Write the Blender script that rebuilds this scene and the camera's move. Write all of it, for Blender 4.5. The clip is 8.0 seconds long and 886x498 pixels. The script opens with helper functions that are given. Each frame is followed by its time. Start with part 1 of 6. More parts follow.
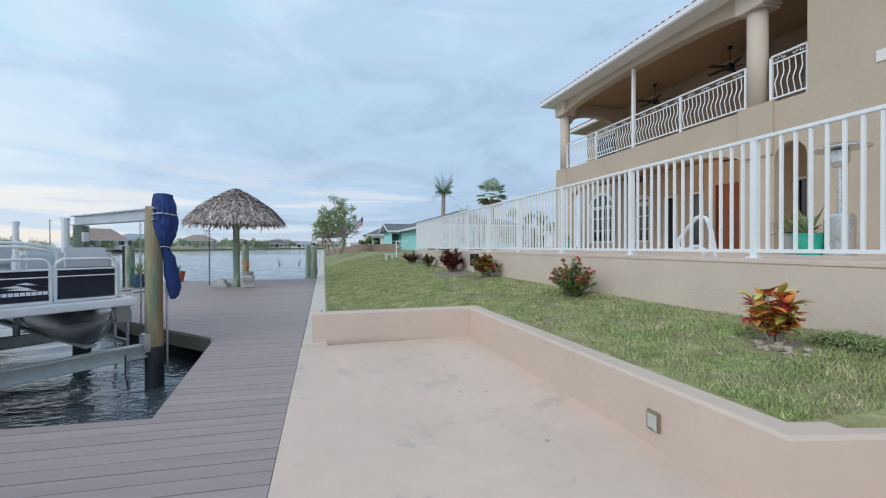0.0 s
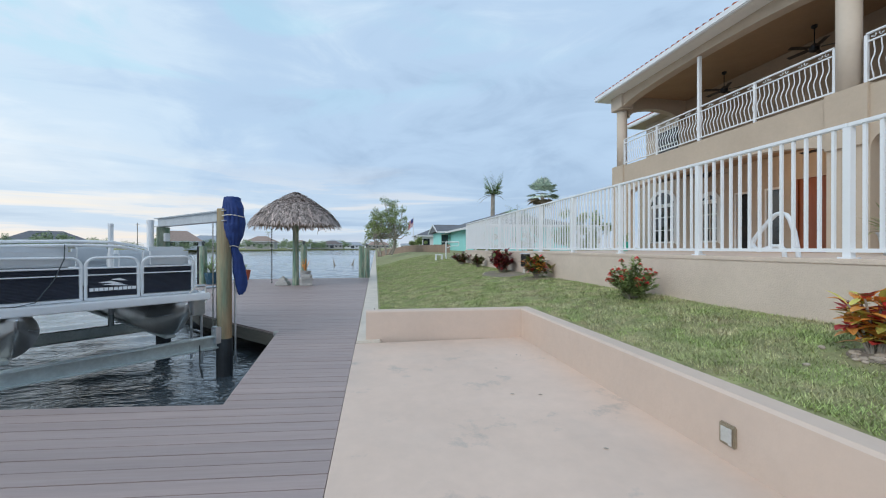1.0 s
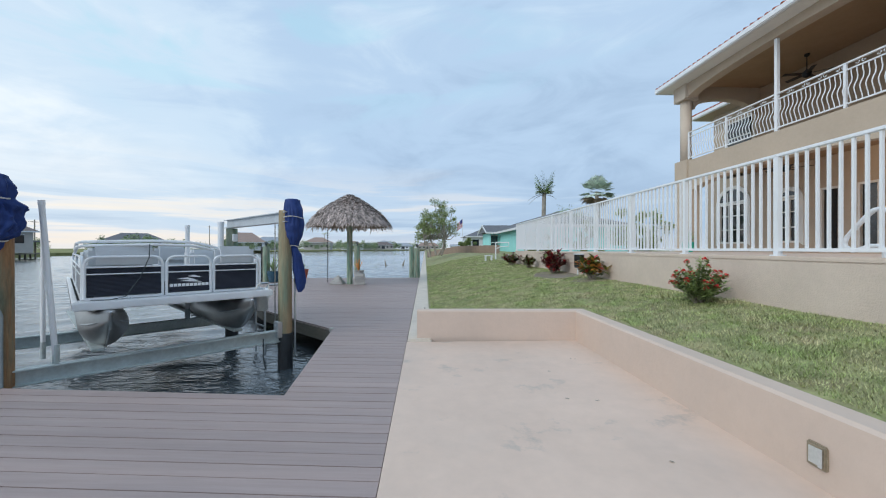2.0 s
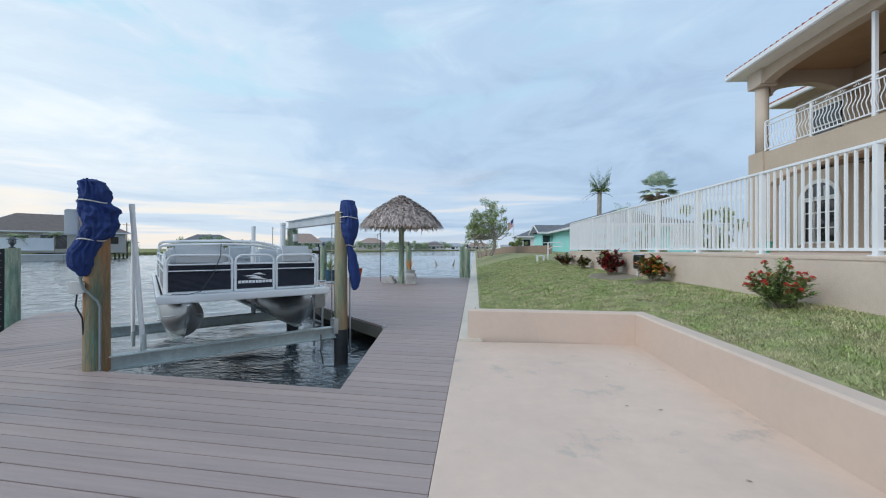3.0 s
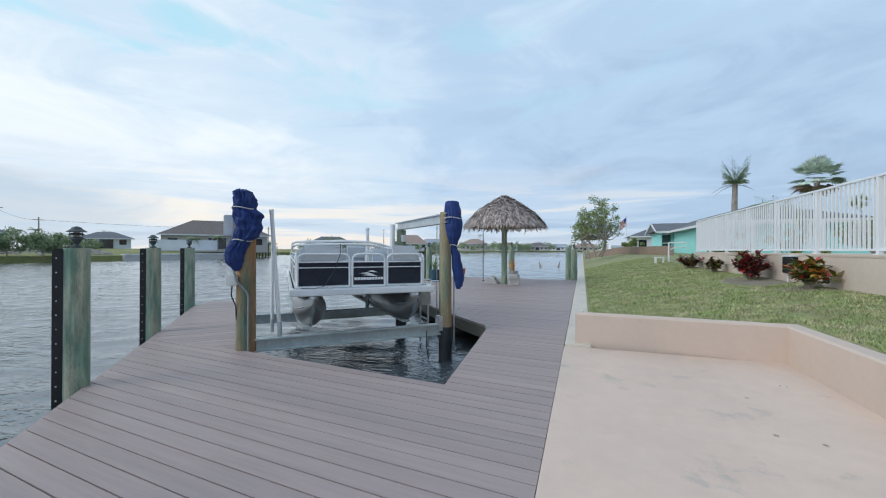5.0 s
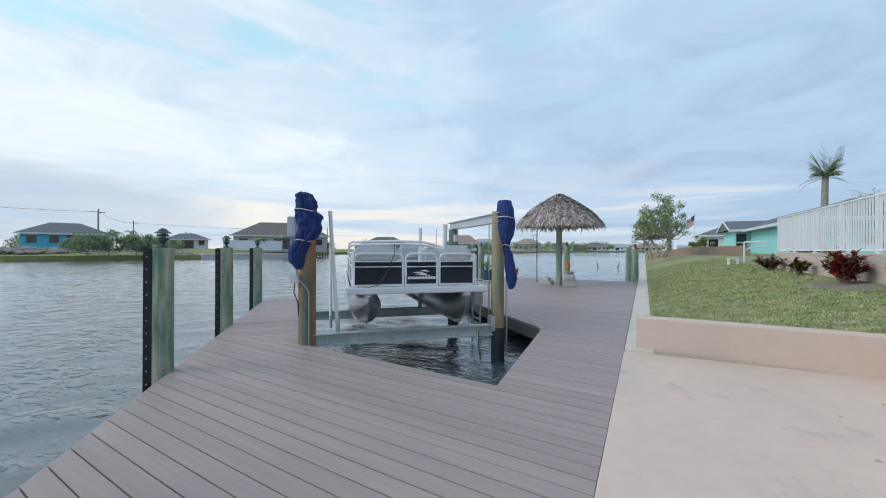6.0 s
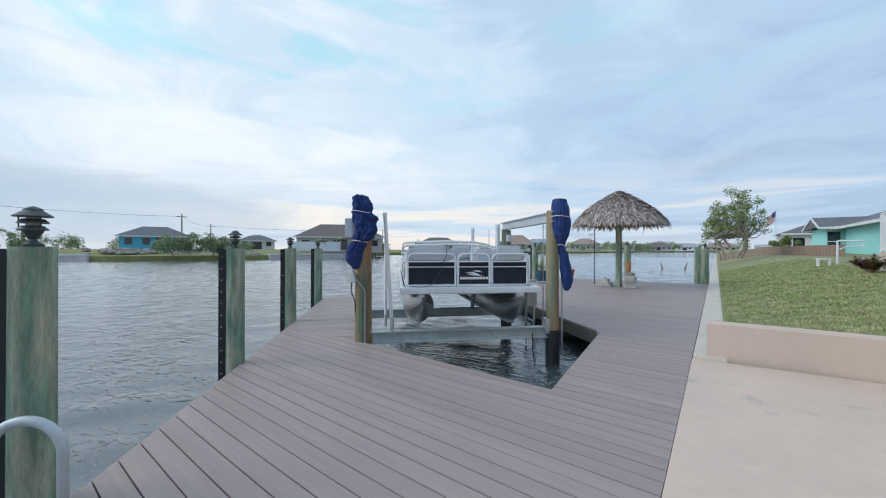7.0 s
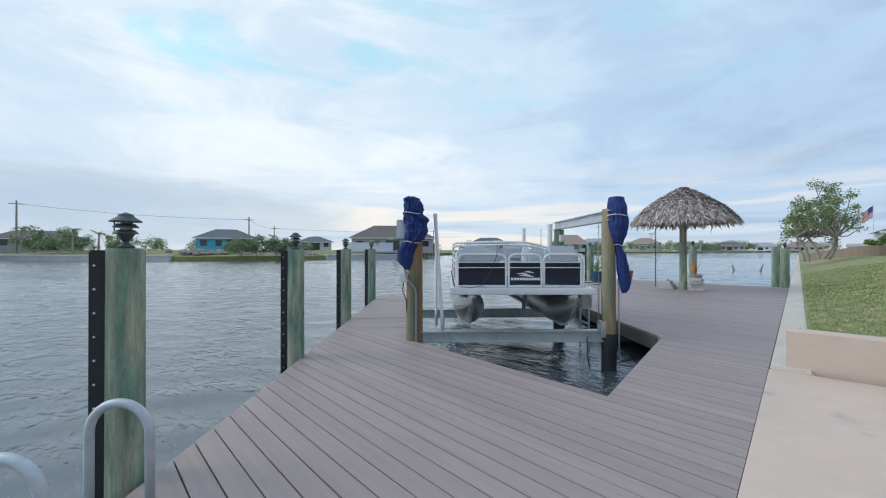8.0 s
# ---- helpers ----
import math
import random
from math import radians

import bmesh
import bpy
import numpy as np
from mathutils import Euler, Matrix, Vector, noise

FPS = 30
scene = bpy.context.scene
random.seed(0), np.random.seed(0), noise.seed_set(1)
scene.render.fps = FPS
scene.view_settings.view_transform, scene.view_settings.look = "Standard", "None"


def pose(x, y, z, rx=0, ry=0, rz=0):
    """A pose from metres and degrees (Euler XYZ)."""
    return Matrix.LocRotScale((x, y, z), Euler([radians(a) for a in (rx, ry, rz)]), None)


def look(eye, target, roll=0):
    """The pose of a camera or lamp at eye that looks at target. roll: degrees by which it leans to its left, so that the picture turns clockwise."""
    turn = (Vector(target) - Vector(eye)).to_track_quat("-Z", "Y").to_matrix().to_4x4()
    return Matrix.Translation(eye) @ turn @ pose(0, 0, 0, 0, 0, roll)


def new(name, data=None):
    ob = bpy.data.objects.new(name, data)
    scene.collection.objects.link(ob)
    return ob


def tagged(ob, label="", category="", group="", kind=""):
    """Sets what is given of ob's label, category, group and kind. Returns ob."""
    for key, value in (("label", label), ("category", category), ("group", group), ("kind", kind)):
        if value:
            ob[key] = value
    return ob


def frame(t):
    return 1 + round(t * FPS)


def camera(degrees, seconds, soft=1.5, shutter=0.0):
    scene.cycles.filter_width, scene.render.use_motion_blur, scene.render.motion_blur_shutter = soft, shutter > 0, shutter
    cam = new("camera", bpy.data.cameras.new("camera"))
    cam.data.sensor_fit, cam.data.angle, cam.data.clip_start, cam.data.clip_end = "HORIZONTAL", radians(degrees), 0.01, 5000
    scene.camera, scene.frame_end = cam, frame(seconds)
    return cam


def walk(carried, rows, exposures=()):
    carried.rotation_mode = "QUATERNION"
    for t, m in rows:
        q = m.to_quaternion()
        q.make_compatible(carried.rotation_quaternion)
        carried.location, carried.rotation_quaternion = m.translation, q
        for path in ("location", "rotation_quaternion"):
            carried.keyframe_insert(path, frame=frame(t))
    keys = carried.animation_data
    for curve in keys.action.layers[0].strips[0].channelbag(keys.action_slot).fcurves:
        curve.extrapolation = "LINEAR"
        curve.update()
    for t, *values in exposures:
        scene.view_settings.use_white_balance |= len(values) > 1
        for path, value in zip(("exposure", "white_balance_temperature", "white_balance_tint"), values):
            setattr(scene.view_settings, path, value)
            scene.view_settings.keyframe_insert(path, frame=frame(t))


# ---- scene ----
# camera: it turns about its own upright axis and drifts a few centimetres
cam = camera(96.8, 8.0, soft=1.1)
ROWS = [
    (0.0, 0.058, -0.076, 1.307, -16.90, -0.30, 0.11),
    (0.5, 0.047, -0.064, 1.297, -13.31, -0.21, 0.06),
    (1.0, 0.038, -0.052, 1.288, -9.77, -0.15, 0.05),
    (1.5, 0.029, -0.041, 1.280, -6.22, -0.09, 0.00),
    (3.0, 0.009, -0.014, 1.260, 4.65, 0.02, -0.07),
    (3.5, 0.004, -0.007, 1.255, 8.30, 0.05, -0.14),
    (4.0, 0.000, 0.000, 1.250, 11.97, 0.06, -0.15),
    (4.5, -0.003, 0.006, 1.246, 15.73, 0.10, -0.15),
    (6.0, -0.006, 0.018, 1.239, 27.09, 0.10, -0.21),
    (6.5, -0.005, 0.020, 1.238, 30.93, 0.11, -0.16),
    (7.0, -0.003, 0.021, 1.238, 34.74, 0.13, -0.10),
    (7.5, -0.001, 0.022, 1.238, 38.55, 0.16, -0.01),
    (8.0, 0.003, 0.022, 1.240, 42.08, 0.18, 0.00),
]
walk(cam, [(t, pose(x, y, z, 90 + pitch, roll, yaw)) for t, x, y, z, yaw, pitch, roll in ROWS])

# ---- sky and sun: thin overcast at dusk, the sun hidden behind cloud over the canal ----
SUN_AZ, SUN_EL = 132.0, 36.0          # degrees left of +y, degrees up
world = bpy.data.worlds.new("sky")
scene.world = world
world.use_nodes = True
wt = world.node_tree
wt.nodes.clear()


def wnode(kind, **props):
    n = wt.nodes.new(kind)
    for k, v in props.items():
        n.inputs[k].default_value = v
    return n


def wmath(op, a, b=None, c=None):
    n = wt.nodes.new("ShaderNodeMath")
    n.operation = op
    for i, s in enumerate((a, b, c)):
        if s is None:
            continue
        if isinstance(s, (int, float)):
            n.inputs[i].default_value = s
        else:
            wt.links.new(s, n.inputs[i])
    return n.outputs[0]


def wramp(src, stops):
    n = wt.nodes.new("ShaderNodeValToRGB")
    n.color_ramp.interpolation = "EASE"
    while len(n.color_ramp.elements) < len(stops):
        n.color_ramp.elements.new(0.5)
    for e, (p, c) in zip(n.color_ramp.elements, stops):
        e.position, e.color = p, (*c, 1)
    wt.links.new(src, n.inputs[0])
    return n.outputs[0]


def wmix(fac, a, b, blend="MIX"):
    n = wt.nodes.new("ShaderNodeMix")
    n.data_type, n.blend_type = "RGBA", blend
    for sock, s in ((n.inputs[0], fac), (n.inputs[6], a), (n.inputs[7], b)):
        if isinstance(s, (int, float)):
            sock.default_value = s
        elif isinstance(s, tuple):
            sock.default_value = (*s, 1)
        else:
            wt.links.new(s, sock)
    return n.outputs[2]


wco = wt.nodes.new("ShaderNodeTexCoord").outputs["Generated"]
wsep = wt.nodes.new("ShaderNodeSeparateXYZ")
wt.links.new(wco, wsep.inputs[0])
WX, WY, WZ = wsep.outputs
up = wmath("MAXIMUM", WZ, 0.0)
layer = wmath("ADD", up, 0.13)
wcomb = wt.nodes.new("ShaderNodeCombineXYZ")
wt.links.new(wmath("DIVIDE", WX, layer), wcomb.inputs[0])
wt.links.new(wmath("DIVIDE", WY, layer), wcomb.inputs[1])


def clouds(scale, seed, detail=7.0, rough=0.55, stretch=(1, 1, 1), turn=0.0, warp=0.6):
    m = wt.nodes.new("ShaderNodeMapping")
    m.inputs["Location"].default_value = (seed, seed * 0.37, seed)
    m.inputs["Rotation"].default_value = (0, 0, radians(turn))
    m.inputs["Scale"].default_value = stretch
    wt.links.new(wcomb.outputs[0], m.inputs["Vector"])
    n = wnode("ShaderNodeTexNoise", Scale=scale, Detail=detail, Roughness=rough, Distortion=warp)
    wt.links.new(m.outputs[0], n.inputs["Vector"])
    return n.outputs["Fac"]


clear = wt.nodes.new("ShaderNodeTexSky")
clear.sky_type, clear.sun_disc = "NISHITA", False
clear.sun_elevation, clear.sun_rotation = radians(SUN_EL), radians(-SUN_AZ)
clear_sky = wmix(1.0, clear.outputs[0], (0.20, 0.24, 0.19), "MULTIPLY")


def puffs(scale, seed, detail=8.0, rough=0.58, squash=2.4, warp=0.7):
    """Cloud noise on the dome itself, flattened towards the horizon."""
    m = wt.nodes.new("ShaderNodeMapping")
    m.inputs["Location"].default_value = (seed, seed * 0.61, seed * 0.23)
    m.inputs["Rotation"].default_value = (radians(9), radians(-8), 0)
    m.inputs["Scale"].default_value = (1, 1, squash)
    wt.links.new(wco, m.inputs["Vector"])
    n = wnode("ShaderNodeTexNoise", Scale=scale, Detail=detail, Roughness=rough, Distortion=warp)
    wt.links.new(m.outputs[0], n.inputs["Vector"])
    return n.outputs["Fac"]


def hill(src, centre, width):
    """A smooth rise and fall about a centre: 1 there, 0 beyond the width."""
    d = wmath("MULTIPLY", wmath("SUBTRACT", src, centre), 1.0 / width)
    return wmath("MAXIMUM", wmath("SUBTRACT", 1.0, wmath("MULTIPLY", d, d)), 0.0)


AZ = wmath("MULTIPLY", wmath("ARCTAN2", wmath("MULTIPLY", WX, -1.0), WY), 180 / math.pi)     # degrees left of +y
# towards the sunset the cloud is thin and white, away from it blue-grey
glow_dir = wmath("ADD", wmath("MULTIPLY", WX, -math.sin(radians(74))), wmath("MULTIPLY", WY, math.cos(radians(74))))
side = wmath("MULTIPLY_ADD", glow_dir, 0.5, 0.5)
big = puffs(1.5, 3.7, 4.0, 0.5, 1.8, 0.5)
mid = puffs(3.4, 8.1, 10.0, 0.60, 2.8, 0.9)
streak = clouds(0.9, 8.4, 8.0, 0.56, (1, 0.62, 1), 40, 0.7)
mass = wmath("ADD", wmath("MULTIPLY", big, 0.34), wmath("ADD", wmath("MULTIPLY", mid, 0.40), wmath("MULTIPLY", streak, 0.26)))
mass = wmath("MULTIPLY_ADD", mass, 0.74, 0.115)
lit = wmath("ADD", mass, wmath("MULTIPLY_ADD", side, 0.27, -0.14))
lit = wmath("ADD", lit, wmath("MULTIPLY", hill(AZ, 56.0, 44.0), 0.055))
lit = wmath("SUBTRACT", lit, wmath("MULTIPLY", wmath("MULTIPLY", hill(AZ, 15.0, 34.0), hill(up, 0.45, 0.40)), 0.08))
cover = wramp(lit, [(0.36, (0.39, 0.54, 0.74)), (0.47, (0.49, 0.66, 0.87)), (0.58, (0.63, 0.79, 0.95)), (0.74, (0.90, 0.98, 1.04))])
gap = wramp(puffs(2.6, 15.0, 7.0, 0.55, 3.0), [(0.49, (0, 0, 0)), (0.62, (1, 1, 1))])
high = wramp(up, [(0.24, (0, 0, 0)), (0.42, (1, 1, 1))])
blue_in = wmath("MULTIPLY", wmath("MULTIPLY", gap, high), wmath("MULTIPLY", wmath("POWER", side, 2.5), 0.85))
cover = wmix(blue_in, cover, wmix(0.65, clear_sky, (0.50, 0.90, 1.06)))
# a grey bank low over the canal, and pale warm breaks along the horizon
bank = wmath("MULTIPLY", hill(up, 0.085, 0.085), wmath("MULTIPLY", hill(AZ, 92.0, 48.0), 1.25))
bank = wramp(wmath("ADD", bank, wmath("MULTIPLY_ADD", mid, 1.3, -0.65)), [(0.30, (0, 0, 0)), (0.75, (1, 1, 1))])
cover = wmix(wmath("MULTIPLY", bank, 0.66), cover, (0.46, 0.58, 0.71))
low = wramp(up, [(0.0, (1, 1, 1)), (0.24, (0, 0, 0))])
band = puffs(2.2, 22.0, 7.0, 0.55, 11.0, 0.5)
band_col = wramp(wmath("ADD", band, wmath("MULTIPLY_ADD", hill(AZ, 34.0, 60.0), 0.16, -0.10)), [(0.40, (0.40, 0.54, 0.72)), (0.53, (0.60, 0.73, 0.87)), (0.62, (0.96, 0.90, 0.83)), (0.72, (1.08, 0.93, 0.74))])
cover = wmix(wmath("MULTIPLY", wmath("MULTIPLY", low, wmath("SUBTRACT", 1.0, wmath("MULTIPLY", bank, 0.8))), 0.80), cover, band_col)
haze = wramp(up, [(0.0, (1, 1, 1)), (0.06, (0, 0, 0))])
cover = wmix(wmath("MULTIPLY", haze, 0.45), cover, wmix(side, (0.70, 0.74, 0.80), (0.82, 0.80, 0.80)))
wbg = wnode("ShaderNodeBackground", Strength=1.0)
wt.links.new(cover, wbg.inputs["Color"])
wout = wt.nodes.new("ShaderNodeOutputWorld")
wt.links.new(wbg.outputs[0], wout.inputs["Surface"])

sun_data = bpy.data.lights.new("sun", "SUN")
sun_data.energy, sun_data.angle, sun_data.color = 1.25, radians(30), (1.0, 0.97, 0.94)
sun = new("sun", sun_data)
sd = Vector((-math.sin(radians(SUN_AZ)) * math.cos(radians(SUN_EL)), math.cos(radians(SUN_AZ)) * math.cos(radians(SUN_EL)), math.sin(radians(SUN_EL))))
sun.matrix_basis = look(sd * 50, (0, 0, 0))
scene.view_settings.exposure = 0.0

# ---- materials ----


def mat(name, color, rough=0.6, metal=0.0, var=0.15, scale=6.0, bump=0.0, bscale=60.0, second=None, spots=0.5, stretch=(1, 1, 1), spec=0.5, island=0.0, coat=0.0, stain=None):
    """A painted, wooden, stone or woven surface: base colour varied at two scales, a second colour in patches, fine relief."""
    m = bpy.data.materials.new(name)
    m.use_nodes = True
    nt = m.node_tree
    b = nt.nodes["Principled BSDF"]
    b.inputs["Roughness"].default_value, b.inputs["Metallic"].default_value = rough, metal
    b.inputs["Specular IOR Level"].default_value = spec
    b.inputs["Coat Weight"].default_value = coat
    tc = nt.nodes.new("ShaderNodeTexCoord")
    oi = nt.nodes.new("ShaderNodeObjectInfo")
    off = nt.nodes.new("ShaderNodeVectorMath")
    off.operation = "MULTIPLY_ADD"
    off.inputs[1].default_value = (37.0, 53.0, 71.0)
    nt.links.new(oi.outputs["Random"], off.inputs[0])
    nt.links.new(tc.outputs["Object"], off.inputs[2])
    mp = nt.nodes.new("ShaderNodeMapping")
    mp.inputs["Scale"].default_value = stretch
    nt.links.new(off.outputs[0], mp.inputs["Vector"])

    def tex(s, d, r=0.6):
        n = nt.nodes.new("ShaderNodeTexNoise")
        n.inputs["Scale"].default_value, n.inputs["Detail"].default_value, n.inputs["Roughness"].default_value = s, d, r
        nt.links.new(mp.outputs[0], n.inputs["Vector"])
        return n.outputs["Fac"]

    def mix(f, a, c, blend="MIX"):
        n = nt.nodes.new("ShaderNodeMix")
        n.data_type, n.blend_type = "RGBA", blend
        for sock, s in ((n.inputs[0], f), (n.inputs[6], a), (n.inputs[7], c)):
            if isinstance(s, (int, float)):
                sock.default_value = s
            elif isinstance(s, tuple):
                sock.default_value = (*s, 1)
            else:
                nt.links.new(s, sock)
        return n.outputs[2]

    def rng(src, a, c, lo, hi):
        n = nt.nodes.new("ShaderNodeMapRange")
        n.inputs[1].default_value, n.inputs[2].default_value, n.inputs[3].default_value, n.inputs[4].default_value = a, c, lo, hi
        nt.links.new(src, n.inputs[0])
        return n.outputs[0]

    col = tuple(color)
    if second:
        col = mix(rng(tex(scale * 0.6, 5), spots - 0.12, spots + 0.12, 0, 1), col, tuple(second))
    if stain:
        col = mix(rng(tex(stain[1], 9, 0.68), stain[2], stain[2] + 0.14, 0, 0.75), col, tuple(stain[0]))
    dark, light = tuple([1 - var] * 3), tuple([1 + var] * 3)
    col = mix(1.0, col, mix(rng(tex(scale, 6), 0.3, 0.7, 0, 1), dark, light), "MULTIPLY")
    col = mix(1.0, col, mix(rng(tex(scale * 9, 3), 0.3, 0.7, 0, 1), tuple([1 - var * 0.5] * 3), tuple([1 + var * 0.5] * 3)), "MULTIPLY")
    if island:
        geo = nt.nodes.new("ShaderNodeNewGeometry")
        col = mix(1.0, col, mix(geo.outputs["Random Per Island"], tuple([1 - island] * 3), tuple([1 + island] * 3)), "MULTIPLY")
    nt.links.new(col, b.inputs["Base Color"])
    nt.links.new(rng(tex(scale * 2.3, 4), 0.3, 0.7, max(0.02, rough - 0.08), min(1, rough + 0.08)), b.inputs["Roughness"])
    if bump:
        bp = nt.nodes.new("ShaderNodeBump")
        bp.inputs["Strength"].default_value, bp.inputs["Distance"].default_value = 0.6, bump
        nt.links.new(tex(bscale, 4), bp.inputs["Height"])
        nt.links.new(bp.outputs[0], b.inputs["Normal"])
    return m


STUCCO = mat("stucco_tan", (0.51, 0.415, 0.32), 0.85, var=0.05, scale=1.2, bump=0.012, bscale=55)
STUCCO_WALL = mat("stucco_retaining_wall", (0.66, 0.545, 0.455), 0.85, var=0.06, scale=1.5, bump=0.012, bscale=60)
STUCCO_PALE = mat("stucco_cream", (0.60, 0.51, 0.42), 0.85, var=0.04, scale=1.2, bump=0.008, bscale=55)
# darker copy of STUCCO: the upper porch's shade is put into the colour
STUCCO_SHADED = mat("stucco_tan_shaded", (0.40, 0.29, 0.20), 0.85, var=0.05, scale=1.2, bump=0.01, bscale=55)
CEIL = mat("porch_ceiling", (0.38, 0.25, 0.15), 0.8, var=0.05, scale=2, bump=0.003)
LOWWALL = mat("smooth_painted_masonry", (0.62, 0.49, 0.405), 0.6, var=0.04, scale=1.4, bump=0.004, bscale=30, second=(0.59, 0.475, 0.40), spots=0.58)
PATIO = mat("painted_concrete", (0.68, 0.525, 0.43), 0.6, var=0.06, scale=0.9, bump=0.002, bscale=25, second=(0.60, 0.485, 0.41), spots=0.54, spec=0.3, stain=((0.36, 0.33, 0.30), 2.3, 0.595))
CURB = mat("seawall_cap", (0.62, 0.55, 0.47), 0.75, var=0.1, scale=3, bump=0.004)
PLANK = mat("composite_plank", (0.36, 0.28, 0.262), 0.55, var=0.11, scale=2.2, bump=0.002, bscale=45, stretch=(0.12, 2.2, 1), second=(0.33, 0.262, 0.25), spots=0.52)
FASCIA = mat("weathered_joist", (0.17, 0.15, 0.12), 0.8, var=0.25, scale=4, bump=0.006, stretch=(0.3, 0.3, 3))
PILE = mat("treated_pile", (0.17, 0.27, 0.20), 0.8, var=0.34, scale=7, bump=0.012, bscale=14, stretch=(2.4, 2.4, 0.36), second=(0.40, 0.39, 0.29), spots=0.53)
PILE_BROWN = mat("weathered_post", (0.38, 0.23, 0.12), 0.8, var=0.28, scale=5, bump=0.012, bscale=14, stretch=(1, 1, 0.12), second=(0.20, 0.27, 0.19), spots=0.5)
RUBBER = mat("black_rub_strip", (0.018, 0.019, 0.022), 0.6, var=0.2)
PLUG = mat("white_plug", (0.7, 0.7, 0.7), 0.5)
PILEWRAP = mat("black_pile_wrap", (0.022, 0.026, 0.03), 0.55, var=0.3, bump=0.004)
WHITE = mat("white_powder_coat", (0.80, 0.82, 0.84), 0.35, var=0.02, scale=3)
WHITE_TRIM = mat("white_trim", (0.78, 0.76, 0.72), 0.5, var=0.03)
ALU = mat("aluminium", (0.62, 0.65, 0.68), 0.38, 0.85, var=0.10, scale=3, bump=0.001)
ALU_BEAM = mat("galvanised_beam", (0.52, 0.58, 0.58), 0.5, 0.5, var=0.18, scale=3, bump=0.002)
CONDUIT = mat("grey_conduit", (0.22, 0.26, 0.27), 0.6, var=0.15)
GALV = mat("dull_galvanised_tube", (0.50, 0.55, 0.58), 0.55, 0.35, var=0.12, scale=5)
PONTOON = mat("pontoon_aluminium", (0.52, 0.52, 0.52), 0.36, 0.92, var=0.10, scale=1.0, bump=0.001, bscale=5)
NAVY = mat("navy_canvas", (0.012, 0.038, 0.17), 0.75, var=0.2, scale=5, bump=0.03, bscale=11)
ROPE = mat("pale_rope", (0.62, 0.60, 0.56), 0.8, var=0.15)
THATCH = mat("dry_palm_thatch", (0.44, 0.37, 0.34), 0.9, var=0.25, scale=7, island=0.7)
VINYL = mat("grey_vinyl", (0.60, 0.63, 0.66), 0.5, var=0.05, bump=0.002)
BOATPANEL = mat("dark_corrugated_panel", (0.055, 0.06, 0.08), 0.4, 0.2, var=0.1)
GRASS = mat("lawn", (0.27, 0.29, 0.13), 0.9, var=0.35, scale=3.5, bump=0.03, bscale=45, second=(0.30, 0.26, 0.14), spots=0.55)
BLADE = mat("grass_blade", (0.31, 0.385, 0.14), 0.8, var=0.32, scale=4.5, island=0.5, second=(0.50, 0.45, 0.27), spots=0.53)
SOIL = mat("sandy_soil", (0.24, 0.20, 0.16), 0.95, var=0.25, scale=8, bump=0.01)
ROCK = mat("pale_rock", (0.44, 0.37, 0.30), 0.85, var=0.25, scale=9, bump=0.01)
TILE = mat("terracotta_roof_tile", (0.37, 0.11, 0.075), 0.75, var=0.25, scale=5)
SHINGLE = mat("grey_shingle", (0.15, 0.155, 0.17), 0.9, var=0.15, scale=2)
# two far-bank roof colours, lightened to carry distance haze in the paint
ROOF_HAZE_GREY = mat("grey_roof_hazed", (0.36, 0.39, 0.43), 0.9, var=0.12, scale=2)
ROOF_HAZE_TAN = mat("tan_roof_hazed", (0.34, 0.25, 0.21), 0.9, var=0.15, scale=2)
PALM_SILVER = mat("silver_palm_leaf", (0.52, 0.60, 0.50), 0.7, var=0.2, scale=3, island=0.3)
PILE_WARM = mat("orange_brown_treated_wood", (0.33, 0.18, 0.085), 0.85, var=0.35, scale=3, bump=0.01, bscale=30, second=(0.13, 0.20, 0.145), spots=0.56, stretch=(3, 3, 0.45))
SHINGLE_BROWN = mat("brown_shingle", (0.17, 0.14, 0.13), 0.9, var=0.15, scale=2)
TEAL = mat("teal_stucco", (0.36, 0.78, 0.76), 0.8, var=0.04, scale=1)
BLUE = mat("blue_stucco", (0.10, 0.47, 0.66), 0.8, var=0.05, scale=1)
BEIGE = mat("beige_far_wall", (0.45, 0.42, 0.38), 0.8, var=0.06, scale=1)
FARWHITE = mat("white_far_wall", (0.72, 0.73, 0.74), 0.7, var=0.04, scale=1)
WOODFENCE = mat("weathered_fence_board", (0.30, 0.215, 0.16), 0.85, var=0.2, scale=3, stretch=(1, 1, 0.3))
DARKMETAL = mat("dark_bronze", (0.035, 0.037, 0.040), 0.45, 0.6, var=0.2)
FANDARK = mat("dark_fan_wood", (0.035, 0.026, 0.020), 0.5)
WOODDOOR = mat("reddish_wood", (0.30, 0.09, 0.035), 0.4, var=0.2, scale=2, stretch=(1, 1, 0.15))
DARKGLASS = mat("window_glass_dark", (0.02, 0.025, 0.03), 0.06, var=0.05, spec=0.8)
BARK = mat("bark", (0.34, 0.30, 0.25), 0.9, var=0.25, scale=6, bump=0.02, stretch=(1, 1, 0.3))
LEAF = mat("tree_leaf", (0.24, 0.30, 0.11), 0.6, var=0.25, island=0.45)
LEAF_FAR = mat("far_foliage", (0.26, 0.33, 0.17), 0.8, var=0.25, island=0.4)
PALMLEAF = mat("palm_leaf", (0.25, 0.33, 0.15), 0.6, var=0.2, island=0.35)
DRYLEAF = mat("dry_palm_leaf", (0.22, 0.16, 0.10), 0.85, island=0.3)
REDLEAF = mat("croton_red", (0.50, 0.05, 0.045), 0.42, var=0.2, island=0.5)
ORANGELEAF = mat("croton_orange", (0.72, 0.31, 0.07), 0.42, var=0.2, island=0.4)
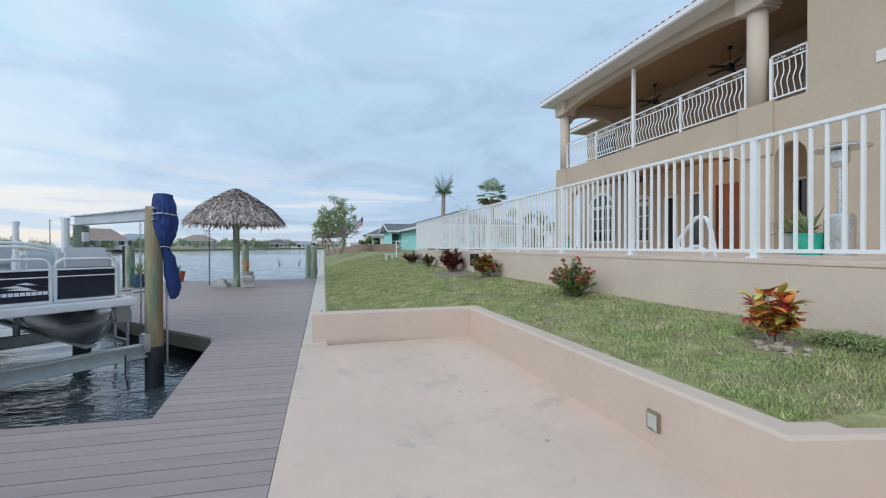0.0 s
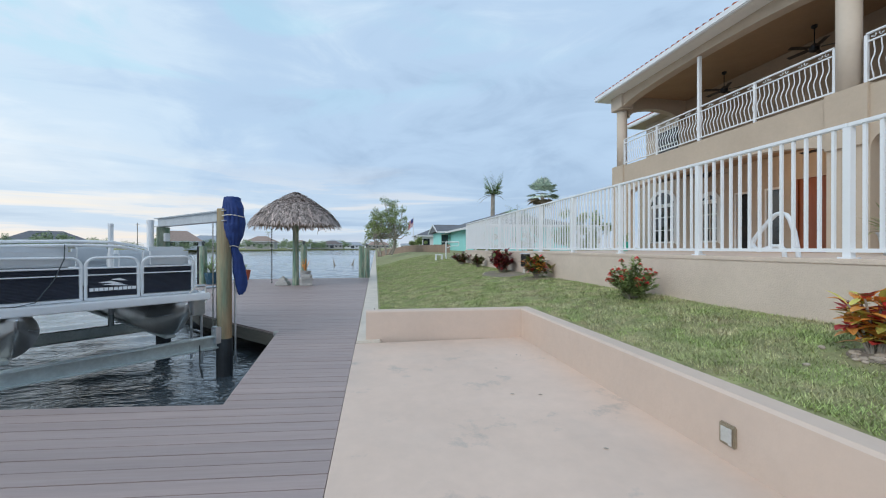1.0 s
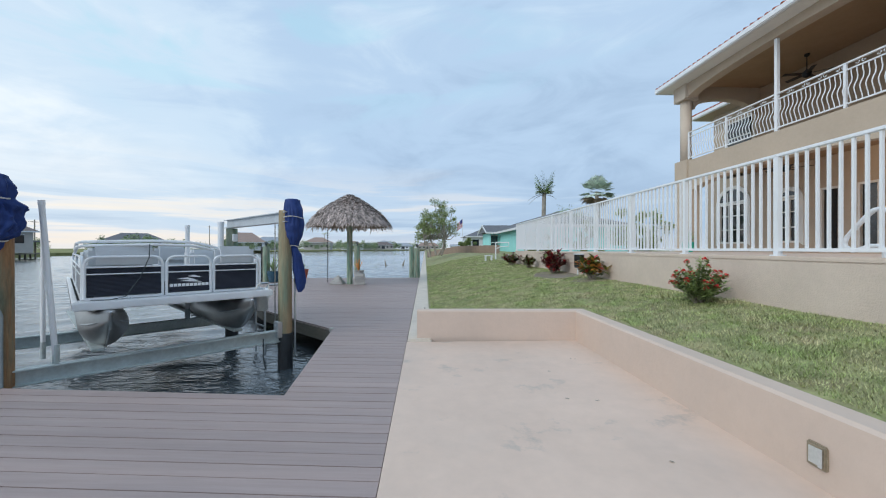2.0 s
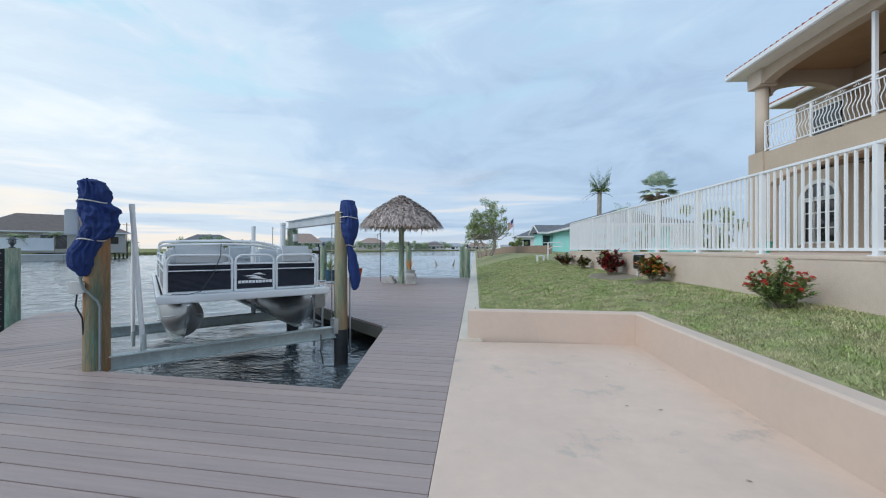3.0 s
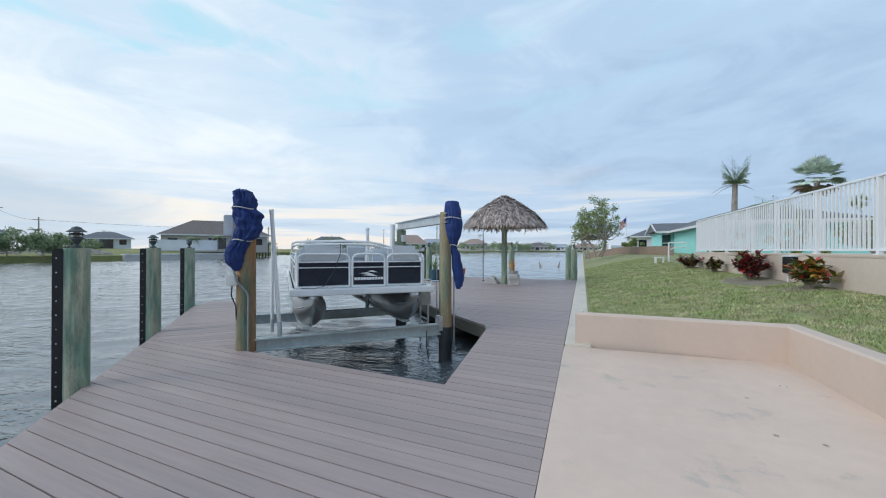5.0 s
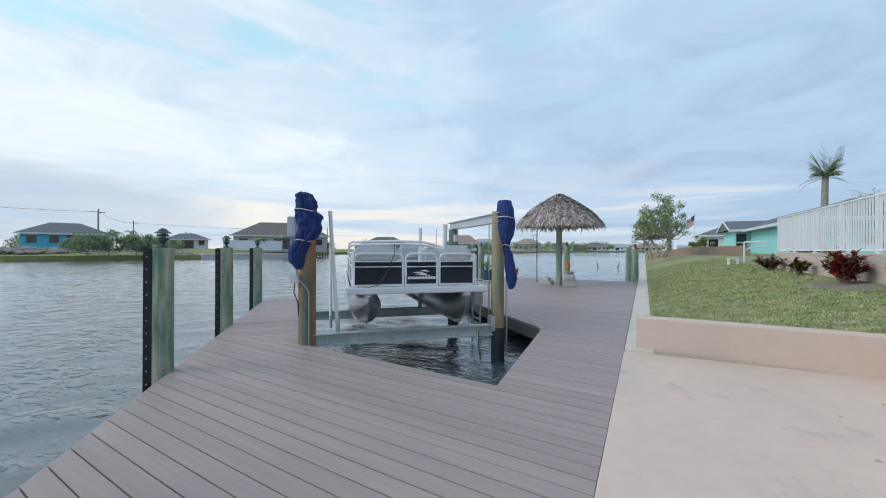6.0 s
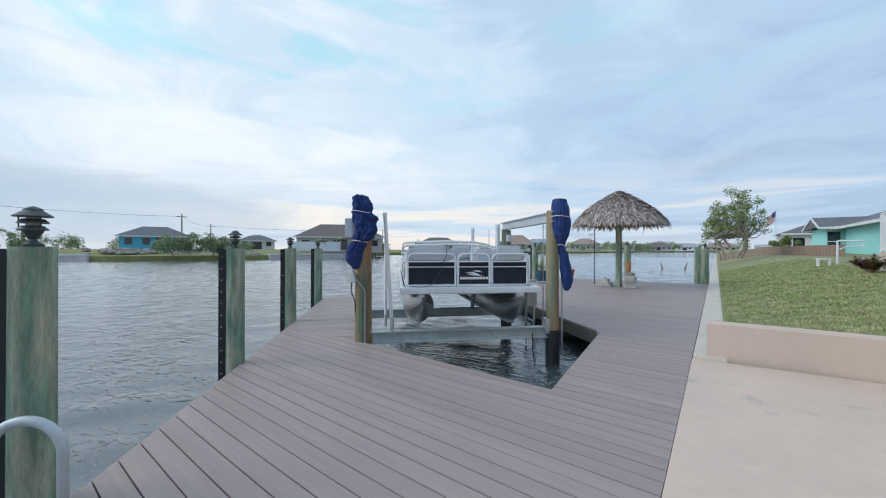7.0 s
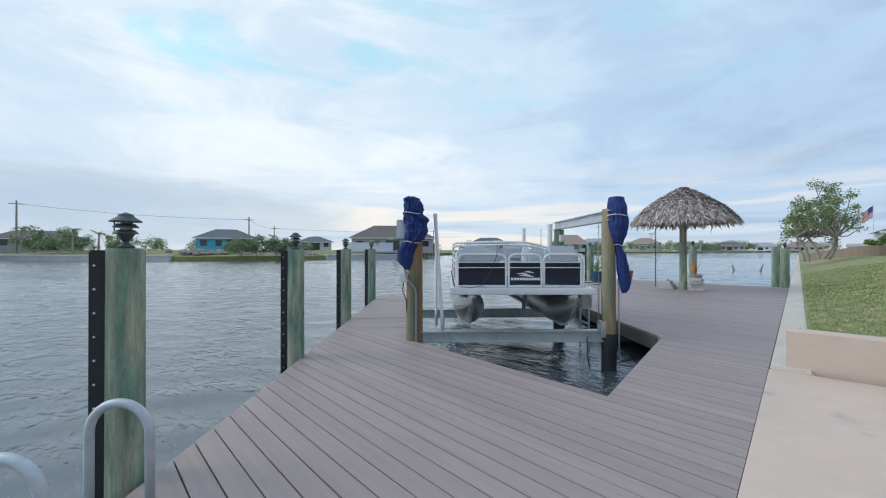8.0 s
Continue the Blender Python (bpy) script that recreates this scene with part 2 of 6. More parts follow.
GREENLEAF = mat("croton_green", (0.10, 0.13, 0.025), 0.45, var=0.2, island=0.5)
YELLOWLEAF = mat("croton_yellow", (0.56, 0.50, 0.12), 0.42, var=0.2, island=0.4)
DARKRED = mat("croton_dark_red", (0.16, 0.018, 0.022), 0.45, var=0.2, island=0.6)
PETAL = mat("red_flower", (0.74, 0.085, 0.075), 0.6, island=0.3)
POT_TEAL = mat("teal_pot", (0.03, 0.42, 0.30), 0.4)
POT_BLUE = mat("blue_glazed_pot", (0.03, 0.09, 0.14), 0.25, var=0.2)
POT_RED = mat("terracotta_pot", (0.45, 0.10, 0.05), 0.6)
POT_GREY = mat("grey_pot", (0.45, 0.45, 0.44), 0.6)
PVC = mat("white_pvc", (0.80, 0.81, 0.82), 0.35, var=0.03)
CASTSTONE = mat("cast_stone", (0.50, 0.49, 0.47), 0.85, var=0.15, scale=8, bump=0.004)
STEEL = mat("stainless_steel", (0.60, 0.60, 0.60), 0.3, 0.9, var=0.06)
BRONZE = mat("aged_bronze", (0.30, 0.25, 0.18), 0.5, 0.3)
LANTERN_METAL = mat("weathered_lantern_metal", (0.075, 0.09, 0.095), 0.5, 0.4, var=0.2)
MARINE_PLY = mat("dark_marine_plywood", (0.03, 0.03, 0.03), 0.85, var=0.2)
LANTERN_GLASS = mat("frosted_lamp_glass", (0.55, 0.55, 0.52), 0.3)
BANK = mat("rocky_bank", (0.26, 0.235, 0.205), 0.95, var=0.35, scale=1.2, bump=0.05, bscale=4)
CONC = mat("far_seawall", (0.52, 0.50, 0.47), 0.8, var=0.12, scale=0.8)
FARGRASS = mat("far_grass", (0.24, 0.24, 0.09), 0.95, var=0.2, scale=0.4)
RED = mat("flag_red", (0.5, 0.05, 0.06), 0.7)
FLAGBLUE = mat("flag_blue", (0.05, 0.07, 0.25), 0.7)
BULB = bpy.data.materials.new("lamp_bulb")
BULB.use_nodes = True
BULB.node_tree.nodes["Principled BSDF"].inputs["Emission Color"].default_value = (1, 0.72, 0.42, 1)
BULB.node_tree.nodes["Principled BSDF"].inputs["Emission Strength"].default_value = 12.0

WATER = bpy.data.materials.new("canal_water")
WATER.use_nodes = True
wn = WATER.node_tree
wn.nodes.remove(wn.nodes["Principled BSDF"])
body = wn.nodes.new("ShaderNodeBsdfDiffuse")
body.inputs["Color"].default_value = (0.056, 0.071, 0.082, 1)
wb = wn.nodes.new("ShaderNodeBsdfGlossy")
wb.inputs["Color"].default_value = (1, 1, 1, 1)
wb.inputs["Roughness"].default_value = 0.07
wfr = wn.nodes.new("ShaderNodeFresnel")
wfr.inputs["IOR"].default_value = 2.1
wmx = wn.nodes.new("ShaderNodeMixShader")
wn.links.new(wfr.outputs[0], wmx.inputs[0])
wn.links.new(body.outputs[0], wmx.inputs[1])
wn.links.new(wb.outputs[0], wmx.inputs[2])
wn.links.new(wmx.outputs[0], wn.nodes["Material Output"].inputs["Surface"])
wtc = wn.nodes.new("ShaderNodeTexCoord")
heights = []
for sc, st, wgt, turn in ((1.7, (1, 2.0, 1), 0.9, 44), (4.4, (1, 2.4, 1), 0.85, 56), (10.0, (1, 2.0, 1), 0.26, 34)):
    mp = wn.nodes.new("ShaderNodeMapping")
    mp.inputs["Scale"].default_value, mp.inputs["Rotation"].default_value = st, (0, 0, radians(turn))
    wn.links.new(wtc.outputs["Object"], mp.inputs["Vector"])
    nz = wn.nodes.new("ShaderNodeTexNoise")
    nz.inputs["Scale"].default_value, nz.inputs["Detail"].default_value, nz.inputs["Distortion"].default_value = sc, 2.0, 0.6
    wn.links.new(mp.outputs[0], nz.inputs["Vector"])
    ml = wn.nodes.new("ShaderNodeMath")
    ml.operation = "MULTIPLY"
    ml.inputs[1].default_value = wgt
    wn.links.new(nz.outputs["Fac"], ml.inputs[0])
    heights.append(ml.outputs[0])
for extra in heights[1:]:
    ad = wn.nodes.new("ShaderNodeMath")
    ad.operation = "ADD"
    wn.links.new(heights[0], ad.inputs[0])
    wn.links.new(extra, ad.inputs[1])
    heights[0] = ad.outputs[0]
wbp = wn.nodes.new("ShaderNodeBump")
wbp.inputs["Strength"].default_value, wbp.inputs["Distance"].default_value = 1.0, 0.040
wn.links.new(heights[0], wbp.inputs["Height"])
wn.links.new(wbp.outputs[0], wb.inputs["Normal"])

# ---- mesh helpers ----


def finish(bm, smooth=False):
    me = bpy.data.meshes.new("mesh")
    bmesh.ops.recalc_face_normals(bm, faces=bm.faces)
    bm.to_mesh(me)
    bm.free()
    if smooth:
        for p in me.polygons:
            p.use_smooth = True
    return me


def part(name, bm, material, parent=None, label="", smooth=False):
    """One mesh object from a bmesh or a mesh, under a thing or a part."""
    me = finish(bm, smooth) if isinstance(bm, bmesh.types.BMesh) else bm
    if material and not me.materials:
        me.materials.append(material)
    ob = new(name, me)
    if parent:
        ob.parent = parent
    if label:
        ob["label"] = label
    return ob


def thing(name, label, category, m=None, group="", kind=""):
    ob = new(name)
    ob.empty_display_size = 0.1
    if m is not None:
        ob.matrix_basis = m
    return tagged(ob, label, category, group, kind)


def box(bm, x0, x1, y0, y1, z0, z1, m=None, bevel=0.0):
    g = bmesh.ops.create_cube(bm, size=1.0)
    vs = g["verts"]
    for v in vs:
        v.co = Vector(((x0 + x1) / 2 + v.co.x * (x1 - x0), (y0 + y1) / 2 + v.co.y * (y1 - y0), (z0 + z1) / 2 + v.co.z * (z1 - z0)))
    if bevel:
        es = list({e for v in vs for e in v.link_edges})
        r = bmesh.ops.bevel(bm, geom=es, offset=bevel, segments=2, affect="EDGES", clamp_overlap=True)
        vs = list({v for f in r["faces"] for v in f.verts} | {v for v in vs if v.is_valid})
    if m is not None:
        bmesh.ops.transform(bm, matrix=m, verts=[v for v in vs if v.is_valid])
    return bm


def B(*args, **kw):
    return box(bmesh.new(), *args, **kw)


def tube(bm, pts, r, seg=8, caps=True):
    """A round bar along points; r is one radius or one for each point."""
    pts = [Vector(p) for p in pts]
    rs = r if isinstance(r, (list, tuple)) else [r] * len(pts)
    rings, side = [], None
    for i, p in enumerate(pts):
        d = (pts[min(i + 1, len(pts) - 1)] - pts[max(i - 1, 0)]).normalized()
        if side is None:
            side = d.cross(Vector((0, 0, 1)) if abs(d.z) < 0.9 else Vector((1, 0, 0))).normalized()
        side = (side - d * side.dot(d)).normalized()
        other = d.cross(side)
        rings.append([bm.verts.new(p + (side * math.cos(2 * math.pi * k / seg) + other * math.sin(2 * math.pi * k / seg)) * rs[i]) for k in range(seg)])
    for a, c in zip(rings, rings[1:]):
        for k in range(seg):
            bm.faces.new((a[k], a[(k + 1) % seg], c[(k + 1) % seg], c[k]))
    if caps:
        bm.faces.new(rings[0][::-1])
        bm.faces.new(rings[-1])
    return bm


def TB(pts, r, seg=8):
    return tube(bmesh.new(), pts, r, seg)


def lathe(bm, profile, seg=16, at=(0, 0, 0)):
    """A turned shape from (radius, height) pairs."""
    rings = []
    for rad, z in profile:
        rings.append([bm.verts.new((at[0] + rad * math.cos(2 * math.pi * k / seg), at[1] + rad * math.sin(2 * math.pi * k / seg), at[2] + z)) for k in range(seg)])
    for a, c in zip(rings, rings[1:]):
        for k in range(seg):
            bm.faces.new((a[k], a[(k + 1) % seg], c[(k + 1) % seg], c[k]))
    bm.faces.new(rings[0][::-1])
    bm.faces.new(rings[-1])
    return bm


def prism(bm, poly, z0, z1):
    """A flat polygon of (x, y) given a thickness."""
    lo = [bm.verts.new((x, y, z0)) for x, y in poly]
    hi = [bm.verts.new((x, y, z1)) for x, y in poly]
    n = len(poly)
    bm.faces.new(lo[::-1])
    bm.faces.new(hi)
    for i in range(n):
        bm.faces.new((lo[i], lo[(i + 1) % n], hi[(i + 1) % n], hi[i]))
    return bm


def wall_xz(bm, poly, y0, y1):
    """A polygon of (x, z) given a thickness along y."""
    a = [bm.verts.new((x, y0, z)) for x, z in poly]
    c = [bm.verts.new((x, y1, z)) for x, z in poly]
    n = len(poly)
    bm.faces.new(a)
    bm.faces.new(c[::-1])
    for i in range(n):
        bm.faces.new((a[i], c[i], c[(i + 1) % n], a[(i + 1) % n]))
    return bm


def wall_yz(bm, poly, x0, x1):
    """A polygon of (y, z) given a thickness along x."""
    a = [bm.verts.new((x0, y, z)) for y, z in poly]
    c = [bm.verts.new((x1, y, z)) for y, z in poly]
    n = len(poly)
    bm.faces.new(a)
    bm.faces.new(c[::-1])
    for i in range(n):
        bm.faces.new((a[i], c[i], c[(i + 1) % n], a[(i + 1) % n]))
    return bm


def arc(cx, cz, rx, rz, a0, a1, n=14):
    return [(cx + rx * math.cos(radians(a0 + (a1 - a0) * i / n)), cz + rz * math.sin(radians(a0 + (a1 - a0) * i / n))) for i in range(n + 1)]


def quick(verts, faces, material, name, label="", parent=None, kind="", category=""):
    me = bpy.data.meshes.new("mesh")
    me.from_pydata(verts, [], faces)
    me.update()
    me.materials.append(material)
    ob = new(name, me)
    if parent:
        ob.parent = parent
    return tagged(ob, label, category, "", kind)
# ---- ground, water, patio ----
WATER_Z = -0.44


def smooth(a, b, x):
    t = min(1, max(0, (x - a) / (b - a)))
    return t * t * (3 - 2 * t)


def land_z(x, y):
    """Height of the garden: it climbs from the seawall cap to the retaining wall, and on to the next plots."""
    z = 0.05 + 0.36 * smooth(0.1, 2.4, x) + 0.19 * smooth(2.2, 4.1, x)
    z += 0.25 * smooth(14, 34, y) * smooth(0.3, 4.0, x) + 0.35 * smooth(20, 60, y) * smooth(2, 14, x)
    z += 0.02 * noise.noise(Vector((x * 1.3, y * 1.3, 0)))
    return z


xs = [0.1, 0.3, 0.6, 0.9, 1.2, 1.5, 1.8, 2.1, 2.2, 2.5, 2.8, 3.1, 3.4, 3.7, 4.0, 4.3, 5, 6, 8, 11, 15, 20, 30, 45, 70, 120, 250, 500]
ys = [-60, -20, -4, 0.6, 0.95, 1.32, 1.6] + [2 + 0.4 * i for i in range(9)] + [5.475, 5.495] + [6 + 0.5 * i for i in range(28)] + [21, 23, 25, 28, 32, 37, 43, 50, 60, 75, 100, 150, 250, 500, 1200]


def ground_z(x, y):
    if x < 2.19 and y < 5.48 or y < 0.94:
        return -0.3
    return land_z(x, y)


def row_y(x, y):
    # the two rows at the near corner follow the slanting garden wall
    near = 1.25 - 0.27 * (min(max(x, 2.25), 4.2) - 2.25)
    return near - 0.03 if y == 0.6 else near if y == 0.95 else y


gv = [(x, row_y(x, y), ground_z(x, y)) for y in ys for x in xs]
nx = len(xs)
gf = [(j * nx + i, j * nx + i + 1, (j + 1) * nx + i + 1, (j + 1) * nx + i) for j in range(len(ys) - 1) for i in range(nx - 1)]
ground = quick(gv, gf, GRASS, "ground", "mown green lawn rising from the seawall", kind="structure", category="lawn")
for poly in ground.data.polygons:
    poly.use_smooth = True
quick([(-1500, -1500, -3), (1500, -1500, -3), (1500, 2500, -3), (-1500, 2500, -3)], [(0, 1, 2, 3)], SOIL, "canal_bed", "dark canal bed under the water", kind="structure", category="ground")
# the canal: real wavelets over the basin, flat water beyond
WAVES = []
wr = random.Random(3)
for i in range(16):
    ang, lam = radians(-40 + wr.uniform(-55, 55)), 0.42 * 1.085 ** i
    WAVES.append((math.cos(ang) * 2 * math.pi / lam, math.sin(ang) * 2 * math.pi / lam, wr.uniform(0, 6.28), 0.0052 * lam * wr.uniform(0.7, 1.2)))
WX0, WX1, WY0, WY1 = -92.0, -0.05, -9.0, 100.0
gx = np.concatenate([np.arange(WX0, -30.0, 0.30), np.arange(-30.0, -13.0, 0.17), np.arange(-13.0, WX1 - 0.01, 0.10), [WX1]])
gy2 = np.concatenate([np.arange(WY0, 10.0, 0.11), np.arange(10.0, 25.0, 0.18), np.arange(25.0, WY1, 0.32), [WY1]])
GX, GY = np.meshgrid(gx, gy2)
GZ = np.zeros_like(GX)
for kx, ky, ph, amp in WAVES:
    GZ += amp * np.sin(kx * GX + ky * GY + ph)
GZ *= 0.75 + 0.35 * np.sin(GX * 0.21 + 1.3 * np.sin(GY * 0.13)) * np.sin(GY * 0.17 + 0.8)
edge = np.minimum(np.minimum(GX - WX0, WX1 - GX + 5), np.minimum(GY - WY0, WY1 - GY))
GZ = GZ * np.clip(edge / 3, 0, 1) + WATER_Z
cols = len(gx)
idx = np.arange(len(gx) * len(gy2)).reshape(len(gy2), cols)
quads = np.stack([idx[:-1, :-1], idx[:-1, 1:], idx[1:, 1:], idx[1:, :-1]], -1).reshape(-1, 4)
water = quick(np.stack([GX, GY, GZ], -1).reshape(-1, 3).tolist(), quads.tolist(), WATER, "water", "rippled grey canal water reflecting the sky", kind="structure", category="water")
water.data.polygons.foreach_set("use_smooth", np.ones(len(quads), dtype=bool))
for x0, x1, y0, y1 in ((-1500, WX0, -1500, 2500), (WX0, 1.0, -1500, WY0), (WX0, 1.0, WY1, 2500)):
    quick([(x0, y0, WATER_Z), (x1, y0, WATER_Z), (x1, y1, WATER_Z), (x0, y1, WATER_Z)], [(0, 1, 2, 3)], WATER, "water", "grey canal water further off", kind="structure", category="water")

bm = bmesh.new()
prism(bm, [(-0.226, -2.2), (14, -2.2), (14, 1.0), (4.1, 1.0), (4.1, 5.36), (-0.226, 5.36)], -0.3, 0.0)
part("patio", bm, PATIO, None)
tagged(bpy.data.objects["patio"], "pinkish painted concrete patio slab with faint stains", "patio", kind="structure")
bm = B(-0.22, 0.12, 5.365, 140, -1.6, 0.03, bevel=0.02)
tagged(part("seawall", bm, CURB), "pale concrete seawall cap along the lawn", "seawall", kind="structure")
bm = B(-0.25, 0.1, -60, 5.36, -1.6, -0.3)
tagged(part("seawall", bm, CURB), "concrete seawall under the patio edge", "seawall", kind="structure")

# low garden wall: end, side, and the turn at its near corner
WALL_H = 0.42
wall_path = [(-0.09, 5.46, -0.08, 5.61), (2.11, 5.34, 2.28, 5.50), (2.125, 1.20, 2.31, 1.325), (4.30, 0.62, 4.30, 0.80)]
bm = bmesh.new()
rings = []
for xi, yi, xo, yo in wall_path:
    dx, dy = xo - xi, yo - yi
    e = 0.10
    rings.append([bm.verts.new(c) for c in ((xi, yi, -0.02), (xi, yi, WALL_H - 0.02), (xi + dx * e, yi + dy * e, WALL_H), (xo - dx * e, yo - dy * e, WALL_H), (xo, yo, WALL_H - 0.02), (xo, yo, -0.02))])
for a, c in zip(rings, rings[1:]):
    for k in range(5):
        bm.faces.new((a[k], a[k + 1], c[k + 1], c[k]))
bm.faces.new(rings[0])
bm.faces.new(rings[-1][::-1])
tagged(part("garden_wall", bm, LOWWALL), "low smooth peach-painted masonry wall round the patio", "wall", kind="structure")

# retaining wall and pool deck
bm = B(4.07, 4.34, -3, 17.45, -0.3, 1.134)
tagged(part("wall_retaining", bm, STUCCO_WALL), "rough stucco retaining wall under the white fence", "wall", kind="structure")
bm = B(4.067, 4.345, -3.02, 17.455, 1.1345, 1.19, bevel=0.012)
tagged(part("trim", bm, STUCCO_WALL), "stucco cap on the retaining wall", "trim", kind="structure")
bm = B(4.345, 22, -3, 17.4, 0.9, 1.16)
tagged(part("pavement", bm, PATIO), "beige pool deck behind the fence", "pavement", kind="structure")
# ---- dock: the pieces of the deck are laid last; here its edges, posts and lift ----
SLIP_NEAR, SLIP_FAR, SLIP_IN, SLIP_LEFT = (-1.20, 3.44), (-1.44, 6.27), (-2.38, 7.25), (-4.04, 3.76)
FINGER_OUT, FINGER_END, FINGER_IN, SEAM_OUT = (-8.05, 6.35), (-8.35, 7.0), (-7.9, 7.3), (-5.62, 3.76)
DECK_MAIN = [(-0.23, -2.0), (-0.23, 17.4), (-5.3, 17.4), (-6.25, 15.2), (-5.9, 12.6), (-3.35, 8.35), SLIP_IN, SLIP_FAR, SLIP_NEAR, SLIP_LEFT, SEAM_OUT, (-2.58, 0.50)]
DECK_FINGER = [SLIP_LEFT, FINGER_IN, FINGER_END, FINGER_OUT, SEAM_OUT]
deck = thing("deck", "grey-brown composite plank dock around a boat slip", "dock", kind="structure")


def edge_board(a, c, z0=-0.22, z1=-0.03, t=0.04):
    d = Vector((c[0] - a[0], c[1] - a[1], 0))
    m = Matrix.Translation((a[0], a[1], 0)) @ Matrix.Rotation(math.atan2(d.y, d.x), 4, "Z")
    return part("edge_board", B(0, d.length, -t / 2, t / 2, z0, z1, m), FASCIA, deck)


for poly in (DECK_MAIN, DECK_FINGER):
    mid = Vector((sum(p[0] for p in poly) / len(poly), sum(p[1] for p in poly) / len(poly)))
    for a, c in zip(poly, poly[1:] + poly[:1]):
        if a[0] == c[0] == -0.23 or {a, c} == {SLIP_LEFT, SEAM_OUT}:
            continue
        edge_board(a, c)


def round_pile(x, y, r, top, label, strip_dir=None, lantern=True, bottom=-1.6, material=None, strip_bottom=-0.4):
    ob = thing("mooring_pile", label, "pile", pose(x, y, 0), "mooring piles")
    bm = bmesh.new()
    lathe(bm, [(r * 1.06, bottom), (r * 1.03, 0.0), (r, top - 0.02), (r * 0.96, top)], 20)
    part("post", bm, material or PILE, ob, smooth=False)
    if strip_dir:
        a = math.radians(strip_dir)
        m = Matrix.Rotation(a, 4, "Z")
        part("rub_strip", B(r * 0.70, r + 0.058, -0.055, 0.055, strip_bottom, top - 0.01, m, bevel=0.008), RUBBER, ob, "black rubber rub strip")
        k = 0
        while top - 0.12 - k * 0.125 > strip_bottom + 0.1:
            z = top - 0.09 - k * 0.125
            for s in (-1, 1):
                part("plug", TB([m @ Vector((r + 0.028, s * 0.052, z)), m @ Vector((r + 0.028, s * 0.060, z))], 0.006, 6), PLUG, ob)
            k += 1
    if lantern:
        lamp = thing("post_lantern", "dark bronze tiered lantern on top of a dock pile", "lantern", pose(x, y, top) @ Matrix.Diagonal((0.54, 0.54, 0.61, 1)), "dock lanterns")
        part("base", lathe(bmesh.new(), [(0.075, 0.0), (0.078, 0.02), (0.035, 0.04), (0.028, 0.06), (0.05, 0.085), (0.072, 0.12), (0.078, 0.13)], 16), LANTERN_METAL, lamp)
        for z, rr in ((0.13, 0.105), (0.185, 0.108)):
            part("louvre", lathe(bmesh.new(), [(rr, z), (rr, z + 0.008), (rr * 0.70, z + 0.035), (rr * 0.62, z + 0.03)], 18), LANTERN_METAL, lamp)
        part("globe", lathe(bmesh.new(), [(0.045, 0.13), (0.05, 0.18), (0.045, 0.245)], 14), LANTERN_GLASS, lamp, "frosted glass globe")
        part("roof", lathe(bmesh.new(), [(0.135, 0.235), (0.137, 0.243), (0.07, 0.285), (0.065, 0.30), (0.03, 0.315), (0.004, 0.322)], 18), LANTERN_METAL, lamp)
        for k in range(3):
            a = 2.1 * k + 0.4
            part("stay", TB([(0.09 * math.cos(a), 0.09 * math.sin(a), 0.13), (0.09 * math.cos(a), 0.09 * math.sin(a), 0.25)], 0.006, 6), LANTERN_METAL, lamp)
    return ob


OUT = 236.0
round_pile(-2.72, 0.455, 0.088, 1.25, "weathered green pile with a black rub strip", OUT)
round_pile(-4.32, 2.26, 0.096, 1.25, "weathered green pile with a black rub strip", OUT)
round_pile(-6.07, 4.12, 0.10, 1.26, "weathered green pile with a black rub strip", OUT)
round_pile(-8.06, 6.23, 0.105, 1.27, "weathered green pile with a black rub strip", OUT)
round_pile(-6.08, 15.4, 0.13, 1.36, "green pile with a rub strip beside potted plants", 190)
round_pile(-0.33, 17.45, 0.125, 1.30, "green pile at the dock's far corner", None)
round_pile(-2.95, 17.4, 0.13, 1.40, "green pile behind the thatched umbrella", None)
round_pile(-0.6, 18.6, 0.12, 1.38, "grey-green pile standing in the water", None, lantern=False)
# ---- the house ----
HX = 10.1            # plane of the garden front
FLOOR, UP_FLOOR, EAVE = 1.16, 4.68, 7.63
house = thing("house", "two-storey tan stucco house with balconies and tiled roof", "house")
BACK = 13.2
# ground floor front: pier, wide flat-arched porch opening, pier, small arch, plain wall
Y_FAR, Y_COLR, Y_ARCH0, Y_ARCH1 = 15.3, 7.25, 6.45, 5.80
bm = bmesh.new()
front = [(-6, FLOOR), (Y_ARCH1 - 0.0, FLOOR)] + [(y, z) for y, z in arc((Y_ARCH0 + Y_ARCH1) / 2, 3.3, (Y_ARCH0 - Y_ARCH1) / 2, 0.38, 180, 0)] + [(Y_ARCH0, FLOOR), (Y_COLR, FLOOR), (Y_COLR, 3.62)]
front += [(y, z) for y, z in arc((Y_COLR + 14.4) / 2, 3.45, (14.4 - Y_COLR) / 2, 0.42, 180, 0, 20)][1:]
front += [(14.4, FLOOR), (Y_FAR, FLOOR), (Y_FAR, UP_FLOOR - 0.02), (-6, UP_FLOOR - 0.02)]
wall_yz(bm, front, HX, HX + 0.32)
part("wall", bm, STUCCO, house)
